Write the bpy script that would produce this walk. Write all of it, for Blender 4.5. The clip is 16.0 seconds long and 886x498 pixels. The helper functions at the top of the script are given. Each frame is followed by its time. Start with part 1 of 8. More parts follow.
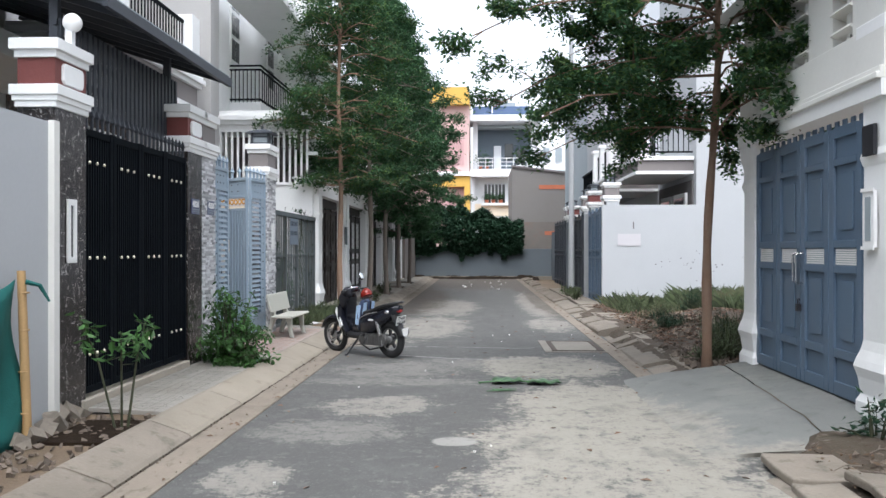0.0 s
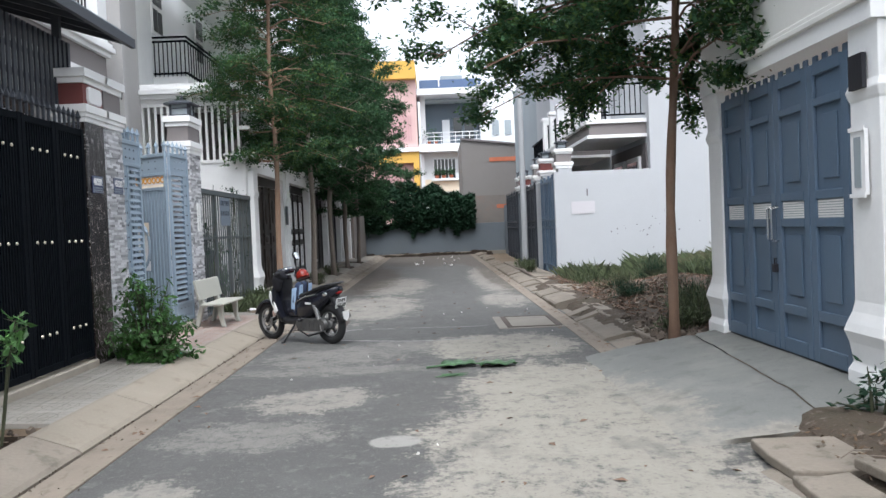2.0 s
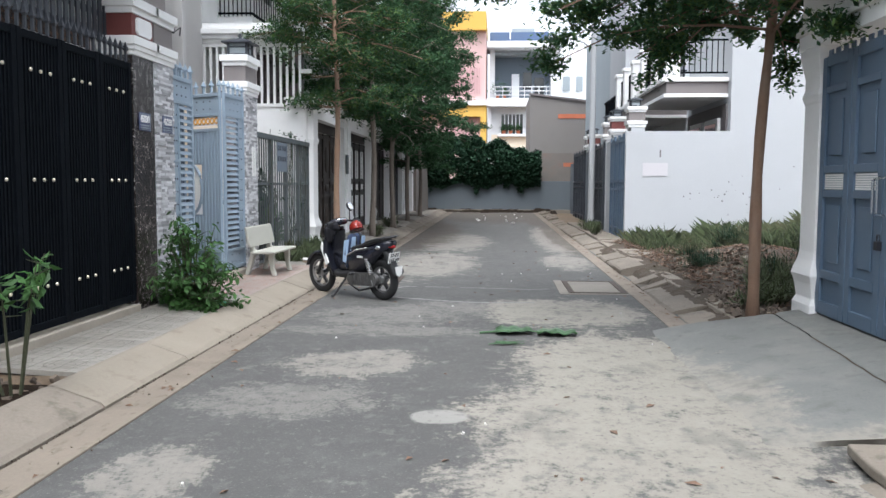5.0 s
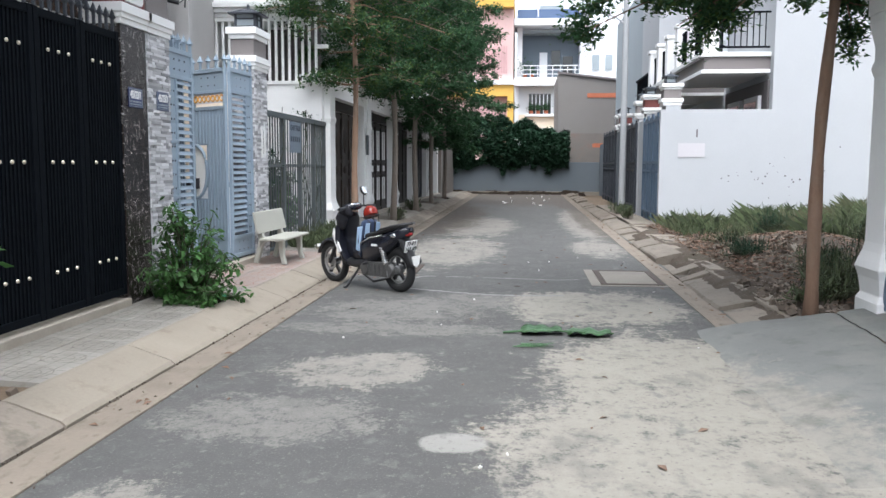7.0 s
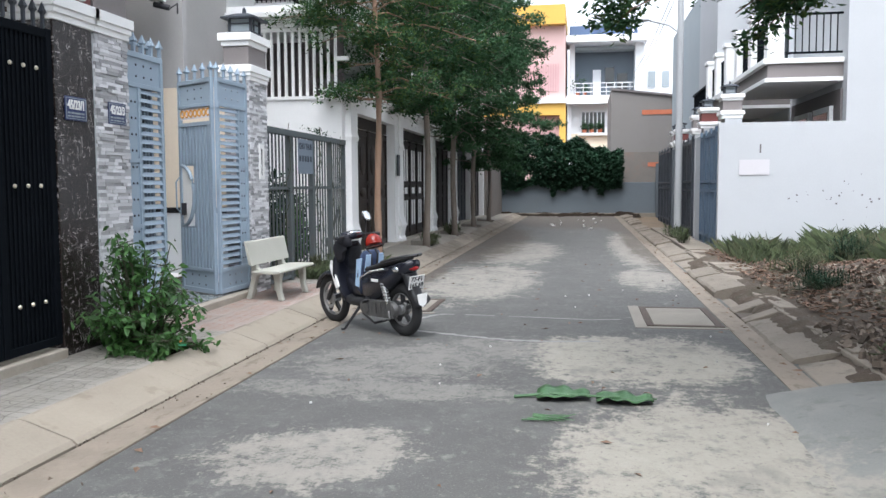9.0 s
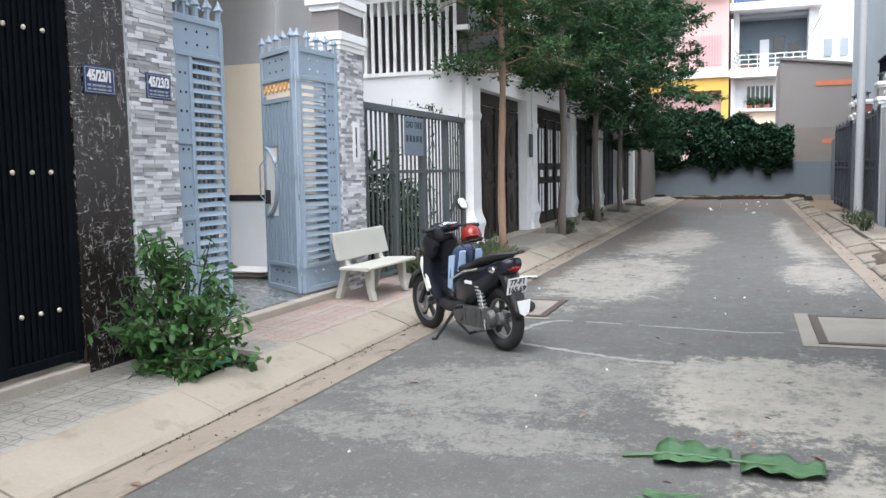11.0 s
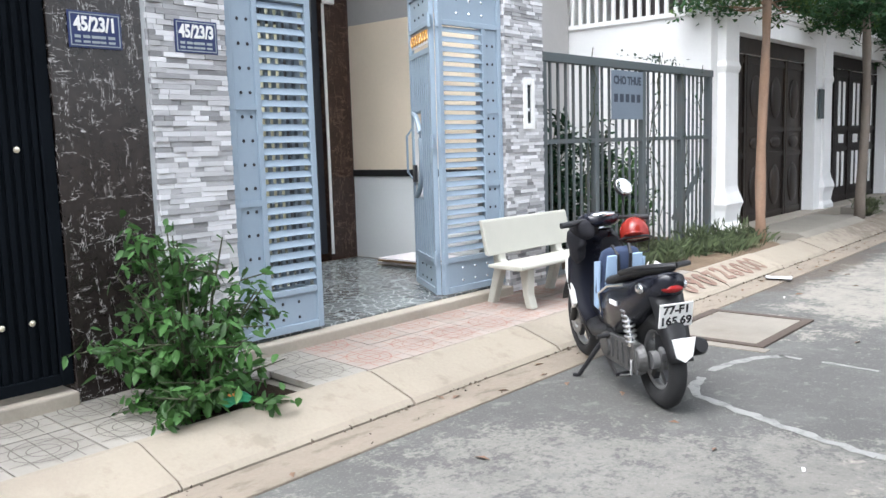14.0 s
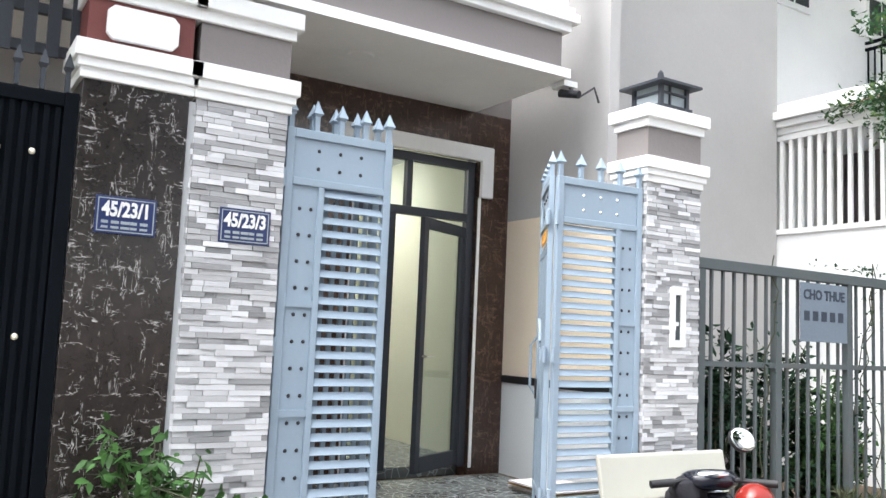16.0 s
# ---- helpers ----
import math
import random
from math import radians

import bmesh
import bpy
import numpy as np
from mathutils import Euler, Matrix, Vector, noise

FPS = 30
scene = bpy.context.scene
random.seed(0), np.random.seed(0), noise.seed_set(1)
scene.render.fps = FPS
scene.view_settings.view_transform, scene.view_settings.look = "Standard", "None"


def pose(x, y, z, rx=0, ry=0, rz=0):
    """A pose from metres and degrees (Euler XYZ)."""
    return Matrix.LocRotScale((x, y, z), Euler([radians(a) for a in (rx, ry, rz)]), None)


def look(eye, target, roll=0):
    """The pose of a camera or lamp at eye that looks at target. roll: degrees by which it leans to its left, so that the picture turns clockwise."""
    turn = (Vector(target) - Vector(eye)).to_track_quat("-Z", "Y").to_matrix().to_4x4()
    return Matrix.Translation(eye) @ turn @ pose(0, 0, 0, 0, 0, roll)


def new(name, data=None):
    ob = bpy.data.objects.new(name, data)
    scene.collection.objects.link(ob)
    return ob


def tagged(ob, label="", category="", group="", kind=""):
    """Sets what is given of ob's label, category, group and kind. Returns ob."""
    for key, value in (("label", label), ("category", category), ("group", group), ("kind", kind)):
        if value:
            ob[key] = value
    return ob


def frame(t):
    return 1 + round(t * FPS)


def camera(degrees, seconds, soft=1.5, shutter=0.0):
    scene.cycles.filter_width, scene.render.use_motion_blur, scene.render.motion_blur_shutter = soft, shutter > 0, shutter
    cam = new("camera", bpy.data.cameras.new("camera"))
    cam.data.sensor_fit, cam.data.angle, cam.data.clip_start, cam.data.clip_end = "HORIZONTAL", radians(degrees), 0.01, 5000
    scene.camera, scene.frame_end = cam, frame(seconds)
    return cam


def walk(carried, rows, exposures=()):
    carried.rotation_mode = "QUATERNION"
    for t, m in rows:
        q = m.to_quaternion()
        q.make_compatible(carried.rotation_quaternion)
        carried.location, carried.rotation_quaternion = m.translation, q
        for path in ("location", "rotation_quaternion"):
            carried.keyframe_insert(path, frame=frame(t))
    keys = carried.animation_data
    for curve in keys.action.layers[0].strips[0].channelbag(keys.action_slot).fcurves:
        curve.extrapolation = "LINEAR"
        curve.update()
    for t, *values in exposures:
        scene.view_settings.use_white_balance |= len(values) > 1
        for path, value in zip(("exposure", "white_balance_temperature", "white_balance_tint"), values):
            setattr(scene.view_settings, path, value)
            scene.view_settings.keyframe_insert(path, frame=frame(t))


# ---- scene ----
cam = camera(55.6, 16.0)
PATH = [
    (0, (0.057, 0.333, 1.537), (-0.029, 2.332, 1.537), -0.0),
    (0.5, (0.072, 0.524, 1.493), (0.102, 2.524, 1.474), 0.1),
    (1, (0.044, 0.73, 1.47), (0.124, 2.728, 1.449), 0.7),
    (1.5, (0.102, 1.013, 1.454), (0.175, 3.011, 1.436), 1.0),
    (2, (0.181, 1.337, 1.454), (0.202, 3.336, 1.4), -2.4),
    (2.5, (0.083, 1.694, 1.455), (0.111, 3.693, 1.401), -1.0),
    (3, (0.073, 1.846, 1.451), (0.061, 3.843, 1.359), -0.3),
    (3.5, (0.123, 1.887, 1.464), (0.088, 3.885, 1.366), 0.2),
    (4, (0.17, 1.924, 1.462), (0.11, 3.919, 1.341), 0.3),
    (4.5, (0.202, 1.862, 1.446), (0.109, 3.856, 1.315), 0.2),
    (4.7, (0.212, 1.883, 1.445), (0.098, 3.875, 1.303), 0.1),
    (6.8, (0.169, 2.655, 1.454), (0.008, 4.638, 1.256), 0.5),
    (7, (0.217, 2.776, 1.456), (0.026, 4.757, 1.254), 0.2),
    (7.5, (0.235, 3.169, 1.447), (0.049, 5.15, 1.246), 0.1),
    (8, (0.293, 3.524, 1.445), (0.104, 5.505, 1.245), -0.1),
    (8.5, (0.427, 3.875, 1.463), (0.109, 5.843, 1.311), -0.3),
    (9, (0.498, 4.303, 1.445), (0.172, 6.271, 1.294), -0.3),
    (9.5, (0.544, 4.7, 1.441), (0.153, 6.655, 1.281), -0.4),
    (10, (0.608, 5.095, 1.44), (-0.043, 6.979, 1.272), -0.8),
    (10.2, (0.612, 5.245, 1.433), (-0.049, 7.125, 1.259), -0.7),
    (12.3, (0.673, 6.814, 1.415), (-0.13, 8.635, 1.216), -1.1),
    (12.5, (0.722, 6.964, 1.398), (-0.127, 8.764, 1.207), -0.9),
    (13, (0.778, 7.342, 1.435), (-0.352, 8.978, 1.216), -1.3),
    (13.5, (0.762, 7.771, 1.439), (-0.427, 9.359, 1.183), -1.5),
    (14, (0.816, 8.126, 1.421), (-0.489, 9.621, 1.175), -1.7),
    (14.5, (0.899, 8.481, 1.436), (-0.507, 9.883, 1.195), -1.7),
    (15, (0.884, 8.882, 1.482), (-0.543, 10.278, 1.35), -0.1),
    (15.5, (0.897, 9.217, 1.46), (-0.629, 10.507, 1.549), 0.4),
    (16, (0.84, 9.455, 1.55), (-0.849, 10.507, 1.752), 2.5),
]
SKY = 0.15
EXPO = [(0.0, 1.4, 6080, 10), (1.0, 1.32, 6080, 10), (4.5, 1.42, 6080, 10), (8.5, 1.55, 6050, 10), (10.0, 1.6, 6050, 10), (12.5, 1.98, 6060, 10), (14.5, 2.24, 6150, 10), (15.2, 2.4, 6300, 10), (16.0, 2.34, 6320, 10)]
walk(cam, [(t, look(eye, target, roll)) for t, eye, target, roll in PATH], exposures=EXPO)

# ---- world, sun ----
SUN_EL, SUN_AZ = 62.0, 181.0
world = bpy.data.worlds.new("overcast_sky")
scene.world = world
world.use_nodes = True
wn, wl = world.node_tree.nodes, world.node_tree.links
sky = wn.new("ShaderNodeTexSky")
sky.sky_type, sky.sun_disc = "NISHITA", False
sky.sun_elevation, sky.sun_rotation = radians(SUN_EL), radians(SUN_AZ)
sky.dust_density, sky.air_density, sky.ozone_density = 4.0, 1.2, 1.5
pale = wn.new("ShaderNodeHueSaturation")
pale.inputs["Saturation"].default_value = 0.22
wl.new(sky.outputs[0], pale.inputs["Color"])
wl.new(pale.outputs[0], wn["Background"].inputs[0])
wn["Background"].inputs[1].default_value = SKY
sun = new("sun", bpy.data.lights.new("sun", "SUN"))
sun.data.energy, sun.data.angle, sun.data.color = 0.7, radians(60), (1.0, 0.98, 0.95)
a, e = radians(SUN_AZ), radians(SUN_EL)
sun.matrix_world = look((math.sin(a) * math.cos(e) * 40, math.cos(a) * math.cos(e) * 40, math.sin(e) * 40), (0, 0, 0))


# ---- materials ----
def mat(name, col, rough=0.75, var=0.12, scale=1.5, fine=45.0, bump=0.15, metal=0.0, stain=None, amount=0.4,
        stain_scale=0.7, island=0.0, each=0.0, stretch=(1, 1, 1), spec=0.4):
    """A painted, mineral or plant surface: a base colour that varies at a broad and a fine scale, a fine relief, and stains of another colour."""
    m = bpy.data.materials.new(name)
    m.use_nodes = True
    n, l = m.node_tree.nodes, m.node_tree.links
    b = n["Principled BSDF"]
    b.inputs["Roughness"].default_value, b.inputs["Metallic"].default_value = rough, metal
    b.inputs["Specular IOR Level"].default_value = spec
    geo = n.new("ShaderNodeNewGeometry")
    mp = n.new("ShaderNodeMapping")
    mp.inputs["Scale"].default_value = stretch
    l.new(geo.outputs["Position"], mp.inputs["Vector"])

    def noise_node(s, detail=4.0, r=0.6):
        q = n.new("ShaderNodeTexNoise")
        q.inputs["Scale"].default_value, q.inputs["Detail"].default_value, q.inputs["Roughness"].default_value = s, detail, r
        l.new(mp.outputs[0], q.inputs["Vector"])
        return q.outputs["Fac"]

    def calc(op, x, y):
        q = n.new("ShaderNodeMath")
        q.operation = op
        for i, s in enumerate((x, y)):
            if isinstance(s, (int, float)):
                q.inputs[i].default_value = s
            else:
                l.new(s, q.inputs[i])
        return q.outputs[0]

    big, small = noise_node(scale), noise_node(fine, 3.0)
    f = calc("ADD", calc("MULTIPLY", calc("SUBTRACT", big, 0.5), 2.2 * var), calc("MULTIPLY", calc("SUBTRACT", small, 0.5), 1.6 * var))
    if island:
        f = calc("ADD", f, calc("MULTIPLY", calc("SUBTRACT", geo.outputs["Random Per Island"], 0.5), 2 * island))
    if each:
        info = n.new("ShaderNodeObjectInfo")
        f = calc("ADD", f, calc("MULTIPLY", calc("SUBTRACT", info.outputs["Random"], 0.5), 2 * each))
    hsv = n.new("ShaderNodeHueSaturation")
    hsv.inputs["Color"].default_value = (*col, 1)
    l.new(calc("ADD", f, 1.0), hsv.inputs["Value"])
    out = hsv.outputs[0]
    if stain:
        mix = n.new("ShaderNodeMix")
        mix.data_type = "RGBA"
        ramp = n.new("ShaderNodeMapRange")
        ramp.inputs[1].default_value, ramp.inputs[2].default_value = 0.5, 0.72
        ramp.inputs[4].default_value = amount
        l.new(noise_node(stain_scale, 7.0, 0.68), ramp.inputs[0])
        l.new(ramp.outputs[0], mix.inputs[0])
        l.new(out, mix.inputs[6])
        mix.inputs[7].default_value = (*stain, 1)
        out = mix.outputs[2]
    l.new(out, b.inputs["Base Color"])
    if bump:
        bp = n.new("ShaderNodeBump")
        bp.inputs["Strength"].default_value, bp.inputs["Distance"].default_value = bump, 0.01
        l.new(calc("ADD", small, calc("MULTIPLY", big, 0.5)), bp.inputs["Height"])
        l.new(bp.outputs[0], b.inputs["Normal"])
    return m


def blotches(m, col, spots, edge=0.16, amount=0.9, grain=(2.2, 45.0), ragged=1.0):
    """Lays worn, dirty or shaded patches of another colour over a material: soft-edged ovals (x, y, rx, ry) with a
    ragged outline.
    """
    n, l = m.node_tree.nodes, m.node_tree.links
    b = n["Principled BSDF"]
    geo = n.new("ShaderNodeNewGeometry")

    def calc(op, x, y):
        q = n.new("ShaderNodeMath")
        q.operation = op
        for i, s in enumerate((x, y)):
            if isinstance(s, (int, float)):
                q.inputs[i].default_value = s
            else:
                l.new(s, q.inputs[i])
        return q.outputs[0]

    rag = None
    for s, wgt in ((grain[0] * 0.6, 0.9), (grain[0] * 2.2, 1.0), (grain[0] * 7, 0.9), (grain[1], 0.45)):
        q = n.new("ShaderNodeTexNoise")
        q.inputs["Scale"].default_value, q.inputs["Detail"].default_value, q.inputs["Roughness"].default_value = s, 6.0, 0.65
        mp = n.new("ShaderNodeMapping")
        mp.inputs["Scale"].default_value = (1.1, 0.9, 1)
        l.new(geo.outputs["Position"], mp.inputs["Vector"])
        l.new(mp.outputs[0], q.inputs["Vector"])
        t = calc("MULTIPLY", calc("SUBTRACT", q.outputs["Fac"], 0.5), wgt * ragged)
        rag = t if rag is None else calc("ADD", rag, t)
    total = None
    for x, y, rx, ry in spots:
        mp = n.new("ShaderNodeMapping")
        mp.inputs["Location"].default_value = (-x / rx, -y / ry, 0)
        mp.inputs["Scale"].default_value = (1 / rx, 1 / ry, 0)
        l.new(geo.outputs["Position"], mp.inputs["Vector"])
        ln = n.new("ShaderNodeVectorMath")
        ln.operation = "LENGTH"
        l.new(mp.outputs[0], ln.inputs[0])
        t = calc("SUBTRACT", 1.0, ln.outputs["Value"])
        total = t if total is None else calc("MAXIMUM", total, t)
    ramp = n.new("ShaderNodeMapRange")
    ramp.interpolation_type = "SMOOTHSTEP"
    ramp.inputs[1].default_value, ramp.inputs[2].default_value, ramp.inputs[4].default_value = -0.02, edge, amount
    total = calc("MINIMUM", total, 0.36)
    l.new(calc("ADD", total, rag), ramp.inputs[0])
    mix = n.new("ShaderNodeMix")
    mix.data_type = "RGBA"
    old = b.inputs["Base Color"].links[0].from_socket
    l.new(ramp.outputs[0], mix.inputs[0])
    l.new(old, mix.inputs[6])
    mix.inputs[7].default_value = (*col, 1)
    # the second colour keeps the grain of the first
    hsv = n.new("ShaderNodeHueSaturation")
    hsv.inputs["Color"].default_value = (*col, 1)
    l.new(calc("ADD", 0.92, calc("MULTIPLY", rag, 0.3)), hsv.inputs["Value"])
    l.new(hsv.outputs[0], mix.inputs[7])
    l.new(mix.outputs[2], b.inputs["Base Color"])
    return m


def flecks(m, col, scale, low, high, amount, detail=4.0, stretch=(1, 1, 1)):
    """Scatters small specks of another colour over a material."""
    n, l = m.node_tree.nodes, m.node_tree.links
    b = n["Principled BSDF"]
    geo = n.new("ShaderNodeNewGeometry")
    mp = n.new("ShaderNodeMapping")
    mp.inputs["Scale"].default_value = stretch
    mp.inputs["Location"].default_value = (scale, 2 * scale, 0)
    l.new(geo.outputs["Position"], mp.inputs["Vector"])
    q = n.new("ShaderNodeTexNoise")
    q.inputs["Scale"].default_value, q.inputs["Detail"].default_value, q.inputs["Roughness"].default_value = scale, detail, 0.62
    l.new(mp.outputs[0], q.inputs["Vector"])
    ramp = n.new("ShaderNodeMapRange")
    ramp.inputs[1].default_value, ramp.inputs[2].default_value, ramp.inputs[4].default_value = low, high, amount
    l.new(q.outputs["Fac"], ramp.inputs[0])
    mix = n.new("ShaderNodeMix")
    mix.data_type = "RGBA"
    l.new(ramp.outputs[0], mix.inputs[0])
    l.new(b.inputs["Base Color"].links[0].from_socket, mix.inputs[6])
    mix.inputs[7].default_value = (*col, 1)
    l.new(mix.outputs[2], b.inputs["Base Color"])
    return m


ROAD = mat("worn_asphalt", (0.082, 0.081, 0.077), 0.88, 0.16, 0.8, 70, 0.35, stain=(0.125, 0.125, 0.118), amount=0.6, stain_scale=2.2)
PATCHES = [(1.05, 4.6, 1.35, 2.4), (1.1, 6.9, 1.15, 1.6), (1.25, 8.6, 1.0, 1.6), (0.95, 11.4, 1.0, 1.15), (0.6, 2.0, 1.4, 2.4)]
FAINT = [(-1.5, 5.9, 0.3, 0.5), (-0.97, 8.5, 0.58, 0.5), (-0.75, 8.7, 0.4, 0.42), (-1.0, 17.0, 0.9, 2.6), (-0.8, 22.5, 0.9, 3.4), (1.5, 17.5, 0.5, 1.6),
         (1.6, 24, 0.5, 6), (-0.9, 0.5, 0.8, 0.8), (-1.35, 5.0, 0.35, 0.6)]
flecks(ROAD, (0.24, 0.232, 0.216), 16, 0.58, 0.7, 0.45, 6.0, (1.2, 0.9, 1))
flecks(ROAD, (0.272, 0.264, 0.24), 4.5, 0.6, 0.7, 0.4, 8.0, (1.1, 0.8, 1))
blotches(ROAD, (0.288, 0.268, 0.232), FAINT, 0.3, 0.7, (3.2, 45.0), ragged=1.3)
blotches(ROAD, (0.25, 0.238, 0.212), [(-0.9, 10.05, 1.2, 0.3), (-1.0, 11.0, 0.9, 0.8), (-0.2, 11.6, 0.8, 0.6), (-1.2, 7.4, 0.7, 0.5)], 0.4, 0.5, (5.0, 60.0), ragged=1.7)
blotches(ROAD, (0.288, 0.268, 0.228), PATCHES, 0.28, 0.92, (2.4, 45.0), ragged=1.1)
blotches(ROAD, (0.31, 0.3, 0.275), [(-0.14, 7.04, 0.2, 0.17)], 0.2, 0.85, (4.0, 60.0), ragged=0.3)
flecks(ROAD, (0.12, 0.1184, 0.112), 7, 0.55, 0.68, 0.7, 7.0, (1.1, 0.8, 1))
flecks(ROAD, (0.096, 0.0944, 0.088), 1.6, 0.56, 0.68, 0.55, 9.0, (1.1, 0.7, 1))
flecks(ROAD, (0.25, 0.245, 0.23), 70, 0.6, 0.7, 0.45, 2.0)
flecks(ROAD, (0.08, 0.0784, 0.072), 28, 0.6, 0.7, 0.65, 3.0)
# far end: brown dirt, with the shade of the trees painted into it
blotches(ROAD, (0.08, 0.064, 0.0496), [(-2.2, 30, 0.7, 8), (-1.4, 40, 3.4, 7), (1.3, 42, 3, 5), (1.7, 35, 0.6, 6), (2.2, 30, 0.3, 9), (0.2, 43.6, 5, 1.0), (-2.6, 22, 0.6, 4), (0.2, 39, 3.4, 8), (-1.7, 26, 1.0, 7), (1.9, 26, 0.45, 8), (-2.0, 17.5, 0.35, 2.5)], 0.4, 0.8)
LOT = mat("dark_litter_strewn_soil", (0.0684, 0.05184, 0.03744), 0.95, 0.35, 2.5, 45, 0.9, stain=(0.0432, 0.0468, 0.0252), amount=0.6, stain_scale=1.5)
flecks(LOT, (0.1872, 0.1656, 0.1368), 14, 0.6, 0.68, 0.6, 5.0)
EARTH = mat("brown_earth", (0.128, 0.092, 0.06), 0.95, 0.3, 2.0, 40, 0.8, stain=(0.08, 0.068, 0.048), amount=0.6)
KERB = mat("sandy_concrete_kerb", (0.262, 0.228, 0.184), 0.88, 0.13, 1.8, 50, 0.3, stain=(0.2112, 0.176, 0.1408), amount=0.45, each=0.08)
flecks(KERB, (0.176, 0.1452, 0.11), 6, 0.56, 0.68, 0.5, 7.0)
KERB_OLD = mat("weathered_grey_kerb", (0.205, 0.178, 0.145), 0.92, 0.2, 2.5, 45, 0.5, stain=(0.128, 0.112, 0.088), amount=0.6, each=0.1)
GUTTER = mat("gutter_concrete", (0.2132, 0.1804, 0.1435), 0.9, 0.16, 2.5, 50, 0.3, stain=(0.1394, 0.1148, 0.0902), amount=0.6, stain_scale=1.6)
flecks(KERB_OLD, (0.104, 0.092, 0.072), 7, 0.55, 0.66, 0.6, 7.0)
flecks(GUTTER, (0.1066, 0.0861, 0.0656), 8, 0.55, 0.66, 0.6, 7.0, (1.6, 0.6, 1))
# dirt and tree shade together, coloured into the far kerbs and gutter
DIRT_SHADE = [(-2.6, 30, 1.0, 6), (-2.6, 39, 1.2, 8), (2.4, 30, 1.0, 7), (2.4, 39, 1.2, 7), (-2.5, 22, 0.5, 3)]
for m in (KERB, KERB_OLD, GUTTER):
    blotches(m, (0.1, 0.078, 0.058), DIRT_SHADE, 0.5, 0.7)
JOINT = mat("dark_joint_dirt", (0.09, 0.075, 0.06), 0.95, 0.25)
PAVE = mat("cream_pavement_tile", (0.275, 0.258, 0.23), 0.85, 0.12, 2.2, 60, 0.2, stain=(0.258, 0.2236, 0.1806), amount=0.4, each=0.07)
PAVE_RED = mat("faded_red_pavement_tile", (0.3168, 0.2684, 0.2376), 0.85, 0.14, 2.2, 60, 0.2, stain=(0.3168, 0.2816, 0.2376), amount=0.6, stain_scale=1.6, each=0.08)
flecks(PAVE, (0.172, 0.1505, 0.1247), 7, 0.57, 0.68, 0.5, 7.0)
PAVE_OLD = mat("dusty_grey_paving", (0.2112, 0.1936, 0.1654), 0.9, 0.18, 2.0, 50, 0.3, stain=(0.1197, 0.09152, 0.0704), amount=0.6)
RAMP = mat("grey_ramp_concrete", (0.158, 0.162, 0.152), 0.85, 0.2, 1.6, 60, 0.3, stain=(0.22, 0.212, 0.19), amount=0.6, stain_scale=1.6)
blotches(RAMP, (0.27, 0.252, 0.218), [(1.7, 7.6, 0.45, 1.5), (2.2, 6.5, 0.8, 0.35)], 0.4, 0.8, (2.6, 45.0))
flecks(RAMP, (0.09, 0.092, 0.082), 2.4, 0.56, 0.68, 0.5, 8.0)
flecks(RAMP, (0.108, 0.1066, 0.1008), 9, 0.57, 0.68, 0.5, 7.0)
SILL = mat("gate_sill_concrete", (0.34, 0.306, 0.255), 0.85, 0.15, stain=(0.17, 0.1445, 0.119), amount=0.4)
WHITE = mat("white_wall_paint", (0.8, 0.8, 0.79), 0.8, 0.04, 1.2, 30, 0.06, stain=(0.56, 0.565, 0.56), amount=0.3, stain_scale=0.8)
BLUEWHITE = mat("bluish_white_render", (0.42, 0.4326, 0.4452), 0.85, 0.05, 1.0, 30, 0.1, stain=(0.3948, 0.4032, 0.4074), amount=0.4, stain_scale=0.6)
CREAM = mat("cream_white_paint", (0.7, 0.69, 0.65), 0.8, 0.05, 1.0, 30, 0.06, stain=(0.52, 0.5, 0.45), amount=0.3)
GREYWALL = mat("warm_grey_render", (0.4, 0.39, 0.38), 0.85, 0.06, 1.0, 25, 0.08, stain=(0.32, 0.31, 0.3), amount=0.3)
GREYBAND = mat("taupe_grey_paint", (0.2, 0.18, 0.175), 0.7, 0.06)
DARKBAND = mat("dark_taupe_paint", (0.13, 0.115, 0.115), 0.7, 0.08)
REDBAND = mat("oxblood_paint", (0.15, 0.045, 0.04), 0.65, 0.1)
BEIGE = mat("beige_wall_paint", (0.8, 0.69, 0.55), 0.75, 0.05, 1.0, 30, 0.05)
TILEWHITE = mat("glazed_white_wall_tile", (0.72, 0.75, 0.77), 0.2, 0.04, bump=0.03)
BLACK = mat("black_gate_paint", (0.0048, 0.0064, 0.0088), 0.7, 0.25, 3.0, 60, 0.08, spec=0.04)
STEEL_DARK = mat("dark_slate_steel_paint", (0.035, 0.04, 0.05), 0.5, 0.15, 2.0, 50, 0.06)
STEEL_GREY = mat("grey_green_fence_paint", (0.08, 0.095, 0.1), 0.6, 0.15, 3.0, 60, 0.15, stain=(0.12, 0.07, 0.04), amount=0.3, stain_scale=3)
GATE_BLUE = mat("pale_blue_gate_paint", (0.2714, 0.3404, 0.4094), 0.45, 0.06, 1.5, 50, 0.05, stain=(0.2208, 0.2852, 0.3496), amount=0.4)
GATE_SLATE = mat("slate_blue_gate_paint", (0.092, 0.137, 0.197), 0.5, 0.08, 1.2, 40, 0.05, stain=(0.121, 0.1462, 0.1814), amount=0.4)
STUD = mat("brass_stud", (0.75, 0.68, 0.55), 0.3, 0.1, metal=0.6)
DARKHOLE = mat("dark_bolt", (0.02, 0.02, 0.025), 0.5, 0.1)
GOLD = mat("gold_paint", (0.66, 0.34, 0.07), 0.4, 0.15, metal=0.3)
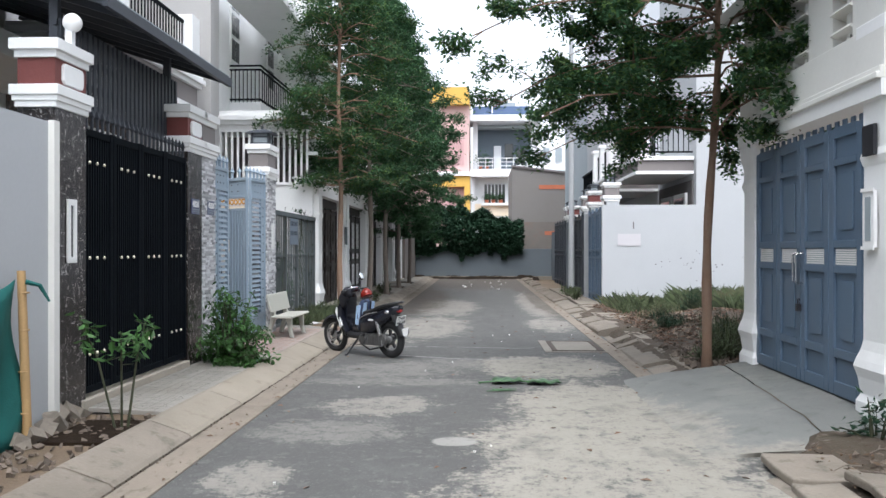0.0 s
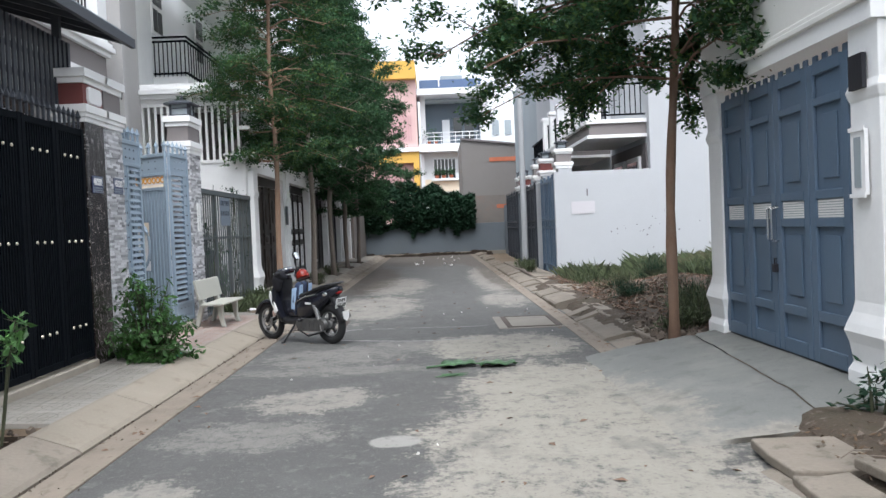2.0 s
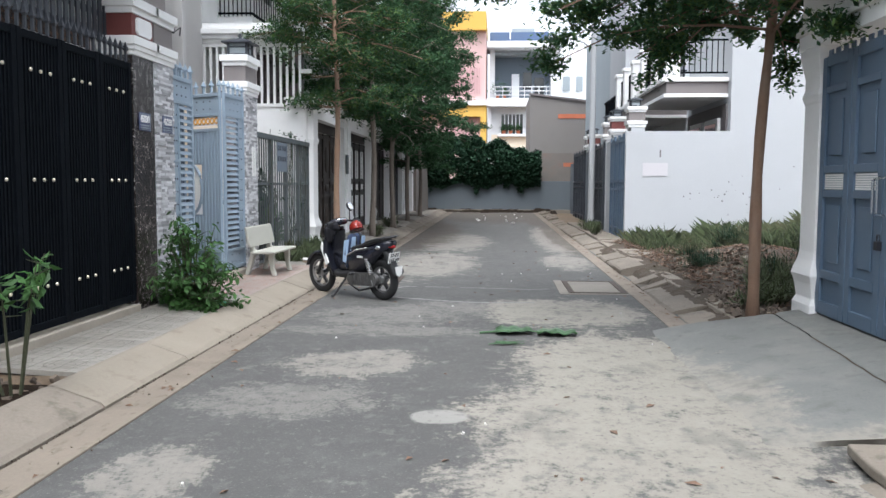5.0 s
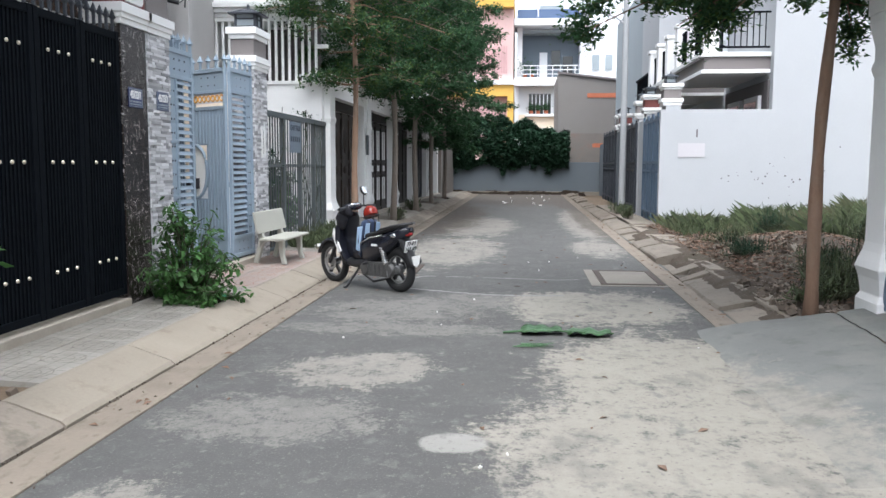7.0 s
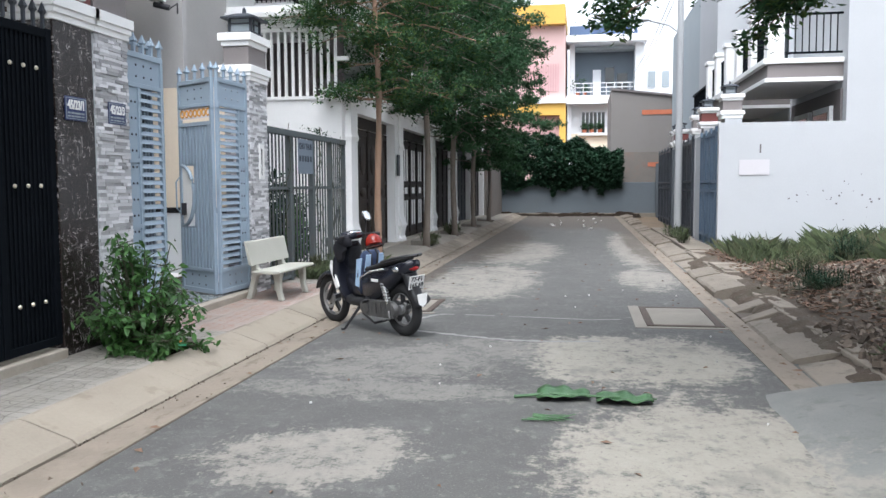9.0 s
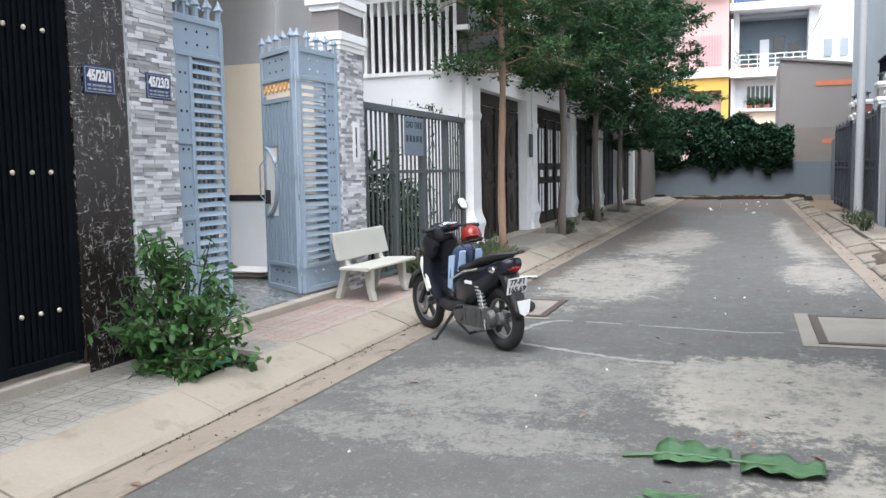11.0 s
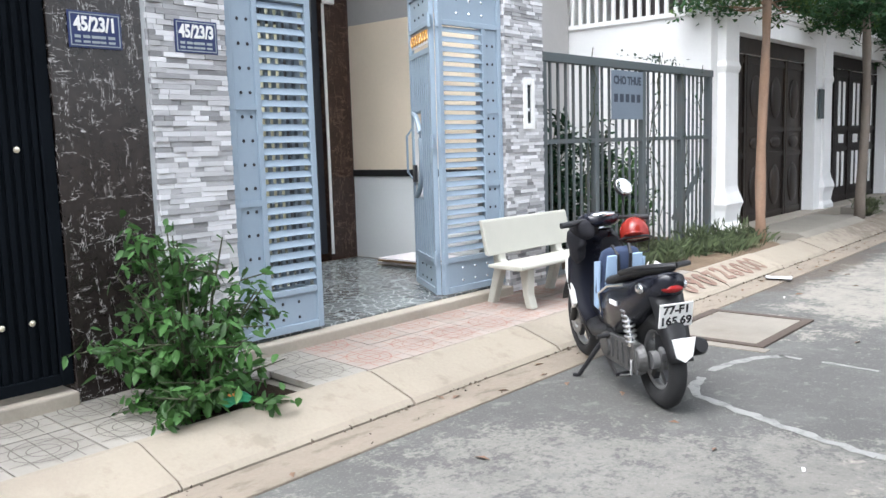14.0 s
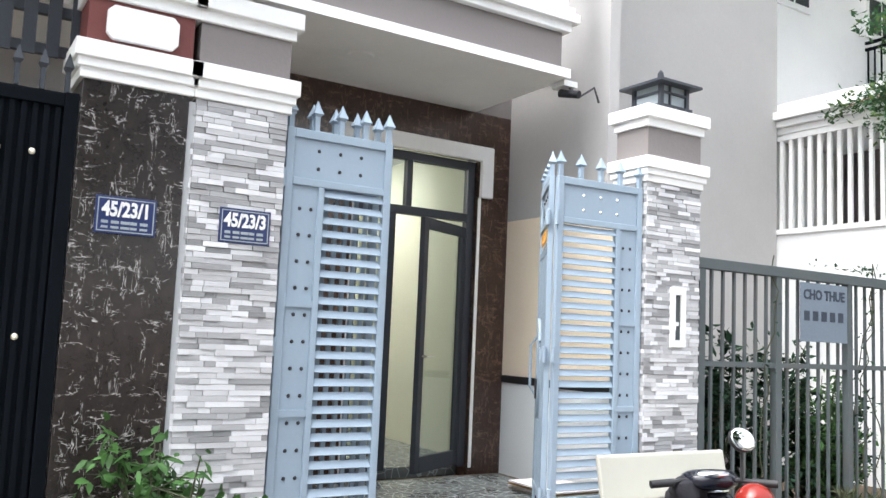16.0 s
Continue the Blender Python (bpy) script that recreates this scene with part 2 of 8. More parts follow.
CHROME = mat("chrome", (0.75, 0.76, 0.78), 0.15, 0.05, metal=1.0, bump=0)
BRONZE = mat("bronze_brown_gate", (0.0182, 0.013, 0.0104), 0.45, 0.5, 1.5, 30, 0.1, stain=(0.0845, 0.05525, 0.0325), amount=0.4, stain_scale=2.2, stretch=(1, 1, 0.35))
BROWNGATE = mat("dark_brown_gate_paint", (0.0132, 0.0096, 0.0084), 0.5, 0.3)
STRIP = mat("ledger_stone", (0.47, 0.47, 0.48), 0.6, 0.12, 8.0, 60, 0.35, each=0.55, stretch=(1, 0.5, 3))
STRIP_JOINED = mat("ledger_stone_strips", (0.47, 0.47, 0.48), 0.6, 0.12, 8.0, 60, 0.35, island=0.55, stretch=(1, 0.5, 3))
MORTAR = mat("pale_mortar", (0.38, 0.38, 0.38), 0.9, 0.15)
GRANITE = mat("pale_terrazzo", (0.4, 0.395, 0.345), 0.6, 0.1, 3.0, 220, 0.12, stain=(0.344, 0.344, 0.2924), amount=0.4)
BARK = mat("reddish_bark", (0.1725, 0.1087, 0.075), 0.95, 0.25, 4.0, 60, 0.7, stain=(0.1725, 0.15, 0.1275), amount=0.5, stain_scale=5, stretch=(1, 1, 0.4))
BARK_TAN = mat("tan_bark", (0.25, 0.16, 0.11), 0.95, 0.25, 4.0, 60, 0.7, stain=(0.1725, 0.15, 0.1275), amount=0.5, stain_scale=5, stretch=(1, 1, 0.4))
BARK_GREY = mat("greyish_bark", (0.18, 0.15, 0.125), 0.95, 0.25, 4.0, 60, 0.7, stain=(0.2, 0.19, 0.17), amount=0.5, stain_scale=5, stretch=(1, 1, 0.4))
LEAF = mat("dark_tree_leaf", (0.045, 0.103, 0.046), 0.6, 0.1, 1.2, 30, 0, island=0.4, spec=0.25)
LEAF_Y = mat("yellowish_tree_leaf", (0.08, 0.135, 0.04), 0.6, 0.15, 1.2, 30, 0, island=0.45, spec=0.25)
LEAF_BUSH = mat("bright_shrub_leaf", (0.058, 0.138, 0.038), 0.5, 0.12, 3.0, 30, 0, island=0.5, spec=0.35)
LEAF_IVY = mat("dark_creeper_leaf", (0.0165, 0.04125, 0.0225), 0.55, 0.15, 1.0, 30, 0, island=0.3, spec=0.1)
GRASS = mat("dry_green_grass", (0.06, 0.08, 0.036), 0.8, 0.2, 1.0, 30, 0, island=0.5, stain=(0.128, 0.112, 0.064), amount=0.7)


def thin_leaf(m, share):
    """Lets part of the light through a leaf blade."""
    n, l = m.node_tree.nodes, m.node_tree.links
    b = n["Principled BSDF"]
    tr = n.new("ShaderNodeBsdfTranslucent")
    l.new(b.inputs["Base Color"].links[0].from_socket, tr.inputs["Color"])
    mix = n.new("ShaderNodeMixShader")
    mix.inputs[0].default_value = share
    l.new(b.outputs[0], mix.inputs[1])
    l.new(tr.outputs[0], mix.inputs[2])
    l.new(mix.outputs[0], n["Material Output"].inputs["Surface"])


for m in (LEAF, LEAF_Y, LEAF_BUSH):
    thin_leaf(m, 0.4)
STONE = mat("rubble_stone", (0.12, 0.096, 0.076), 0.95, 0.25, 3.0, 50, 0.6, island=0.45)
LITTER = mat("pale_litter", (0.62, 0.61, 0.58), 0.7, 0.1, island=0.2)
FARWHITE = mat("far_white_facade", (0.74, 0.76, 0.78), 0.85, 0.04, 0.4, 10, 0)
YELLOW = mat("yellow_facade_paint", (0.585, 0.36, 0.081), 0.8, 0.06, 0.5, 10, 0)
PINK = mat("pink_facade_paint", (0.55, 0.38, 0.36), 0.8, 0.06, 0.5, 10, 0)
CURTAIN = mat("pink_shutter", (0.5, 0.32, 0.32), 0.8, 0.1, 2.0, 20, 0)
ROOFBLUE = mat("blue_sheet_roof", (0.0275, 0.0605, 0.132), 0.6, 0.1, 1.0, 20, 0)
# far recesses and shaded fronts: the shade is put into these colours
RECESS = mat("blue_grey_loggia_shade", (0.13, 0.16, 0.19), 0.8, 0.1, 0.8, 12, 0)
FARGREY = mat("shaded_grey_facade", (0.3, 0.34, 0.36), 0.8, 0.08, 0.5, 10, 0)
CEMENT = mat("bare_cement_wall", (0.1785, 0.1675, 0.1573), 0.92, 0.1, 0.7, 20, 0.2, stain=(0.153, 0.1403, 0.1275), amount=0.5)
BRICKISH = mat("blockwork_wall", (0.16, 0.144, 0.128), 0.95, 0.18, 1.5, 20, 0.4, stain=(0.184, 0.096, 0.072), amount=0.5, stain_scale=1.5)
BRICKRED = mat("red_brick_patch", (0.4, 0.13, 0.07), 0.9, 0.2)
# pale blue wall, its colour lowered to hold the tree shade
WALLBLUE = mat("shaded_pale_blue_wall", (0.1088, 0.1258, 0.1394), 0.9, 0.07, 0.6, 15, 0.2, stain=(0.1088, 0.119, 0.1224), amount=0.5, stain_scale=0.5)
CORRUGATED = mat("galvanised_sheet", (0.4, 0.47, 0.5), 0.5, 0.1, 1.0, 20, 0.05, metal=0.3, stain=(0.3, 0.34, 0.36), amount=0.5)
NET = mat("green_shade_net", (0.01, 0.1, 0.09), 0.8, 0.2, 6, 80, 0.4)
BAMBOO = mat("bamboo_pole", (0.4, 0.26, 0.12), 0.6, 0.2, 4, 50, 0.2)
CONCRETE_POLE = mat("concrete_pole", (0.36, 0.37, 0.38), 0.9, 0.08)
PAINTLINE = mat("worn_road_paint", (0.235, 0.235, 0.225), 0.85, 0.2, 4.0, 60, 0.2, stain=(0.088, 0.0904, 0.088), amount=1.0, stain_scale=9)
RUST = mat("rusty_iron", (0.066, 0.05, 0.04), 0.8, 0.25, 6, 60, 0.3)
TYRE = mat("tyre_rubber", (0.02, 0.02, 0.021), 0.85, 0.15, 10, 90, 0.2)
PLASTIC = mat("black_plastic", (0.018, 0.018, 0.02), 0.5, 0.15, 8, 90, 0.1)
BODY = mat("glossy_navy_black", (0.012, 0.013, 0.02), 0.22, 0.1, 3, 40, 0, spec=0.5)
SEATM = mat("black_seat_vinyl", (0.016, 0.016, 0.017), 0.65, 0.1, 8, 160, 0.2)
ALLOY = mat("cast_alloy", (0.3, 0.3, 0.3), 0.45, 0.15, 8, 60, 0.1, metal=0.7)
REDGLASS = mat("red_lens", (0.25, 0.01, 0.01), 0.2, 0.05, bump=0)
HELMET = mat("glossy_red_shell", (0.2, 0.018, 0.012), 0.18, 0.08, 5, 40, 0)
BAGBLUE = mat("light_blue_fabric", (0.33, 0.45, 0.62), 0.85, 0.1, 6, 120, 0.2)
BAGDARK = mat("navy_fabric", (0.03, 0.045, 0.09), 0.85, 0.15, 6, 120, 0.2)
WHITEPL = mat("white_plastic", (0.75, 0.75, 0.74), 0.4, 0.04)
PLATEBLUE = mat("enamel_navy", (0.013, 0.026, 0.104), 0.3, 0.1)
SOIL = mat("dark_moist_soil", (0.02, 0.014, 0.01), 0.95, 0.4, 6.0, 60, 0.9, stain=(0.04, 0.03, 0.02), amount=0.6, stain_scale=8, spec=0.05)
CAST = mat("dirty_cast_engine", (0.11, 0.11, 0.11), 0.5, 0.35, 14, 60, 0.3, metal=0.5, stain=(0.05, 0.045, 0.04), amount=0.7, stain_scale=12)
BRUSHED = mat("faded_red_brown_brush_paint", (0.18, 0.115, 0.09), 0.9, 0.25, 4.0, 45, 0.3, stain=(0.235, 0.19, 0.15), amount=0.8, stain_scale=7)
DRYLEAF = mat("dry_brown_leaf", (0.1, 0.065, 0.038), 0.8, 0.25, 4, 40, 0, island=0.5)
STEMGREEN = mat("dull_green_stem", (0.05, 0.055, 0.03), 0.8, 0.25, 6, 60, 0.3)
INK = mat("black_ink", (0.012, 0.012, 0.014), 0.5, 0.05)
BLUEINK = mat("dark_blue_brushed_paint", (0.035, 0.045, 0.065), 0.7, 0.2)
NOTICE = mat("faded_notice_paper", (0.5, 0.485, 0.5), 0.85, 0.05)
CREAMPAPER = mat("pale_paper", (0.76, 0.72, 0.74), 0.8, 0.03)
PACKET = mat("green_foil_packet", (0.03, 0.25, 0.12), 0.35, 0.1)
ORANGE = mat("orange_print", (0.8, 0.3, 0.08), 0.4, 0.1)
BANANA = mat("limp_green_leaf", (0.048, 0.112, 0.044), 0.5, 0.2, 6, 60, 0.2, stain=(0.032, 0.072, 0.032), amount=0.5, stain_scale=5)
FLOORTILE = mat("patterned_yard_tile", (0.135, 0.1485, 0.1485), 0.25, 0.1, 2, 40, 0.05, each=0.2)
SIGNGREY = mat("weathered_blue_grey_sheet", (0.15, 0.185, 0.225), 0.6, 0.12)
JACKET = mat("black_cloth", (0.012, 0.012, 0.016), 0.9, 0.2, 6, 90, 0.3)
SCORE_RED = mat("faded_red_tile_line", (0.28, 0.135, 0.105), 0.9, 0.2)
SCORE = mat("scored_tile_line", (0.15, 0.138, 0.12), 0.9, 0.15)
def webbed(m, col, scale, width):
    """Prints a pale web, as between small stones, on a tile glaze."""
    n, l = m.node_tree.nodes, m.node_tree.links
    b = n["Principled BSDF"]
    geo = n.new("ShaderNodeNewGeometry")
    vor = n.new("ShaderNodeTexVoronoi")
    vor.feature = "DISTANCE_TO_EDGE"
    vor.inputs["Scale"].default_value = scale
    l.new(geo.outputs["Position"], vor.inputs["Vector"])
    ramp = n.new("ShaderNodeMapRange")
    ramp.inputs[1].default_value, ramp.inputs[2].default_value, ramp.inputs[3].default_value, ramp.inputs[4].default_value = 0.0, width, 1.0, 0.0
    l.new(vor.outputs["Distance"], ramp.inputs[0])
    mix = n.new("ShaderNodeMix")
    mix.data_type = "RGBA"
    l.new(ramp.outputs[0], mix.inputs[0])
    l.new(b.inputs["Base Color"].links[0].from_socket, mix.inputs[6])
    mix.inputs[7].default_value = (*col, 1)
    l.new(mix.outputs[2], b.inputs["Base Color"])


webbed(FLOORTILE, (0.42, 0.45, 0.45), 11.0, 0.07)
ROOM = mat("room_wall_paint", (0.62, 0.62, 0.5), 0.8, 0.04)


def marble(name, base, vein, scale, width):
    """Polished stone with a mottled ground and short wispy pale veins that run across and down."""
    m = mat(name, base, 0.22, 0.4, 5.0, 40, 0, spec=0.5)
    n, l = m.node_tree.nodes, m.node_tree.links
    flecks(m, tuple(c * 1.8 for c in base), scale * 0.4, 0.5, 0.7, 0.7, 6.0)
    b = n["Principled BSDF"]
    geo = n.new("ShaderNodeNewGeometry")
    for turn, stretch in ((0.0, (1, 0.55, 1.5)), (31.0, (1, 1.7, 0.5))):
        mp = n.new("ShaderNodeMapping")
        mp.inputs["Scale"].default_value, mp.inputs["Location"].default_value = stretch, (turn, turn, turn)
        l.new(geo.outputs["Position"], mp.inputs["Vector"])
        fac = []
        for s, lo, hi, ridge in ((scale, 1 - width, 1.0, True), (scale * 0.5, 0.54, 0.62, False)):
            q = n.new("ShaderNodeTexNoise")
            q.inputs["Scale"].default_value, q.inputs["Detail"].default_value, q.inputs["Distortion"].default_value = s, 3.0, 0.6
            l.new(mp.outputs[0], q.inputs["Vector"])
            out = q.outputs["Fac"]
            if ridge:
                c = n.new("ShaderNodeMath")
                c.operation = "PINGPONG"
                c.inputs[1].default_value = 0.5
                l.new(out, c.inputs[0])
                d = n.new("ShaderNodeMath")
                d.operation = "MULTIPLY"
                d.inputs[1].default_value = 2.0
                l.new(c.outputs[0], d.inputs[0])
                out = d.outputs[0]
            r = n.new("ShaderNodeMapRange")
            r.inputs[1].default_value, r.inputs[2].default_value = lo, hi
            l.new(out, r.inputs[0])
            fac.append(r.outputs[0])
        mul = n.new("ShaderNodeMath")
        mul.operation = "MULTIPLY"
        l.new(fac[0], mul.inputs[0])
        l.new(fac[1], mul.inputs[1])
        mix = n.new("ShaderNodeMix")
        mix.data_type = "RGBA"
        l.new(mul.outputs[0], mix.inputs[0])
        l.new(b.inputs["Base Color"].links[0].from_socket, mix.inputs[6])
        mix.inputs[7].default_value = (*vein, 1)
        l.new(mix.outputs[2], b.inputs["Base Color"])
    return m


MARBLE = marble("dark_brown_veined_marble", (0.018, 0.014, 0.013), (0.45, 0.43, 0.42), 24.0, 0.05)
MARBLE_RED = marble("reddish_brown_marble", (0.045, 0.026, 0.02), (0.14, 0.085, 0.06), 22.0, 0.16)

glass = bpy.data.materials.new("clear_glass")
glass.use_nodes = True
gb = glass.node_tree.nodes["Principled BSDF"]
gb.inputs["Base Color"].default_value = (0.75, 0.8, 0.78, 1)
gb.inputs["Roughness"].default_value, gb.inputs["Transmission Weight"].default_value, gb.inputs["IOR"].default_value = 0.03, 1.0, 1.45
GLASS = glass
DARKGLASS = mat("dark_window_glass", (0.03, 0.036, 0.04), 0.08, 0.1, bump=0, spec=0.6)
MIRROR = mat("mirror_glass", (0.85, 0.87, 0.88), 0.02, 0.0, metal=1.0, bump=0)
lampm = bpy.data.materials.new("ceiling_lamp_glow")
lampm.use_nodes = True
lampm.node_tree.nodes["Principled BSDF"].inputs["Emission Color"].default_value = (1, 0.98, 0.92, 1)
lampm.node_tree.nodes["Principled BSDF"].inputs["Emission Strength"].default_value = 5.0
LAMP = lampm


# ---- building helpers ----
class Geo:
    """Gathers vertices and faces for one mesh."""

    def __init__(self):
        self.v, self.f = [], []

    def add(self, verts, faces):
        k = len(self.v)
        self.v += [tuple(p) for p in verts]
        self.f += [tuple(i + k for i in f) for f in faces]
        return self

    def box(self, x0, y0, z0, x1, y1, z1):
        x0, x1, y0, y1, z0, z1 = min(x0, x1), max(x0, x1), min(y0, y1), max(y0, y1), min(z0, z1), max(z0, z1)
        return self.add([(x0, y0, z0), (x1, y0, z0), (x1, y1, z0), (x0, y1, z0), (x0, y0, z1), (x1, y0, z1), (x1, y1, z1), (x0, y1, z1)],
                        [(3, 2, 1, 0), (4, 5, 6, 7), (0, 1, 5, 4), (1, 2, 6, 5), (2, 3, 7, 6), (3, 0, 4, 7)])

    def beam(self, p, q, w, d):
        """A straight bar of w by d from p to q."""
        p, q = Vector(p), Vector(q)
        a = (q - p).normalized()
        s = a.cross(Vector((0, 0, 1)) if abs(a.z) < 0.95 else Vector((0, 1, 0))).normalized()
        u = s.cross(a)
        c = [s * w / 2 * i + u * d / 2 * j for i, j in ((-1, -1), (1, -1), (1, 1), (-1, 1))]
        return self.add([p + k for k in c] + [q + k for k in c], [(3, 2, 1, 0), (4, 5, 6, 7), (0, 1, 5, 4), (1, 2, 6, 5), (2, 3, 7, 6), (3, 0, 4, 7)])

    def tube(self, pts, radii, n=10, flat=1.0):
        """A round rod along pts; radii is one number or one for each point."""
        pts = [Vector(p) for p in pts]
        if isinstance(radii, (int, float)):
            radii = [radii] * len(pts)
        k = len(self.v)
        for i, p in enumerate(pts):
            a = (pts[min(i + 1, len(pts) - 1)] - pts[max(i - 1, 0)]).normalized()
            s = a.cross(Vector((0, 0, 1)) if abs(a.z) < 0.9 else Vector((0, 1, 0))).normalized()
            u = s.cross(a)
            for j in range(n):
                g = 2 * math.pi * j / n
                self.v.append(tuple(p + (s * math.cos(g) + u * math.sin(g) * flat) * radii[i]))
        for i in range(len(pts) - 1):
            for j in range(n):
                j2 = (j + 1) % n
                self.f.append((k + i * n + j, k + i * n + j2, k + (i + 1) * n + j2, k + (i + 1) * n + j))
        self.f.append(tuple(k + j for j in reversed(range(n))))
        self.f.append(tuple(k + (len(pts) - 1) * n + j for j in range(n)))
        return self

    def prism(self, poly, axis, a, b):
        """A flat outline pushed from a to b along an axis; the outline is in the two other axes, in their order."""
        def at(p, h):
            q = list(p)
            q.insert("xyz".index(axis), h)
            return q
        n = len(poly)
        return self.add([at(p, a) for p in poly] + [at(p, b) for p in poly],
                        [tuple(reversed(range(n))), tuple(range(n, 2 * n))] + [(i, (i + 1) % n, n + (i + 1) % n, n + i) for i in range(n)])

    def ball(self, c, r, nu=14, nv=9, top=1.0, low=-1.0):
        """An ellipsoid with radii r round c, cut off between low and top (-1 to 1)."""
        k = len(self.v)
        a0, a1 = math.asin(low), math.asin(top)
        for i in range(nv + 1):
            el = a0 + (a1 - a0) * i / nv
            for j in range(nu):
                az = 2 * math.pi * j / nu
                self.v.append((c[0] + r[0] * math.cos(el) * math.cos(az), c[1] + r[1] * math.cos(el) * math.sin(az), c[2] + r[2] * math.sin(el)))
        for i in range(nv):
            for j in range(nu):
                j2 = (j + 1) % nu
                self.f.append((k + i * nu + j, k + i * nu + j2, k + (i + 1) * nu + j2, k + (i + 1) * nu + j))
        self.f.append(tuple(k + j for j in reversed(range(nu))))
        self.f.append(tuple(k + nv * nu + j for j in range(nu)))
        return self

    def ring(self, c, R, r, axis="y", n=36, m=10, squash=1.0):
        """A torus round an axis through c."""
        k = len(self.v)
        for i in range(n):
            g = 2 * math.pi * i / n
            for j in range(m):
                h = 2 * math.pi * j / m
                d, o = R + r * math.cos(h), r * math.sin(h) * squash
                p = (d * math.cos(g), o, d * math.sin(g)) if axis == "y" else (o, d * math.cos(g), d * math.sin(g)) if axis == "x" else (d * math.cos(g), d * math.sin(g), o)
                self.v.append((c[0] + p[0], c[1] + p[1], c[2] + p[2]))
        for i in range(n):
            for j in range(m):
                i2, j2 = (i + 1) % n, (j + 1) % m
                self.f.append((k + i * m + j, k + i * m + j2, k + i2 * m + j2, k + i2 * m + j))
        return self

    def loft(self, rows):
        """A closed skin through rings of equal length."""
        n, k = len(rows[0]), len(self.v)
        for r in rows:
            self.v += [tuple(p) for p in r]
        for i in range(len(rows) - 1):
            for j in range(n):
                j2 = (j + 1) % n
                self.f.append((k + i * n + j, k + i * n + j2, k + (i + 1) * n + j2, k + (i + 1) * n + j))
        self.f.append(tuple(k + j for j in reversed(range(n))))
        self.f.append(tuple(k + (len(rows) - 1) * n + j for j in range(n)))
        return self

    def mesh(self, name, off=(0, 0, 0)):
        me = bpy.data.meshes.new(name)
        o = Vector(off)
        me.from_pydata([Vector(p) - o for p in self.v] if o.length else self.v, [], self.f)
        me.update()
        return me


def base_of(ob):
    p = Vector((0, 0, 0))
    while ob:
        p += ob.location
        ob = ob.parent
    return p


def tidy(me):
    bm = bmesh.new()
    bm.from_mesh(me)
    bmesh.ops.recalc_face_normals(bm, faces=bm.faces)
    bm.to_mesh(me)
    bm.free()


def part(name, geo, material, parent=None, label="", bevel=0.0, smooth=False, recalc=True):
    """Links a Geo as one mesh object under a thing or a part."""
    me = geo.mesh(name, base_of(parent))
    if recalc and len(me.polygons) < 6000:
        tidy(me)
    me.materials.append(material)
    if smooth:
        me.shade_smooth() if smooth is True else me.set_sharp_from_angle(angle=radians(smooth))
    ob = new(name, me)
    ob.parent = parent
    if bevel:
        b = ob.modifiers.new("edge", "BEVEL")
        b.width, b.segments, b.limit_method = bevel, 2, "ANGLE"
    if label:
        tagged(ob, label)
    return ob


def thing(name, label, category, at=(0, 0, 0), group="", kind=""):
    ob = new(name)
    ob.location = at
    ob.empty_display_size = 0.1
    return tagged(ob, label, category, group, kind)


def whole(name, geo, material, label, category, kind="", bevel=0.0, group="", smooth=False, recalc=True):
    return tagged(part(name, geo, material, None, "", bevel, smooth, recalc), label, category, group, kind)


def text_mesh(words, size, m, material, parent, name="lettering", depth=0.002):
    """Raised letters, centred, read along +x of m with +y up."""
    cu = bpy.data.curves.new(name, "FONT")
    cu.body, cu.size, cu.extrude, cu.align_x, cu.align_y, cu.resolution_u, cu.offset = words, size, depth, "CENTER", "CENTER", 3, size * 0.035
    tmp = new(name, cu)
    me = bpy.data.meshes.new_from_object(tmp.evaluated_get(bpy.context.evaluated_depsgraph_get()))
    bpy.data.objects.remove(tmp)
    me.materials.append(material)
    me.transform(Matrix.Translation(-base_of(parent)) @ m)
    ob = new(name, me)
    ob.parent = parent
    return ob


STREET_L = Matrix(((0, 0, 1, 0), (1, 0, 0, 0), (0, 1, 0, 0), (0, 0, 0, 1)))  # letters on a wall that faces +x, read along +y


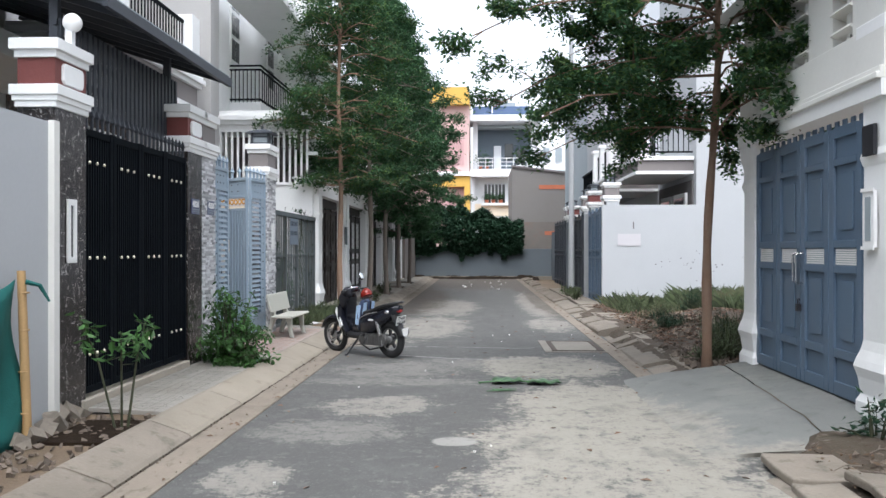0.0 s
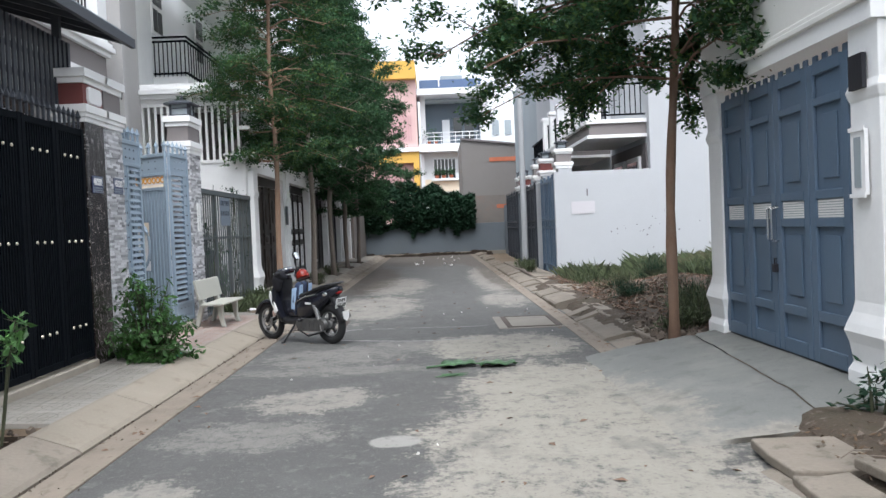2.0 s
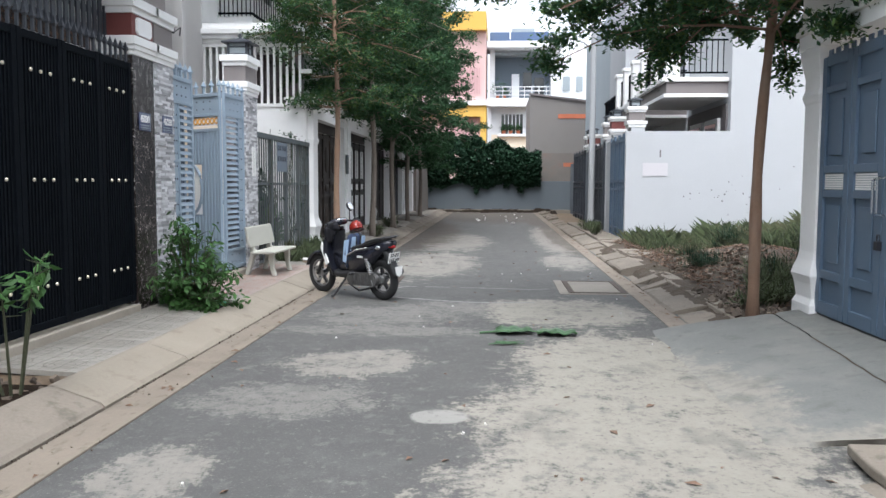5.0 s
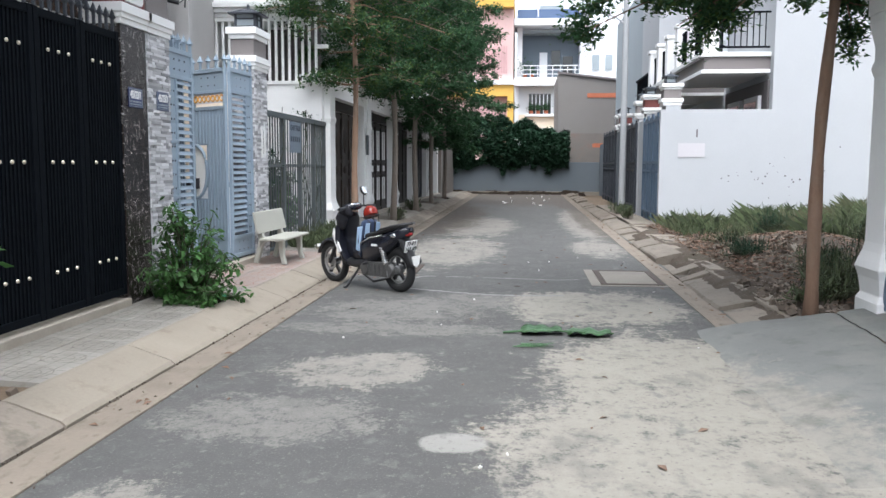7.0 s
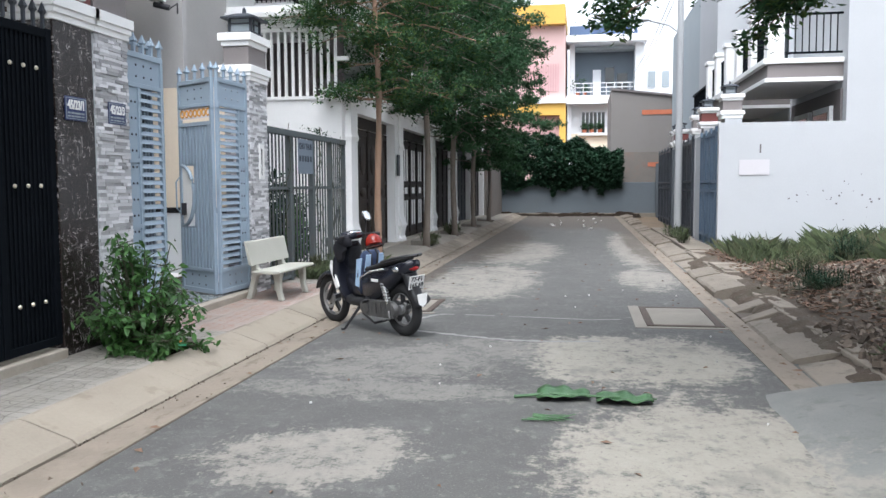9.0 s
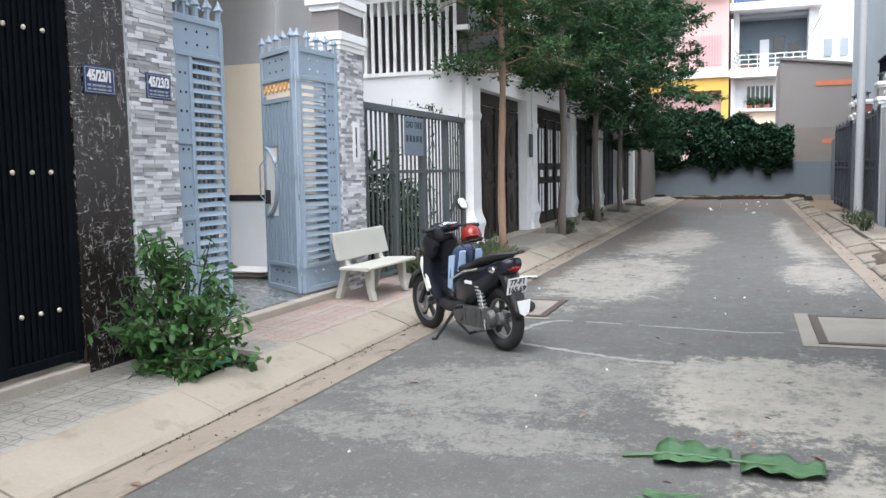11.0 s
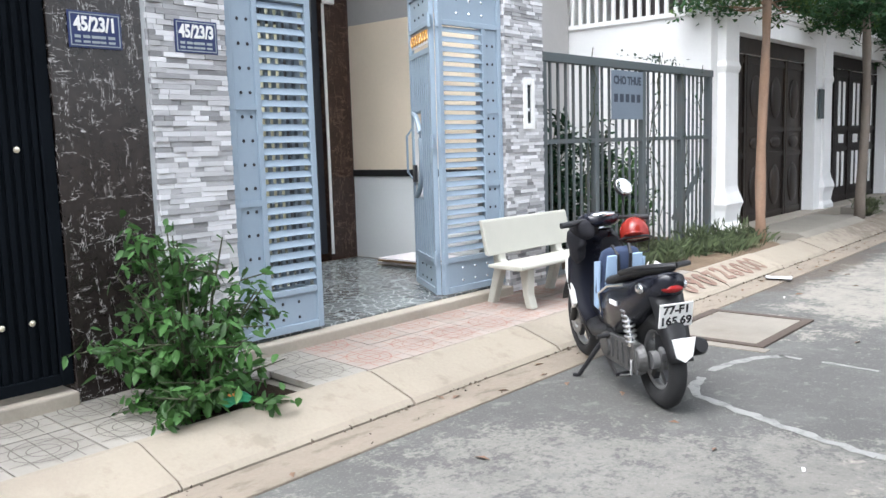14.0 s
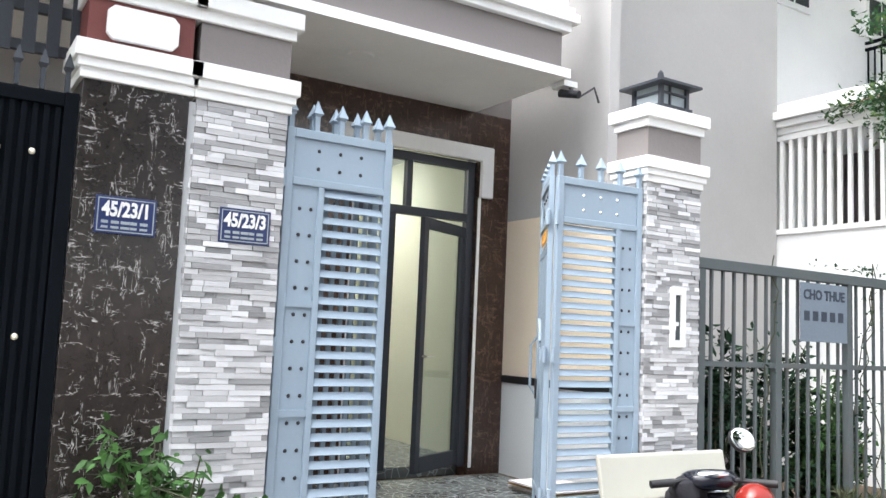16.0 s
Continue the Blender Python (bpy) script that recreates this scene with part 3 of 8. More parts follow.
def leaves(points, size, rng, tilt=0.5, shape=0.5, oval=False, droop=-0.15):
    """Leaf blades at the points: each a folded diamond or pointed oval, lying more or less flat."""
    n = len(points)
    az = rng.uniform(0, 2 * np.pi, n)
    el = rng.normal(droop, tilt, n)
    L = size * rng.uniform(0.6, 1.25, n)
    d = np.stack([np.cos(az) * np.cos(el), np.sin(az) * np.cos(el), np.sin(el)], 1)
    roll = rng.normal(0, tilt, n)
    s = np.stack([-np.sin(az) * np.cos(roll), np.cos(az) * np.cos(roll), np.sin(roll)], 1)
    up = np.cross(d, s)
    a = points
    if oval:
        def at(k, w, h):
            return a + d * (L * k)[:, None] + s * (L * shape * w / 2)[:, None] - up * (L * h)[:, None]
        v = np.stack([a, at(0.3, 0.95, -0.05), at(0.65, 0.8, 0.03), at(1.0, 0, 0.14), at(0.65, -0.8, 0.03), at(0.3, -0.95, -0.05), at(0.5, 0, 0.03)], 1).reshape(-1, 3)
        g = Geo()
        g.v = v.tolist()
        k = np.arange(n)[:, None, None] * 7
        g.f = (k + np.array([[0, 1, 2, 6], [6, 2, 3, 3], [0, 6, 4, 5], [6, 3, 3, 4]])).reshape(-1, 4).tolist()
        g.f = [tuple(dict.fromkeys(f)) for f in g.f]
        return g
    b = a + d * (L * 0.5)[:, None] + s * (L * shape / 2)[:, None] - up * (L * 0.08)[:, None]
    c = a + d * L[:, None]
    e = a + d * (L * 0.5)[:, None] - s * (L * shape / 2)[:, None] - up * (L * 0.08)[:, None]
    v = np.stack([a, b, c, e], 1).reshape(-1, 3)
    g = Geo()
    g.v = v.tolist()
    g.f = (np.arange(n)[:, None] * 4 + np.array([0, 1, 2, 3])).tolist()
    return g


# ---- ground ----
ROAD_L, ROAD_R, KERB_L, PAVE_Z, FACE_L, FACE_R = -1.98, 2.2, -2.58, 0.17, -3.35, 3.15
END_Y = 44.5
g = Geo().add([(-900, -900, -0.06), (900, -900, -0.06), (900, 900, -0.06), (-900, 900, -0.06)], [(0, 1, 2, 3)])
whole("ground", g, EARTH, "bare brown earth reaching to the horizon", "ground", "structure")
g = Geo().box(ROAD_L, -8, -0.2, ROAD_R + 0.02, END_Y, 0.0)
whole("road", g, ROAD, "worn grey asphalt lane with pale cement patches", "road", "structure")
g = Geo().box(-2.25, -8, -0.2, ROAD_L, END_Y, 0.012)
whole("gutter", g, GUTTER, "narrow sandy concrete gutter strip with dirty joint", "gutter", "structure", bevel=0.006)
g = Geo().box(-2.27, -8, -0.2, -2.25, END_Y, -0.01)
whole("gutter_joint", g, JOINT, "dirt-filled joint between gutter and kerb", "joint", "structure")
g = Geo().box(-6.5, -8, -0.2, -2.55, 7.45, 0.11)
whole("verge", g, EARTH, "reddish bare earth verge beside the kerb", "ground", "structure")
g = Geo().box(-5.8, 7.45, -0.2, -2.62, END_Y, 0.1)
whole("pavement", g, PAVE_OLD, "dusty paved footway along the gates", "pavement", "structure")
g = Geo()
for j in range(7):
    for i in range(61):
        x, y = -3.5 + 6.6 * i / 60, END_Y - 2.0 + 2.0 * j / 6
        g.v.append((x, y, -0.03 + 0.16 * (j / 6) ** 1.6 + (0.1 * noise.noise((x * 1.5, y * 1.5, 0)) + 0.05 * noise.noise((x * 5, y * 5, 3))) * (j > 0)))
for j in range(6):
    for i in range(60):
        k = j * 61 + i
        g.f.append((k, k + 1, k + 62, k + 61))
whole("dirt_bank", g, SOIL, "dark dirt banked against the end wall", "ground", "structure", smooth=True)
# the empty lot on the other side, slightly raised and uneven
g = Geo()
nx, ny = 40, 60
for j in range(ny + 1):
    for i in range(nx + 1):
        x, y = 2.62 + 9.4 * i / nx, 10.35 + 11.45 * j / ny
        h = 0.1 + 0.05 * noise.noise((x * 1.3, y * 1.3, 0)) + 0.03 * noise.noise((x * 5, y * 5, 3)) + 0.1 * min(1, (x - 2.62) / 1.5)
        d2 = ((x - 4.3) / 1.1) ** 2 + ((y - 15.2) / 2.0) ** 2
        g.v.append((x, y, h + 0.26 * math.exp(-d2 * 1.3) * (1 + 0.4 * noise.noise((x * 3, y * 3, 7)))))
for j in range(ny):
    for i in range(nx):
        k = j * (nx + 1) + i
        g.f.append((k, k + 1, k + nx + 2, k + nx + 1))
whole("lot_ground", g, LOT, "uneven earth of the empty building lot", "ground", "structure", smooth=True)


# ---- left side: walls and houses ----
def moulding(geo, x0, y0, x1, y1, z, steps):
    """Stacked square courses round a pillar: (height, overhang)."""
    rows = []
    for h, o in steps:
        for q in (z, z + h):
            rows.append([(x0 - o, y0 - o, q), (x1 + o, y0 - o, q), (x1 + o, y1 + o, q), (x0 - o, y1 + o, q)])
        z += h
    geo.loft(rows)
    return z


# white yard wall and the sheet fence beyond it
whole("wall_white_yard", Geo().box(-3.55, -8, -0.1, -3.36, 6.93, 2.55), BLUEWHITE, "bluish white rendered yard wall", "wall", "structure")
whole("wall_edge", Geo().box(-3.36, 6.86, 0.1, -3.31, 6.945, 2.56), CREAM, "cream unpainted edge of the yard wall", "trim", "structure")
g = Geo()
for i in range(150):
    y = -8 + i * 0.1
    x = -4.0 + (0.03 if i % 2 else 0)
    g.add([(x, y, 2.2), (-4.0 + (0 if i % 2 else 0.03), y + 0.1, 2.2), (-4.0 + (0 if i % 2 else 0.03), y + 0.1, 6.2), (x, y, 6.2)], [(0, 1, 2, 3)])
sheet = whole("sheet_fence", g, CORRUGATED, "pale galvanised corrugated sheet screen above the wall", "fence", "structure")
so = sheet.modifiers.new("thick", "SOLIDIFY")
so.thickness = 0.01

house1 = thing("house", "grey house with white columns behind the black gate", "house", (-5.8, 8.7, 0.1))
g = Geo().box(-14, 6.9, 0, -5.8, 10.5, 10.5)
part("wall", g, GREYWALL, house1)
for y in (7.4, 9.6):
    g = Geo().box(-5.8, y - 0.16, 3.7, -5.5, y + 0.16, 9.5)
    moulding(g, -5.8, y - 0.16, -5.5, y + 0.16, 3.7, [(0.12, 0.09), (0.1, 0.05)])
    part("column", g, WHITE, house1, bevel=0.01)
part("balcony_slab", Geo().box(-5.8, 6.95, 3.45, -4.6, 10.45, 3.7), WHITE, house1, bevel=0.01)


def gate_pillar(y0, y1, body, band, label, lamp=False, plaque=False, tile=False):
    """A square gate pillar with a body, two white cornices and a painted block between them."""
    p = thing("gate_pillar", label, "pillar", (-3.55, (y0 + y1) / 2, 0.0))
    part("body", Geo().box(-3.66, y0, -0.1, FACE_L if not tile else FACE_L - 0.012, y1, 2.68), body, p, bevel=0.004)
    g = Geo()
    z = moulding(g, -3.66, y0, FACE_L, y1, 2.68, [(0.05, 0.018), (0.045, 0.034), (0.085, 0.05)])
    part("cornice", g, WHITE, p, bevel=0.006)
    part("block", Geo().box(-3.66, y0, z, FACE_L, y1, z + 0.22), band, p)
    g = Geo()
    z2 = moulding(g, -3.66, y0, FACE_L, y1, z + 0.22, [(0.06, 0.02), (0.09, 0.05)])
    part("cornice", g, WHITE, p, bevel=0.006)
    if plaque:
        c = (y0 + y1) / 2
        w, h, k = 0.17, 0.085, 0.03
        zc = z + 0.11
        g = Geo().prism([(c - w + k, zc - h), (c + w - k, zc - h), (c + w, zc - h + k), (c + w, zc + h - k), (c + w - k, zc + h), (c - w + k, zc + h), (c - w, zc + h - k), (c - w, zc - h + k)], "x", FACE_L, FACE_L + 0.03)
        part("plaque", g, WHITE, p, "white octagonal plaque", bevel=0.006)
    return p, z2


def lantern(x, y, z, group="", k=1.0):
    """A square black pillar lantern with a pitched roof."""
    t = thing("pillar_lantern", "black square pillar lantern with frosted panes", "lamp", (x, y, z), group)
    part("base", Geo().box(x - 0.13, y - 0.13, z, x + 0.13, y + 0.13, z + 0.03), STEEL_DARK, t)
    part("pane", Geo().box(x - 0.1, y - 0.1, z + 0.03, x + 0.1, y + 0.1, z + 0.15), FARGREY, t, "grey frosted glass body")
    g = Geo()
    for i in (-1, 1):
        for j in (-1, 1):
            g.box(x + i * 0.105 - 0.012, y + j * 0.105 - 0.012, z + 0.03, x + i * 0.105 + 0.012, y + j * 0.105 + 0.012, z + 0.15)
    for i in (-1, 1):
        g.box(x + i * 0.108 - 0.006, y - 0.1, z + 0.1, x + i * 0.108 + 0.006, y + 0.1, z + 0.112)
        g.box(x - 0.1, y + i * 0.108 - 0.006, z + 0.1, x + 0.1, y + i * 0.108 + 0.006, z + 0.112)
        g.box(x + i * 0.108 - 0.006, y - 0.04, z + 0.03, x + i * 0.108 + 0.006, y - 0.03, z + 0.15)
    part("frame", g, STEEL_DARK, t)
    g = Geo()
    r = [(0.17, 0.15), (0.17, 0.165), (0.06, 0.21), (0.015, 0.215), (0.012, 0.26), (0.004, 0.275)]
    g.loft([[(x - a, y - a, z + h), (x + a, y - a, z + h), (x + a, y + a, z + h), (x - a, y + a, z + h)] for a, h in r])
    part("roof", g, STEEL_DARK, t)
    t.scale = (k, k, k)
    return t


gate_pillar(6.95, 7.48, MARBLE, REDBAND, "dark veined marble gate pillar with white cornices and red block", plaque=True)
gate_pillar(10.03, 10.53, MARBLE, REDBAND, "dark veined marble gate pillar beside the stone pillar", plaque=True)
whole("pillar_strip", Geo().box(-3.6, 10.53, 0.1, -3.36, 10.565, 2.66), BLUEWHITE, "white rendered strip between two gate pillars", "trim", "structure")
pilA, _ = gate_pillar(10.565, 11.05, MORTAR, GREYBAND, "grey ledger-stone gate pillar with white cornices", tile=True)
pilB, ztop = gate_pillar(13.73, 14.27, MORTAR, GREYBAND, "grey ledger-stone gate pillar with lantern beside the bench", tile=True)
lantern(-3.5, 14.0, ztop, k=1.25)


# black gate
def black_gate():
    y0, y1, z0, z1 = 7.4, 10.03, 0.25, 2.6
    gt = thing("driveway_gate", "tall closed black steel gate with brass studs and spikes", "gate", (-3.39, (y0 + y1) / 2, z0))
    leaves_n = 4
    w = (y1 - y0) / leaves_n
    for i in range(leaves_n):
        a, b = y0 + i * w + 0.006, y0 + (i + 1) * w - 0.006
        leaf = part("leaf", Geo().box(-3.42, a, z0 + 0.02, -3.39, b, z1), BLACK, gt)
        for p in (a + 0.03, b - 0.03):
            part("stile", Geo().box(-3.39, p - 0.03, z0 + 0.02, -3.36, p + 0.03, z1), BLACK, leaf, bevel=0.004)
        for z in (z0 + 0.05, z1 - 0.04):
            part("rail", Geo().box(-3.39, a + 0.06, z - 0.03, -3.365, b - 0.06, z + 0.03), BLACK, leaf, bevel=0.004)
        n = 11
        for k in range(n):
            c = a + 0.06 + (b - a - 0.12) * (k + 0.5) / n
            part("rib", Geo().box(-3.39, c - 0.012, z0 + 0.08, -3.375, c + 0.012, z1 - 0.07), BLACK, leaf)
        for z in (2.3, 1.457, 0.612):
            for k in (-1, 0, 1):
                c = (a + b) / 2 + k * 0.143
                part("stud", Geo().ball((-3.364, c, z), (0.012, 0.016, 0.016), 8, 5), STUD, leaf)
        for k in range(6):
            c = a + (b - a) * (k + 0.5) / 6
            g = Geo().box(-3.4, c - 0.011, z1, -3.378, c + 0.011, z1 + 0.1)
            g.loft([[(-3.389 - r, c - r, z), (-3.389 + r, c - r, z), (-3.389 + r, c + r, z), (-3.389 - r, c + r, z)] for r, z in ((0.011, z1 + 0.1), (0.022, z1 + 0.12), (0.002, z1 + 0.19))])
            part("spike", g, STEEL_DARK, leaf)
    whole("gate_sill", Geo().box(-3.6, y0, 0.1, -3.32, y1, 0.235), SILL, "pale concrete sill under the black gate", "sill", "structure", bevel=0.01)
    # slatted screen over the gate, and its lean-to roof
    sc = thing("gate_screen", "dark steel slatted screen above the black gate", "screen", (-3.62, 8.8, 2.7))
    for z in (2.86, 3.06, 3.3, 3.52):
        part("rail", Geo().box(-3.66, 7.5, z - 0.025, -3.62, 10.4, z + 0.025), STEEL_DARK, sc)
    for i in range(27):
        y = 7.56 + i * 0.107
        part("slat", Geo().box(-3.62, y - 0.03, 2.82, -3.6, y + 0.03, 3.56), STEEL_DARK, sc)
    cn = thing("gate_canopy", "dark steel lean-to canopy with translucent panels over the gate", "canopy", (-3.4, 8.8, 3.6))
    xo, zo, xi, zi = -3.1, 3.64, -5.8, 4.5
    part("gutter_edge", Geo().beam((xo, 7.3, zo), (xo, 10.87, zo), 0.05, 0.1), STEEL_DARK, cn)
    for i in range(8):
        y = 7.35 + i * 0.495
        part("rafter", Geo().beam((xo, y, zo), (xi, y, zi), 0.05, 0.07), STEEL_DARK, cn)
    for k in (0.3, 0.62, 0.93):
        part("purlin", Geo().beam((xo + (xi - xo) * k, 7.3, zo + (zi - zo) * k + 0.05), (xo + (xi - xo) * k, 10.87, zo + (zi - zo) * k + 0.05), 0.05, 0.05), STEEL_DARK, cn)
    g = Geo().add([(xo - 0.03, 7.25, zo + 0.09), (xo - 0.03, 10.92, zo + 0.09), (xi, 10.92, zi + 0.09), (xi, 7.25, zi + 0.09), (xo - 0.03, 7.25, zo + 0.1), (xo - 0.03, 10.92, zo + 0.1), (xi, 10.92, zi + 0.1), (xi, 7.25, zi + 0.1)],
                  [(0, 1, 2, 3), (4, 5, 6, 7), (0, 1, 5, 4), (1, 2, 6, 5), (2, 3, 7, 6), (3, 0, 4, 7)])
    part("sheet", g, FARGREY, cn, "grey translucent roof sheet")
    for y in (7.55, 10.2):
        part("post", Geo().box(-3.7, y - 0.03, 3.2, -3.62, y + 0.03, 3.95), STEEL_DARK, cn)


black_gate()

# house with the open blue gate
HX, HY = -5.93, 14.42
house3 = thing("house", "modern house faced with brown marble, open glazed door", "house", (HX, 12.5, 0.2))
for y0, y1, z0, z1 in ((10.55, 12.72, 0.2, 3.75), (14.05, HY, 0.2, 3.75), (12.72, 14.05, 3.3, 3.75)):
    part("wall", Geo().box(HX - 0.2, y0, z0, HX, y1, z1), MARBLE_RED, house3, "reddish brown marble facing")
part("wall", Geo().box(-14, 10.55, 4.25, HX, HY, 10.5), GREYWALL, house3, "grey rendered upper wall")
g = Geo().box(HX - 0.2, 10.55, 3.75, HX, HY, 4.25)
part("wall", g, GREYBAND, house3)
for b in ((-10.2, 10.6, 0.2, -10, HY, 3.75), (-10, 10.55, 0.2, HX - 0.2, 10.65, 3.75), (-10, HY - 0.1, 0.2, HX - 0.2, HY, 3.75)):
    part("room_wall", Geo().box(*b), ROOM, house3, "pale yellow-green inner wall")
part("room_floor", Geo().box(-10, 10.65, 0.2, HX - 0.2, HY - 0.1, 0.3), FLOORTILE, house3)
part("room_ceiling", Geo().box(-10, 10.65, 3.6, HX - 0.2, HY - 0.1, 3.75), WHITE, house3)
part("room_skirting", Geo().box(-9.99, 10.66, 1.35, -9.96, HY - 0.11, 1.43), WHITE, house3)
for y in (11.7, 13.4):
    part("lamp_panel", Geo().box(-8.6, y - 0.25, 3.56, -7.6, y + 0.25, 3.595), LAMP, house3, "lit white ceiling lamp")
g = Geo().prism([(12.55, 2.9), (12.69, 2.9), (12.69, 3.26), (14.06, 3.26), (14.06, 2.9), (14.2, 2.9), (14.2, 3.41), (12.55, 3.41)], "x", HX, HX + 0.05)
part("door_surround", g, WHITE, house3, "white moulded lintel surround", bevel=0.012)
for y in (12.69, 14.05):
    part("jamb_edge", Geo().box(HX, y, 0.3, HX + 0.014, y + 0.03, 2.9), WHITE, house3, "thin white edge of the door jamb")
door = part("door_frame", Geo().box(HX - 0.14, 12.72, 0.3, HX - 0.06, 12.8, 3.26).box(HX - 0.14, 13.97, 0.3, HX - 0.06, 14.05, 3.26).box(HX - 0.14, 12.8, 3.18, HX - 0.06, 13.97, 3.26)
            .box(HX - 0.14, 12.8, 2.66, HX - 0.06, 13.97, 2.74).box(HX - 0.14, 13.1, 0.3, HX - 0.06, 13.18, 2.66).box(HX - 0.14, 13.28, 2.74, HX - 0.06, 13.34, 3.18).box(HX - 0.14, 12.8, 0.3, HX - 0.06, 13.1, 0.42), STEEL_DARK, house3, "dark grey aluminium door frame", bevel=0.005)
for y0, y1, z0, z1 in ((12.8, 13.28, 2.74, 3.18), (13.34, 13.97, 2.74, 3.18), (12.8, 13.1, 0.42, 2.66)):
    p = part("pane", Geo().box(HX - 0.105, y0, z0, HX - 0.095, y1, z1), GLASS, house3, "clear glass pane")
    p.visible_shadow = False
# the leaf that stands ajar, swung out a little round its far edge
m = Matrix.Translation((HX - 0.06, 13.97, 0)) @ Matrix.Rotation(radians(28), 4, "Z")
g = Geo()
for b in ((-0.05, -0.78, 0.32, 0, -0.7, 2.6), (-0.05, -0.08, 0.32, 0, 0, 2.6), (-0.05, -0.7, 0.32, 0, -0.08, 0.46), (-0.05, -0.7, 2.5, 0, -0.08, 2.6)):
    g.box(*b)
g.v = [tuple(m @ Vector(p)) for p in g.v]
dl = part("door_leaf", g, STEEL_DARK, house3, "dark aluminium glazed door standing ajar", bevel=0.004)
g = Geo().box(-0.03, -0.7, 0.46, -0.022, -0.08, 2.5)
g.v = [tuple(m @ Vector(p)) for p in g.v]
part("pane", g, GLASS, dl).visible_shadow = False
g = Geo().tube([(0.0, -0.74, 1.35), (0.05, -0.74, 1.35), (0.05, -0.62, 1.35)], 0.011, 8)
g.v = [tuple(m @ Vector(p)) for p in g.v]
part("door_handle", g, CHROME, dl, "chrome lever handle", smooth=40)
# balcony
bx, by0, by1 = -4.5, 10.5, 13.98
part("balcony_slab", Geo().box(HX, by0, 3.75, bx, by1, 3.83), WHITE, house3, "white balcony soffit")
part("balcony_band", Geo().box(HX, by0, 3.83, bx - 0.06, by1 - 0.06, 4.15), GREYBAND, house3, "taupe balcony fascia")
g = Geo()
g.loft([[(HX, by0 - o, z), (bx + o, by0 - o, z), (bx + o, by1 + o, z), (HX, by1 + o, z)] for z, o in ((4.15, 0), (4.22, 0), (4.22, 0.05), (4.3, 0.05), (4.3, 0.02), (4.36, 0.02))])
part("balcony_cornice", g, WHITE, house3, bevel=0.008)
for y in (by1 - 0.2, by0 + 0.5):
    part("balcony_post", Geo().box(bx - 0.3, y - 0.18, 4.36, bx - 0.03, y + 0.18, 5.3), WHITE, house3, bevel=0.01)
part("balcony_rail", Geo().box(bx - 0.2, by0 + 0.7, 5.15, bx - 0.16, by1 - 0.4, 5.2).box(bx - 0.2, by0 + 0.7, 4.45, bx - 0.16, by1 - 0.4, 4.49), BLACK, house3)
for i in range(22):
    y = by0 + 0.75 + i * 0.115
    part("balcony_bar", Geo().box(bx - 0.19, y - 0.008, 4.49, bx - 0.17, y + 0.008, 5.15), BLACK, house3)
dome = thing("dome_camera", "small white dome camera on the marble pillar", "camera", (-3.4, 7.3, 3.35))
part("bracket", Geo().box(-3.43, 7.27, 3.16, -3.37, 7.33, 3.4), WHITEPL, dome)
part("dome", Geo().ball((-3.38, 7.3, 3.45), (0.08, 0.08, 0.08), 16, 10), WHITEPL, dome, smooth=True)
part("ceiling_spot", Geo().tube([(-5.1, 12.3, 3.75), (-5.1, 12.3, 3.735)], [0.11, 0.1], 20), WHITE, house3, "round recessed spot in the soffit")

# yard of that house
whole("yard_floor", Geo().box(HX, 10.6, 0.1, -3.42, HY, 0.232), JOINT, "dark grouted bed of the yard tiles", "floor", "structure")
whole("yard_sill", Geo().box(-3.42, 11.05, 0.1, -3.3, 13.73, 0.235), SILL, "pale stone threshold of the yard", "sill", "structure", bevel=0.012)
whole("wall_yard_lower", Geo().box(HX, HY, 0.1, -3.67, HY + 0.1, 1.11), TILEWHITE, "white glazed wainscot of the yard wall", "wall", "structure")
whole("wall_yard_band", Geo().box(HX, HY - 0.012, 1.11, -3.67, HY + 0.1, 1.18), INK, "thin black tile band", "trim", "structure")
whole("wall_yard_upper", Geo().box(HX, HY, 1.18, -3.67, HY + 0.1, 2.7), BEIGE, "beige painted yard wall", "wall", "structure")
whole("wall_boundary_grey", Geo().box(HX - 4, HY, 2.7, -4.5, HY + 0.12, 10.0), GREYWALL, "tall grey boundary wall above the yard", "wall", "structure")
whole("wall_house_side", Geo().box(-3.67, 10.52, 0.1, HX, 10.62, 2.6), BEIGE, "beige yard wall on the other side", "wall", "structure")

# the grey house set back behind the wire fence, and the white corner house
house_b = thing("house", "plain grey rendered house front behind the fence", "house", (-5.7, 16.2, 0.1))
part("wall", Geo().box(-13, HY + 0.13, 0, -5.5, 18.08, 9.7), GREYWALL, house_b)
part("parapet", Geo().box(-13, HY + 0.13, 9.7, -5.42, 18.08, 10.1), WHITE, house_b)
part("plinth", Geo().box(-5.5, HY + 0.13, 0.1, -5.46, 18.08, 0.5), GREYBAND, house_b)
g = Geo().box(-5.7, HY + 0.12, -0.1, -3.4, 18.1, 0.16)
whole("plant_bed", g, EARTH, "earth bed behind the steel fence", "bed", "structure")

WX, WY = -3.5, 18.1
house_w = thing("house", "white townhouse with corner terrace and bronze gate", "house", (-6, 20, 0.1))
g = Geo().box(-5.7, WY, 0, WX, WY + 0.2, 2.95)
part("side_wall", g, WHITE, house_w)
g = Geo().box(-12, WY, 2.95, -5.7, WY + 0.2, 10)
part("side_wall", g, WHITE, house_w)
part("terrace_floor", Geo().box(-5.7, WY + 0.2, 2.75, WX, 22.3, 2.9), WHITE, house_w)
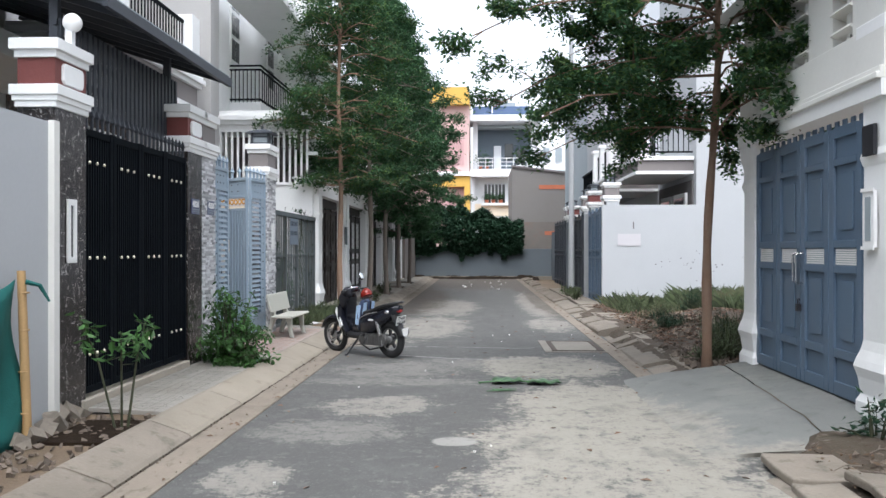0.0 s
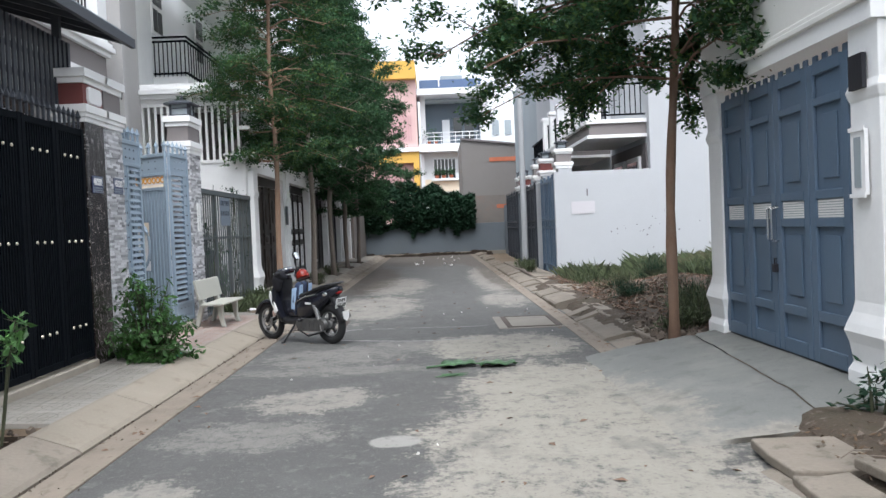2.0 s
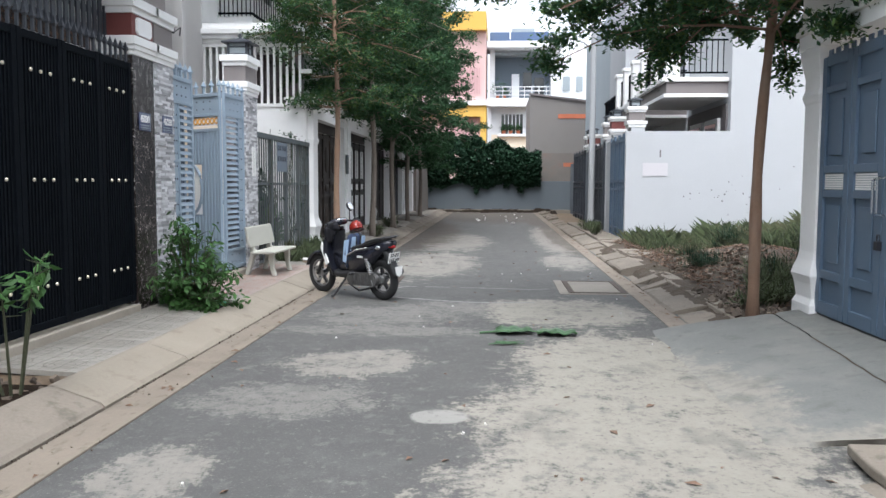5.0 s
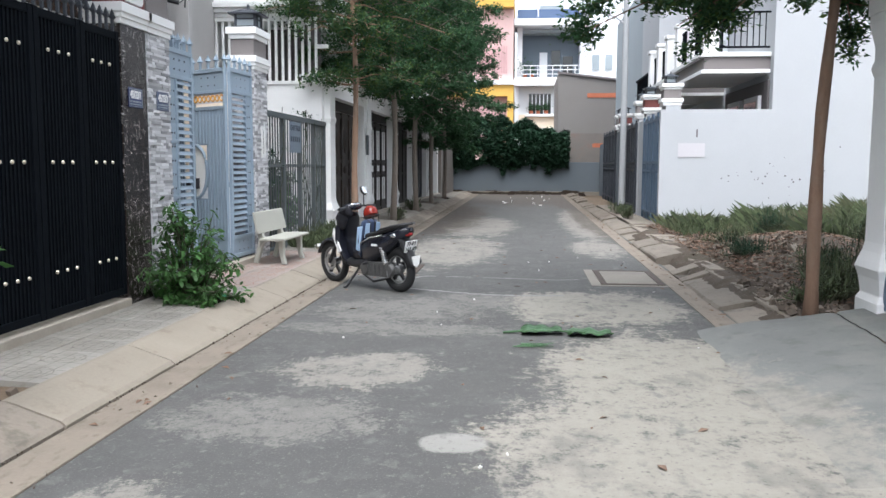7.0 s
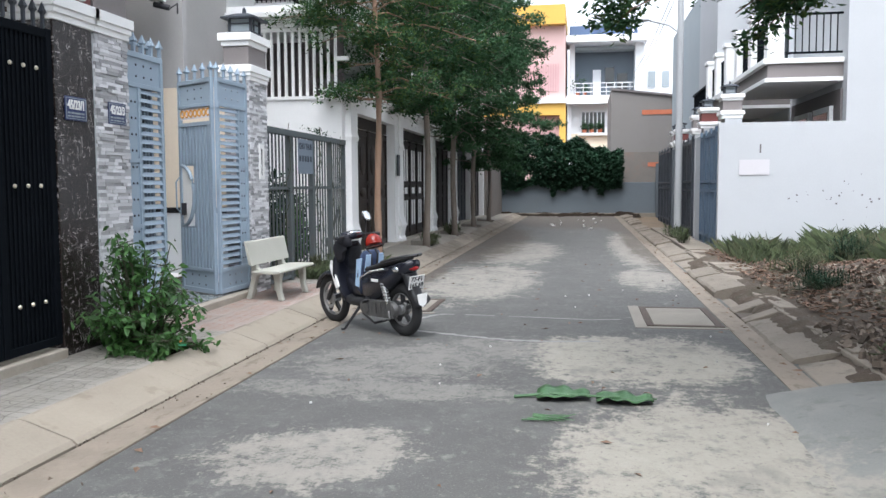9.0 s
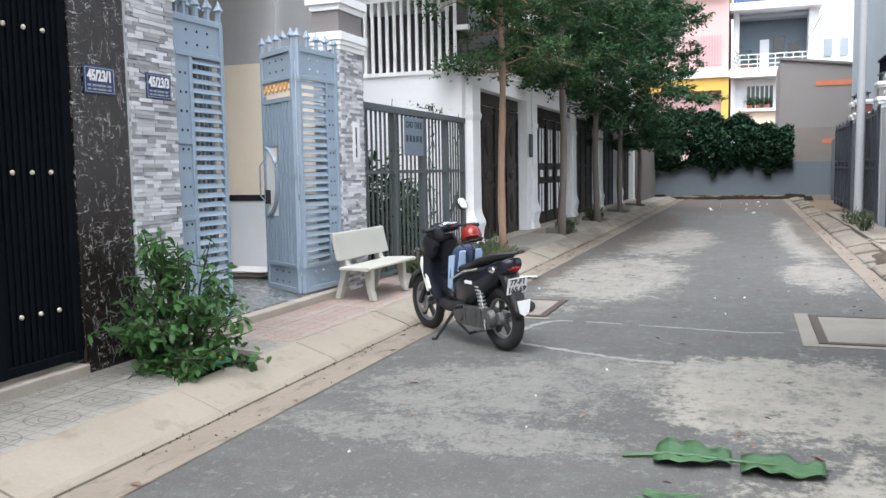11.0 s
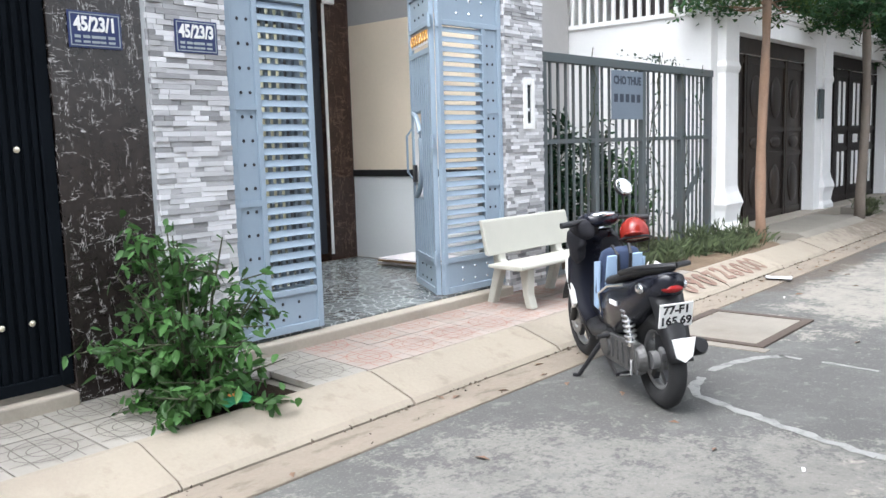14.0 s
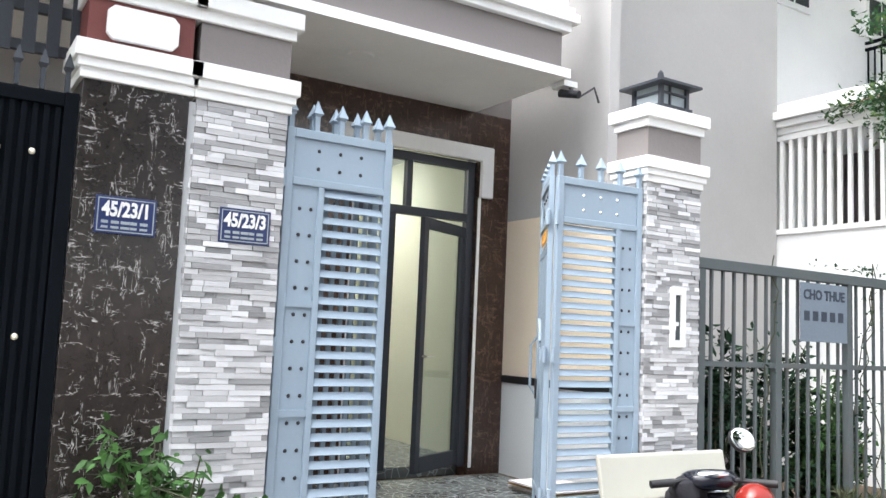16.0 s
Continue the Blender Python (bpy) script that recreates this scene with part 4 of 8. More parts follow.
part("terrace_edge", Geo().box(-5.75, WY - 0.03, 2.9, WX + 0.05, WY + 0.17, 2.96), WHITE, house_w)
for i in range(17):
    x = -5.62 + i * 0.125
    part("terrace_bar", Geo().box(x - 0.022, WY + 0.06, 2.96, x + 0.022, WY + 0.1, 4.05), WHITE, house_w)
part("terrace_rail", Geo().box(-5.7, WY + 0.04, 4.05, -3.6, WY + 0.12, 4.12).box(-3.62, WY + 0.04, 3.55, -3.4, WY + 0.14, 3.62), WHITE, house_w)
part("front_wall", Geo().box(-6.1, WY, 2.96, -5.7, 38, 4.5), WHITE, house_w)
part("terrace_back", Geo().box(-5.7, 19.6, 2.96, -3.9, 19.7, 4.6), DARKBAND, house_w, "dark sheet across the terrace opening")
g = Geo()
g.box(-5.7, WY + 0.02, 4.12, -4.2, WY + 1.5, 4.2).box(-5.7, WY - 0.04, 4.2, -4.14, WY + 1.56, 4.28).box(-5.7, WY - 0.1, 4.28, -4.08, WY + 1.62, 4.38)
part("terrace_cornice", g, WHITE, house_w, "white moulded cornice of the terrace roof", bevel=0.01)
part("terrace_roof", Geo().box(-5.7, WY + 0.02, 4.38, -4.2, 34, 4.5), WHITE, house_w)
part("upper_wall", Geo().box(-7.5, WY, 4.5, -6.15, 38, 9.8), WHITE, house_w)
for y in (18.9, 21.0, 24.6, 27):
    w = part("window", Geo().box(-6.15, y, 6.2, -6.11, y + 0.75, 8.2), WHITE, house_w, "white framed upper window")
    for k in range(6):
        part("pane", Geo().box(-6.11, y + 0.06 + 0.34 * (k % 2), 6.28 + 0.63 * (k // 2), -6.1, y + 0.35 + 0.34 * (k % 2), 6.8 + 0.63 * (k // 2)), DARKGLASS, w)
part("balcony_slab", Geo().box(-6.15, 20.95, 4.95, -5.34, 25.5, 5.18), WHITE, house_w, bevel=0.01)
for z in (5.24, 5.98, 6.08):
    part("balcony_rail", Geo().box(-6.15, 21.0, z, -5.36, 21.04, z + 0.04).box(-5.4, 21.04, z, -5.36, 25.4, z + 0.04), BLACK, house_w)
for i in range(8):
    part("balcony_bar", Geo().box(-6.12 + i * 0.1, 21.01, 5.18, -6.1 + i * 0.1, 21.03, 5.98), BLACK, house_w)
for i in range(20):
    part("balcony_bar", Geo().box(-5.39, 21.2 + i * 0.21, 5.18, -5.37, 21.22 + i * 0.21, 5.98), BLACK, house_w)
part("eave", Geo().box(-7, 23.2, 7.9, -5.2, 38, 8.1), WHITE, house_w, bevel=0.01)
part("pier", Geo().box(-6.15, 26.0, 4.5, -5.4, 26.5, 9.8), WHITE, house_w)
part("roof_slab", Geo().box(-12, 17.9, 9.8, -5.6, 38, 10.0), WHITE, house_w)
part("eave", Geo().box(-5.8, 18.0, 7.3, -4.5, 34, 7.45), WHITE, house_w, bevel=0.01)


def white_pilaster(y0, y1, x, house, h=3.1, s=1):
    """A white classical pilaster with a swelling foot; s is the side that it faces."""
    c, w, d = (y0 + y1) / 2, (y1 - y0) / 2, 0.18
    rows = [(1.2, 0.1), (1.2, 0.3), (1.05, 0.36), (1.15, 0.5), (1.28, 0.58), (1.2, 0.64), (1.05, 0.72), (0.97, 0.8), (0.95, 2.2), (1.0, 2.22), (1.08, 2.28), (0.97, 2.34), (0.97, h - 0.3), (1.08, h - 0.2), (1.18, h - 0.1), (1.18, h)]
    g = Geo()
    g.loft([[(x - s * 0.3, c - w * k, z), (x + s * d * (k - 0.9), c - w * k, z), (x + s * d * (k - 0.9), c + w * k, z), (x - s * 0.3, c + w * k, z)] for k, z in rows])
    return part("pilaster", g, WHITE, house, "white moulded pilaster", bevel=0.008)


# front line of the white terraces with their gates
starts = [18.28, 22.1, 26.2, 30.2, 34.2, 38.0]
looks = [(BRONZE, "bronze-brown embossed steel gate"), (BROWNGATE, "dark gate with white upright strips"), (BROWNGATE, "dark brown steel gate"), (STEEL_DARK, "dark slate steel gate"), (BROWNGATE, "dark brown steel gate")]
for i, y in enumerate(starts[:-1]):
    nxt = starts[i + 1]
    white_pilaster(y, y + 0.42, FACE_L - 0.05, house_w)
    y0, y1 = y + 0.42, nxt - (0.25 if i else 0.32)
    part("front_beam", Geo().box(-3.9, y + 0.4, 2.72, -3.42, nxt, 2.95), WHITE, house_w)
    g = Geo()
    moulding(g, -3.9, y + 0.2, -3.42, nxt, 2.95, [(0.05, 0.02), (0.06, 0.06), (0.05, 0.1)])
    part("front_cornice", g, WHITE, house_w, bevel=0.008)
    part("front_pier", Geo().box(-3.75, y1, 0.1, -3.42, nxt + 0.02, 2.72), WHITE, house_w)
    gt = thing("house_gate", looks[i][1] + " closed in a white front", "gate", (-3.6, (y0 + y1) / 2, 0.2), "terrace gates")
    n = 4
    w = (y1 - y0) / n
    for k in range(n):
        a, b = y0 + k * w + 0.01, y0 + (k + 1) * w - 0.01
        leaf = part("leaf", Geo().box(-3.66, a, 0.22, -3.62, b, 2.5), looks[i][0], gt)
        for p in (a + 0.03, b - 0.03):
            part("stile", Geo().box(-3.62, p - 0.03, 0.22, -3.59, p + 0.03, 2.5), looks[i][0], leaf, bevel=0.004)
        for z in (0.3, 1.15, 1.5, 2.42):
            part("rail", Geo().box(-3.62, a + 0.06, z - 0.035, -3.6, b - 0.06, z + 0.035), looks[i][0], leaf, bevel=0.004)
        if i == 0:
            for z in (0.7, 1.32, 1.95):
                g = Geo().ball((-3.615, (a + b) / 2, z), (0.035, w * 0.27, 0.3 if z != 1.32 else 0.09), 12, 7)
                part("boss", g, BRONZE, leaf, "embossed oval ornament", smooth=True)
        if i == 1:
            for q in (-0.13, 0.13):
                for z0, z1 in ((0.5, 1.1), (1.55, 2.3)):
                    part("strip", Geo().box(-3.62, (a + b) / 2 + q - 0.05, z0, -3.605, (a + b) / 2 + q + 0.05, z1), WHITE, leaf, "white painted strip")
            part("latch_plate", Geo().box(-3.62, (a + b) / 2 - 0.12, 1.25, -3.6, (a + b) / 2 + 0.12, 1.4), WHITE, leaf)
    part("lintel_bar", Geo().box(-3.66, y0, 2.52, -3.6, y1, 2.72), looks[i][0], gt)
part("end_wall", Geo().box(-12, 38, 0, -3.42, 38.2, 9), WHITE, house_w)
g = Geo()
g.box(-3.395, 22.0 - 0.16, 1.65, -3.36, 22.0 + 0.02, 2.1)
part("letter_slot", g, STEEL_GREY, house_w, "grey letter box set in the pier")
# the dark blockwork colour stands in for tree shade on this wall
whole("wall_left_end", Geo().box(-5.5, 38.2, -0.1, -3.3, END_Y, 2.4), BRICKISH, "dim wall closing the row of gates, shade in its colour", "wall", "structure")
part("gate_roof_slab", Geo().box(-5.7, 22.3, 2.96, -3.45, 38, 3.1), WHITE, house_w)

# ---- right side ----
house_r = thing("house", "white house with slate-blue gate and pierced block wall", "house", (4, 8.5, 0.1))
RX = FACE_R
part("wall", Geo().box(RX + 0.1, -8, -0.1, RX + 0.35, 6.9, 4.6), WHITE, house_r)
part("gate_beam", Geo().box(RX - 0.02, 6.9, 2.72, RX + 0.35, 10.45, 2.85), WHITE, house_r)
g = Geo().prism([(RX + 0.3, 2.85), (RX - 0.06, 2.85), (RX - 0.06, 2.9), (RX - 0.03, 2.9), (RX - 0.03, 2.95), (RX, 2.95), (RX, 3.3), (RX + 0.3, 3.3)], "y", 6.9, 10.45)
part("gate_cornice", g, CREAM, house_r, bevel=0.008)
part("wall", Geo().box(RX + 0.3, 10.25, 0, 11, 10.45, 4.6), WHITE, house_r)
slots = [(7.55, 7.95), (8.5, 8.9), (9.45, 9.85)]
edges = [6.9] + [v for s in slots for v in s] + [10.45]
for i in range(0, len(edges), 2):
    part("wall", Geo().box(RX + 0.05, edges[i], 3.3, RX + 0.25, edges[i + 1], 4.35), CREAM, house_r)
part("wall", Geo().box(RX + 0.05, 6.9, 4.2, RX + 0.25, 10.45, 4.5), CREAM, house_r)
for y0, y1 in slots:
    for k in range(5):
        z = 3.32 + k * 0.18
        g = Geo().prism([(RX + 0.02, z + 0.1), (RX + 0.035, z + 0.125), (RX + 0.25, z + 0.05), (RX + 0.24, z + 0.025)], "y", y0, y1)
        part("vent_slat", g, CREAM, house_r, "tilted concrete vent slat")
    part("vent_mullion", Geo().box(RX + 0.1, (y0 + y1) / 2 - 0.03, 3.3, RX + 0.22, (y0 + y1) / 2 + 0.03, 4.2), CREAM, house_r)
# dark sheet stands in for the unlit room behind the vent slats
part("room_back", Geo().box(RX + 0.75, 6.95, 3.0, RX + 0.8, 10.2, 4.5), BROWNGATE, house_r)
g = Geo()
for i in range(16):
    y = 6.5 + i * 0.28
    g.beam((RX - 0.25, y, 4.22), (RX + 2.5, y, 5.1), 0.2, 0.03)
part("eave_sheet", g, CREAM, house_r, "ribbed roof sheet at the eave")
part("eave_board", Geo().beam((RX - 0.25, 6.3, 4.2), (RX - 0.25, 10.9, 4.2), 0.04, 0.14), CREAM, house_r)
white_pilaster(10.03, 10.43, RX + 0.05, house_r, 2.75, -1)
white_pilaster(6.92, 7.34, RX + 0.05, house_r, 3.35, -1)
part("letter_box", Geo().box(RX - 0.008, 7.05, 1.55, RX + 0.02, 7.24, 2.0).box(RX - 0.02, 7.04, 1.53, RX - 0.008, 7.25, 1.56).box(RX - 0.02, 7.04, 1.99, RX - 0.008, 7.25, 2.02), WHITE, house_r, "white framed letter slot")
part("letter_pane", Geo().box(RX - 0.013, 7.1, 1.6, RX - 0.008, 7.19, 1.95), FARGREY, house_r)
part("meter_box", Geo().box(RX - 0.012, 7.05, 2.28, RX + 0.02, 7.24, 2.52), DARKHOLE, house_r, "dark meter box recess")
part("plaque", Geo().box(RX + 0.07, 6.45, 1.6, RX + 0.1, 6.75, 1.85), CREAMPAPER, house_r, "pale blank wall plaque")


def slate_gate():
    y0, y1, z0, z1 = 7.38, 10.02, 0.25, 2.6
    gt = thing("driveway_gate", "slate-blue panelled steel gate closed above a ramp", "gate", (RX + 0.12, 8.6, z0))
    x = RX + 0.08
    w = (y1 - y0) / 4
    for i in range(4):
        a, b = y0 + i * w + 0.005, y0 + (i + 1) * w - 0.005
        leaf = part("leaf", Geo().box(x, a, z0, x + 0.03, b, z1), GATE_SLATE, gt)
        for q in (a + 0.05, b - 0.05):
            part("stile", Geo().box(x - 0.03, q - 0.05, z0, x, q + 0.05, z1), GATE_SLATE, leaf, bevel=0.006)
        for q, h in ((z0 + 0.06, 0.06), (0.62, 0.04), (1.36, 0.035), (1.58, 0.035), (2.3, 0.03), (z1 - 0.04, 0.05)):
            part("rail", Geo().box(x - 0.03, a + 0.1, q - h, x, b - 0.1, q + h), GATE_SLATE, leaf, bevel=0.006)
        part("panel", Geo().box(x - 0.015, a + 0.2, 0.74, x, b - 0.2, 1.26), GATE_SLATE, leaf, bevel=0.01)
        part("panel", Geo().box(x - 0.015, a + 0.2, 1.7, x, b - 0.2, 2.2), GATE_SLATE, leaf, bevel=0.01)
        v = part("vent", Geo().box(x - 0.008, a + 0.1, 1.395, x, b - 0.1, 1.545), FARGREY, leaf, "pale louvred vent panel")
        for k in range(7):
            part("louvre", Geo().box(x - 0.02, a + 0.12, 1.4 + k * 0.02, x - 0.008, b - 0.12, 1.414 + k * 0.02), WHITEPL, v)
        for k in range(4):
            c = a + (b - a) * (k + 0.5) / 4
            part("spike", Geo().box(x, c - 0.04, z1, x + 0.02, c + 0.04, z1 + 0.07), GATE_SLATE, leaf, bevel=0.008)
    for y in (8.66, 8.74):
        part("handle", Geo().tube([(x - 0.03, y, 1.2), (x - 0.09, y, 1.22), (x - 0.09, y, 1.48), (x - 0.03, y, 1.5)], 0.012, 8), CHROME, gt, "chrome pull handle", smooth=40)
    part("padlock", Geo().box(x - 0.07, 8.67, 0.93, x - 0.035, 8.73, 1.0).tube([(x - 0.05, 8.68, 1.0), (x - 0.05, 8.68, 1.05), (x - 0.05, 8.72, 1.05), (x - 0.05, 8.72, 1.0)], 0.006, 6), DARKHOLE, gt, "dark padlock")
    part("kick_edge", Geo().box(x - 0.01, y0, 0.2, x + 0.04, y1, z0), DARKHOLE, gt)


slate_gate()

# ramp in front of that gate: two cast slabs, worn and uneven, that run out ragged on the lane
ramp = thing("gate_ramp", "grey concrete vehicle ramp with a scored joint", "ramp", (2.4, 8.4, 0), kind="structure")


def ramp_z(x, y):
    k = max(0.0, (x - 1.7) / 1.45)
    return -0.006 + 0.03 * min(1, k * 3) + 0.2 * k + 0.012 * noise.noise((x * 1.6, y * 1.6, 3)) + 0.006 * noise.noise((x * 7, y * 7, 5))


def ramp_joint(y):
    return 2.72 + 0.06 * (y - 7.0) + 0.008 * noise.noise((y * 3, 1, 1))


for left in (True, False):
    g = Geo()
    ny, nx = 66, 22
    for j in range(ny + 1):
        for i in range(nx + 1):
            y = 6.55 + 3.77 * j / ny
            a, b = (1.6, ramp_joint(y) - 0.007) if left else (ramp_joint(y) + 0.007, RX + 0.35)
            x = a + (b - a) * i / nx
            if j == 0:
                y += 0.18 * noise.noise((x * 2.5, 4, 0)) + 0.06 * noise.noise((x * 9, 4, 0)) + 0.1 * (x - 1.6)
            if j == ny:
                y += 0.05 * noise.noise((x * 3, 8, 0)) + 0.05 * (x - 1.6)
            h = ramp_z(x, y) * (0.4 + 0.6 * min(1, max(0, (y - 6.5) / 0.9)))
            g.v.append((x, y, -0.08 if j in (0, ny) else h - (0.012 if i == (nx if left else 0) else 0)))
    for j in range(ny):
        for i in range(nx):
            k = j * (nx + 1) + i
            g.f.append((k, k + 1, k + nx + 2, k + nx + 1))
    part("slab", g, RAMP, ramp, smooth=35, recalc=False)
part("joint_bed", Geo().prism([(ramp_joint(6.7) - 0.03, 6.7), (ramp_joint(6.7) + 0.03, 6.7), (ramp_joint(10.3) + 0.03, 10.3), (ramp_joint(10.3) - 0.03, 10.3)], "z", -0.1, 0.1), JOINT, ramp)
g = Geo()
for j in range(121):
    for i in range(13):
        x, y = 2.2 + (RX + 0.2 - 2.2) * i / 12, -8 + 14.9 * j / 120
        g.v.append((x, y, -0.02 + (0.13 + (0.02 * (x - 2.2) if y > 5 else 0) * min(1, (y - 5) / 1.3)) * min(1, max(0, (x - 2.2) / 0.45)) + 0.035 * noise.noise((x * 4, y * 4, 2)) + 0.02 * noise.noise((x * 11, y * 11, 4))))
for j in range(120):
    for i in range(12):
        k = j * 13 + i
        g.f.append((k, k + 1, k + 14, k + 13))
whole("verge_right", g, LOT, "earth and litter strip below the white wall", "ground", "structure")

# white wall and house beyond the empty lot
house_x = thing("house", "white townhouse with projecting balconies behind a blank wall", "house", (7, 24, 0.1))
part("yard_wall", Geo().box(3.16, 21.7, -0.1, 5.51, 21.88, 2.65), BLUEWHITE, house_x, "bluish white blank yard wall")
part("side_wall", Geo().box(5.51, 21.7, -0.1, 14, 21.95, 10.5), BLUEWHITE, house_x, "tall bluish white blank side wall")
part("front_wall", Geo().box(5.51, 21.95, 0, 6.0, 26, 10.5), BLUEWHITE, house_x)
# thin dark sheet over the front wall below the balcony
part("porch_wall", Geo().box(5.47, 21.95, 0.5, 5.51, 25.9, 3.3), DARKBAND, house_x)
for y in (22.4, 24.0):
    w = part("window", Geo().box(5.39, y, 1.2, 5.465, y + 1.25, 3.0), WHITE, house_x, "white framed dark window")
    part("pane", Geo().box(5.37, y + 0.12, 1.3, 5.39, y + 1.13, 2.88), DARKGLASS, w)
for y0, y1, z, xo in ((21.95, 25.6, 3.45, 4.0), (26.2, 29.6, 3.3, 3.9)):
    part("balcony_soffit", Geo().box(xo + 0.05, y0, z, 5.51, y1, z + 0.08), WHITE, house_x)
    part("balcony_band", Geo().box(xo + 0.1, y0 + 0.02, z + 0.08, 5.51, y1, z + 0.35), GREYBAND, house_x)
    part("balcony_cornice", Geo().box(xo, y0 - 0.04, z + 0.35, 5.51, y1, z + 0.45), WHITE, house_x, bevel=0.01)
    for q in (y0 + 0.15, (y0 + y1) / 2, y1 - 0.15):
        part("balcony_post", Geo().box(xo + 0.08, q - 0.16, z + 0.45, xo + 0.4, q + 0.16, z + 1.5), WHITE, house_x, bevel=0.01)
        part("post_cap", Geo().box(xo + 0.04, q - 0.2, z + 1.5, xo + 0.44, q + 0.2, z + 1.6), WHITE, house_x, bevel=0.01)
    for zz in (z + 0.55, z + 1.3):
        part("balcony_rail", Geo().box(xo + 0.2, y0 + 0.3, zz, xo + 0.24, y1 - 0.3, zz + 0.04).box(xo + 0.4, y0 + 0.1, zz, 5.6, y0 + 0.14, zz + 0.04), BLACK, house_x)
    for i in range(26):
        q = y0 + 0.35 + i * (y1 - y0 - 0.7) / 25
        part("balcony_bar", Geo().box(xo + 0.21, q - 0.01, z + 0.55, xo + 0.23, q + 0.01, z + 1.3), BLACK, house_x)
    for i in range(9):
        q = xo + 0.5 + i * 0.13
        part("balcony_bar", Geo().box(q - 0.01, y0 + 0.11, z + 0.55, q + 0.01, y0 + 0.13, z + 1.3), BLACK, house_x)
part("front_wall", Geo().box(5.51, 26, 0, 6.0, 44, 10.0), FARWHITE, house_x)
part("bay", Geo().box(4.3, 29.8, 3.3, 5.51, 33.5, 9.5), BLUEWHITE, house_x)
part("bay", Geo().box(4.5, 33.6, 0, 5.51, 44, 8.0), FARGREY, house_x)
for y in (26.6, 28.2, 30.3, 32):
    part("window", Geo().box(5.45, y, 4.4, 5.51, y + 0.9, 6.4), DARKGLASS, house_x)
for i in range(14):
    part("balcony_bar", Geo().box(4.1, 30 + i * 0.24, 3.4, 4.13, 30.03 + i * 0.24, 4.3), BLACK, house_x)
part("balcony_rail", Geo().box(4.08, 29.9, 4.3, 4.15, 33.4, 4.36), BLACK, house_x)

# front line of the houses on that side
yy = [(21.9, 22.3, 2.75), (24.9, 25.3, 2.75), (26.4, 26.8, 2.7), (30.4, 30.8, 2.6), (31.4, 31.8, 2.6)]
for i, (y0, y1, h) in enumerate(yy):
    p = thing("gate_pillar", "banded gate pillar with lantern on the far side of the lot", "pillar", (3.4, (y0 + y1) / 2, 0), "far gate pillars")
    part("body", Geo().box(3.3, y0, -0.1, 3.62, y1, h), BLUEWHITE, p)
    g = Geo()
    z = moulding(g, 3.25, y0, 3.62, y1, h, [(0.07, 0.02), (0.08, 0.05)])
    part("cornice", g, WHITE, p, bevel=0.006)
    part("block", Geo().box(3.25, y0, z, 3.62, y1, z + 0.2), GREYBAND if i % 2 == 0 else REDBAND, p)
    g = Geo()
    z = moulding(g, 3.25, y0, 3.62, y1, z + 0.2, [(0.05, 0.02), (0.08, 0.05)])
    part("cornice", g, WHITE, p, bevel=0.006)
    lantern(3.41, (y0 + y1) / 2, z, "far pillar lanterns")
for y0, y1, m_, lab in ((21.95, 25.0, GATE_SLATE, "slate-blue slatted steel gate with round boss"), (26.5, 30.5, STEEL_DARK, "dark barred steel gate"), (31.8, 36, STEEL_DARK, "dark steel gate near the end")):
    gt = thing("house_gate", lab + " across the street", "gate", (3.35, (y0 + y1) / 2, 0.1), "far side gates")
    n = 4
    w = (y1 - y0) / n
    for k in range(n):
        a, b = y0 + k * w + 0.01, y0 + (k + 1) * w - 0.01
        leaf = part("leaf", Geo().box(3.28, a, 0.12, 3.3, b, 2.6), m_, gt)
        for q in (a + 0.04, b - 0.04):
            part("stile", Geo().box(3.24, q - 0.04, 0.12, 3.28, q + 0.04, 2.65), m_, leaf)
        for z in (0.3, 1.3, 1.5, 2.5):
            part("rail", Geo().box(3.245, a + 0.08, z - 0.03, 3.28, b - 0.08, z + 0.03), m_, leaf)
        for j in range(7):
            q = a + 0.08 + (b - a - 0.16) * (j + 0.5) / 7
            part("rib", Geo().box(3.26, q - 0.02, 0.33, 3.28, q + 0.02, 2.47), m_, leaf)
whole("wall_right_mid", Geo().box(3.32, 25.3, -0.1, 3.4, 26.4, 2.6), BLUEWHITE, "bluish white yard wall", "wall", "structure")
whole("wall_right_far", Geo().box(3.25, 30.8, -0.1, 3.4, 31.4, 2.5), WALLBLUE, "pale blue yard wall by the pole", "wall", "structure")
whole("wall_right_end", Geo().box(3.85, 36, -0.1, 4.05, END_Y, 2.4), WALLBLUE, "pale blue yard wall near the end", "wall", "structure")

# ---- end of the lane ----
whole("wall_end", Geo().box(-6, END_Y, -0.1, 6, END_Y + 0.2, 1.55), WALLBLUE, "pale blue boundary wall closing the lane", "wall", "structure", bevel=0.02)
whole("wall_end_foot", Geo().box(-6, END_Y - 0.25, -0.1, 6, END_Y, 0.12), KERB_OLD, "dirty concrete foot of the boundary wall", "trim", "structure")
shed = thing("shed", "bare cement building with sloping top behind the end wall", "building", (3.6, 47, 0))
g = Geo().prism([(1.85, 0), (7.5, 0), (7.5, 5.3), (1.85, 6.0)], "y", 46, 52)
part("wall", g, CEMENT, shed)
part("lower_wall", Geo().box(1.9, 45.95, 1.4, 6, 46.0, 3.0), BRICKISH, shed, "darker bare blockwork")
part("edge", Geo().beam((1.8, 45.95, 6.03), (7.5, 45.95, 5.32), 0.1, 0.1), DARKBAND, shed)
part("brick_patch", Geo().box(3.3, 45.97, 4.78, 4.75, 45.995, 5.0), BRICKRED, shed, "row of exposed red bricks")
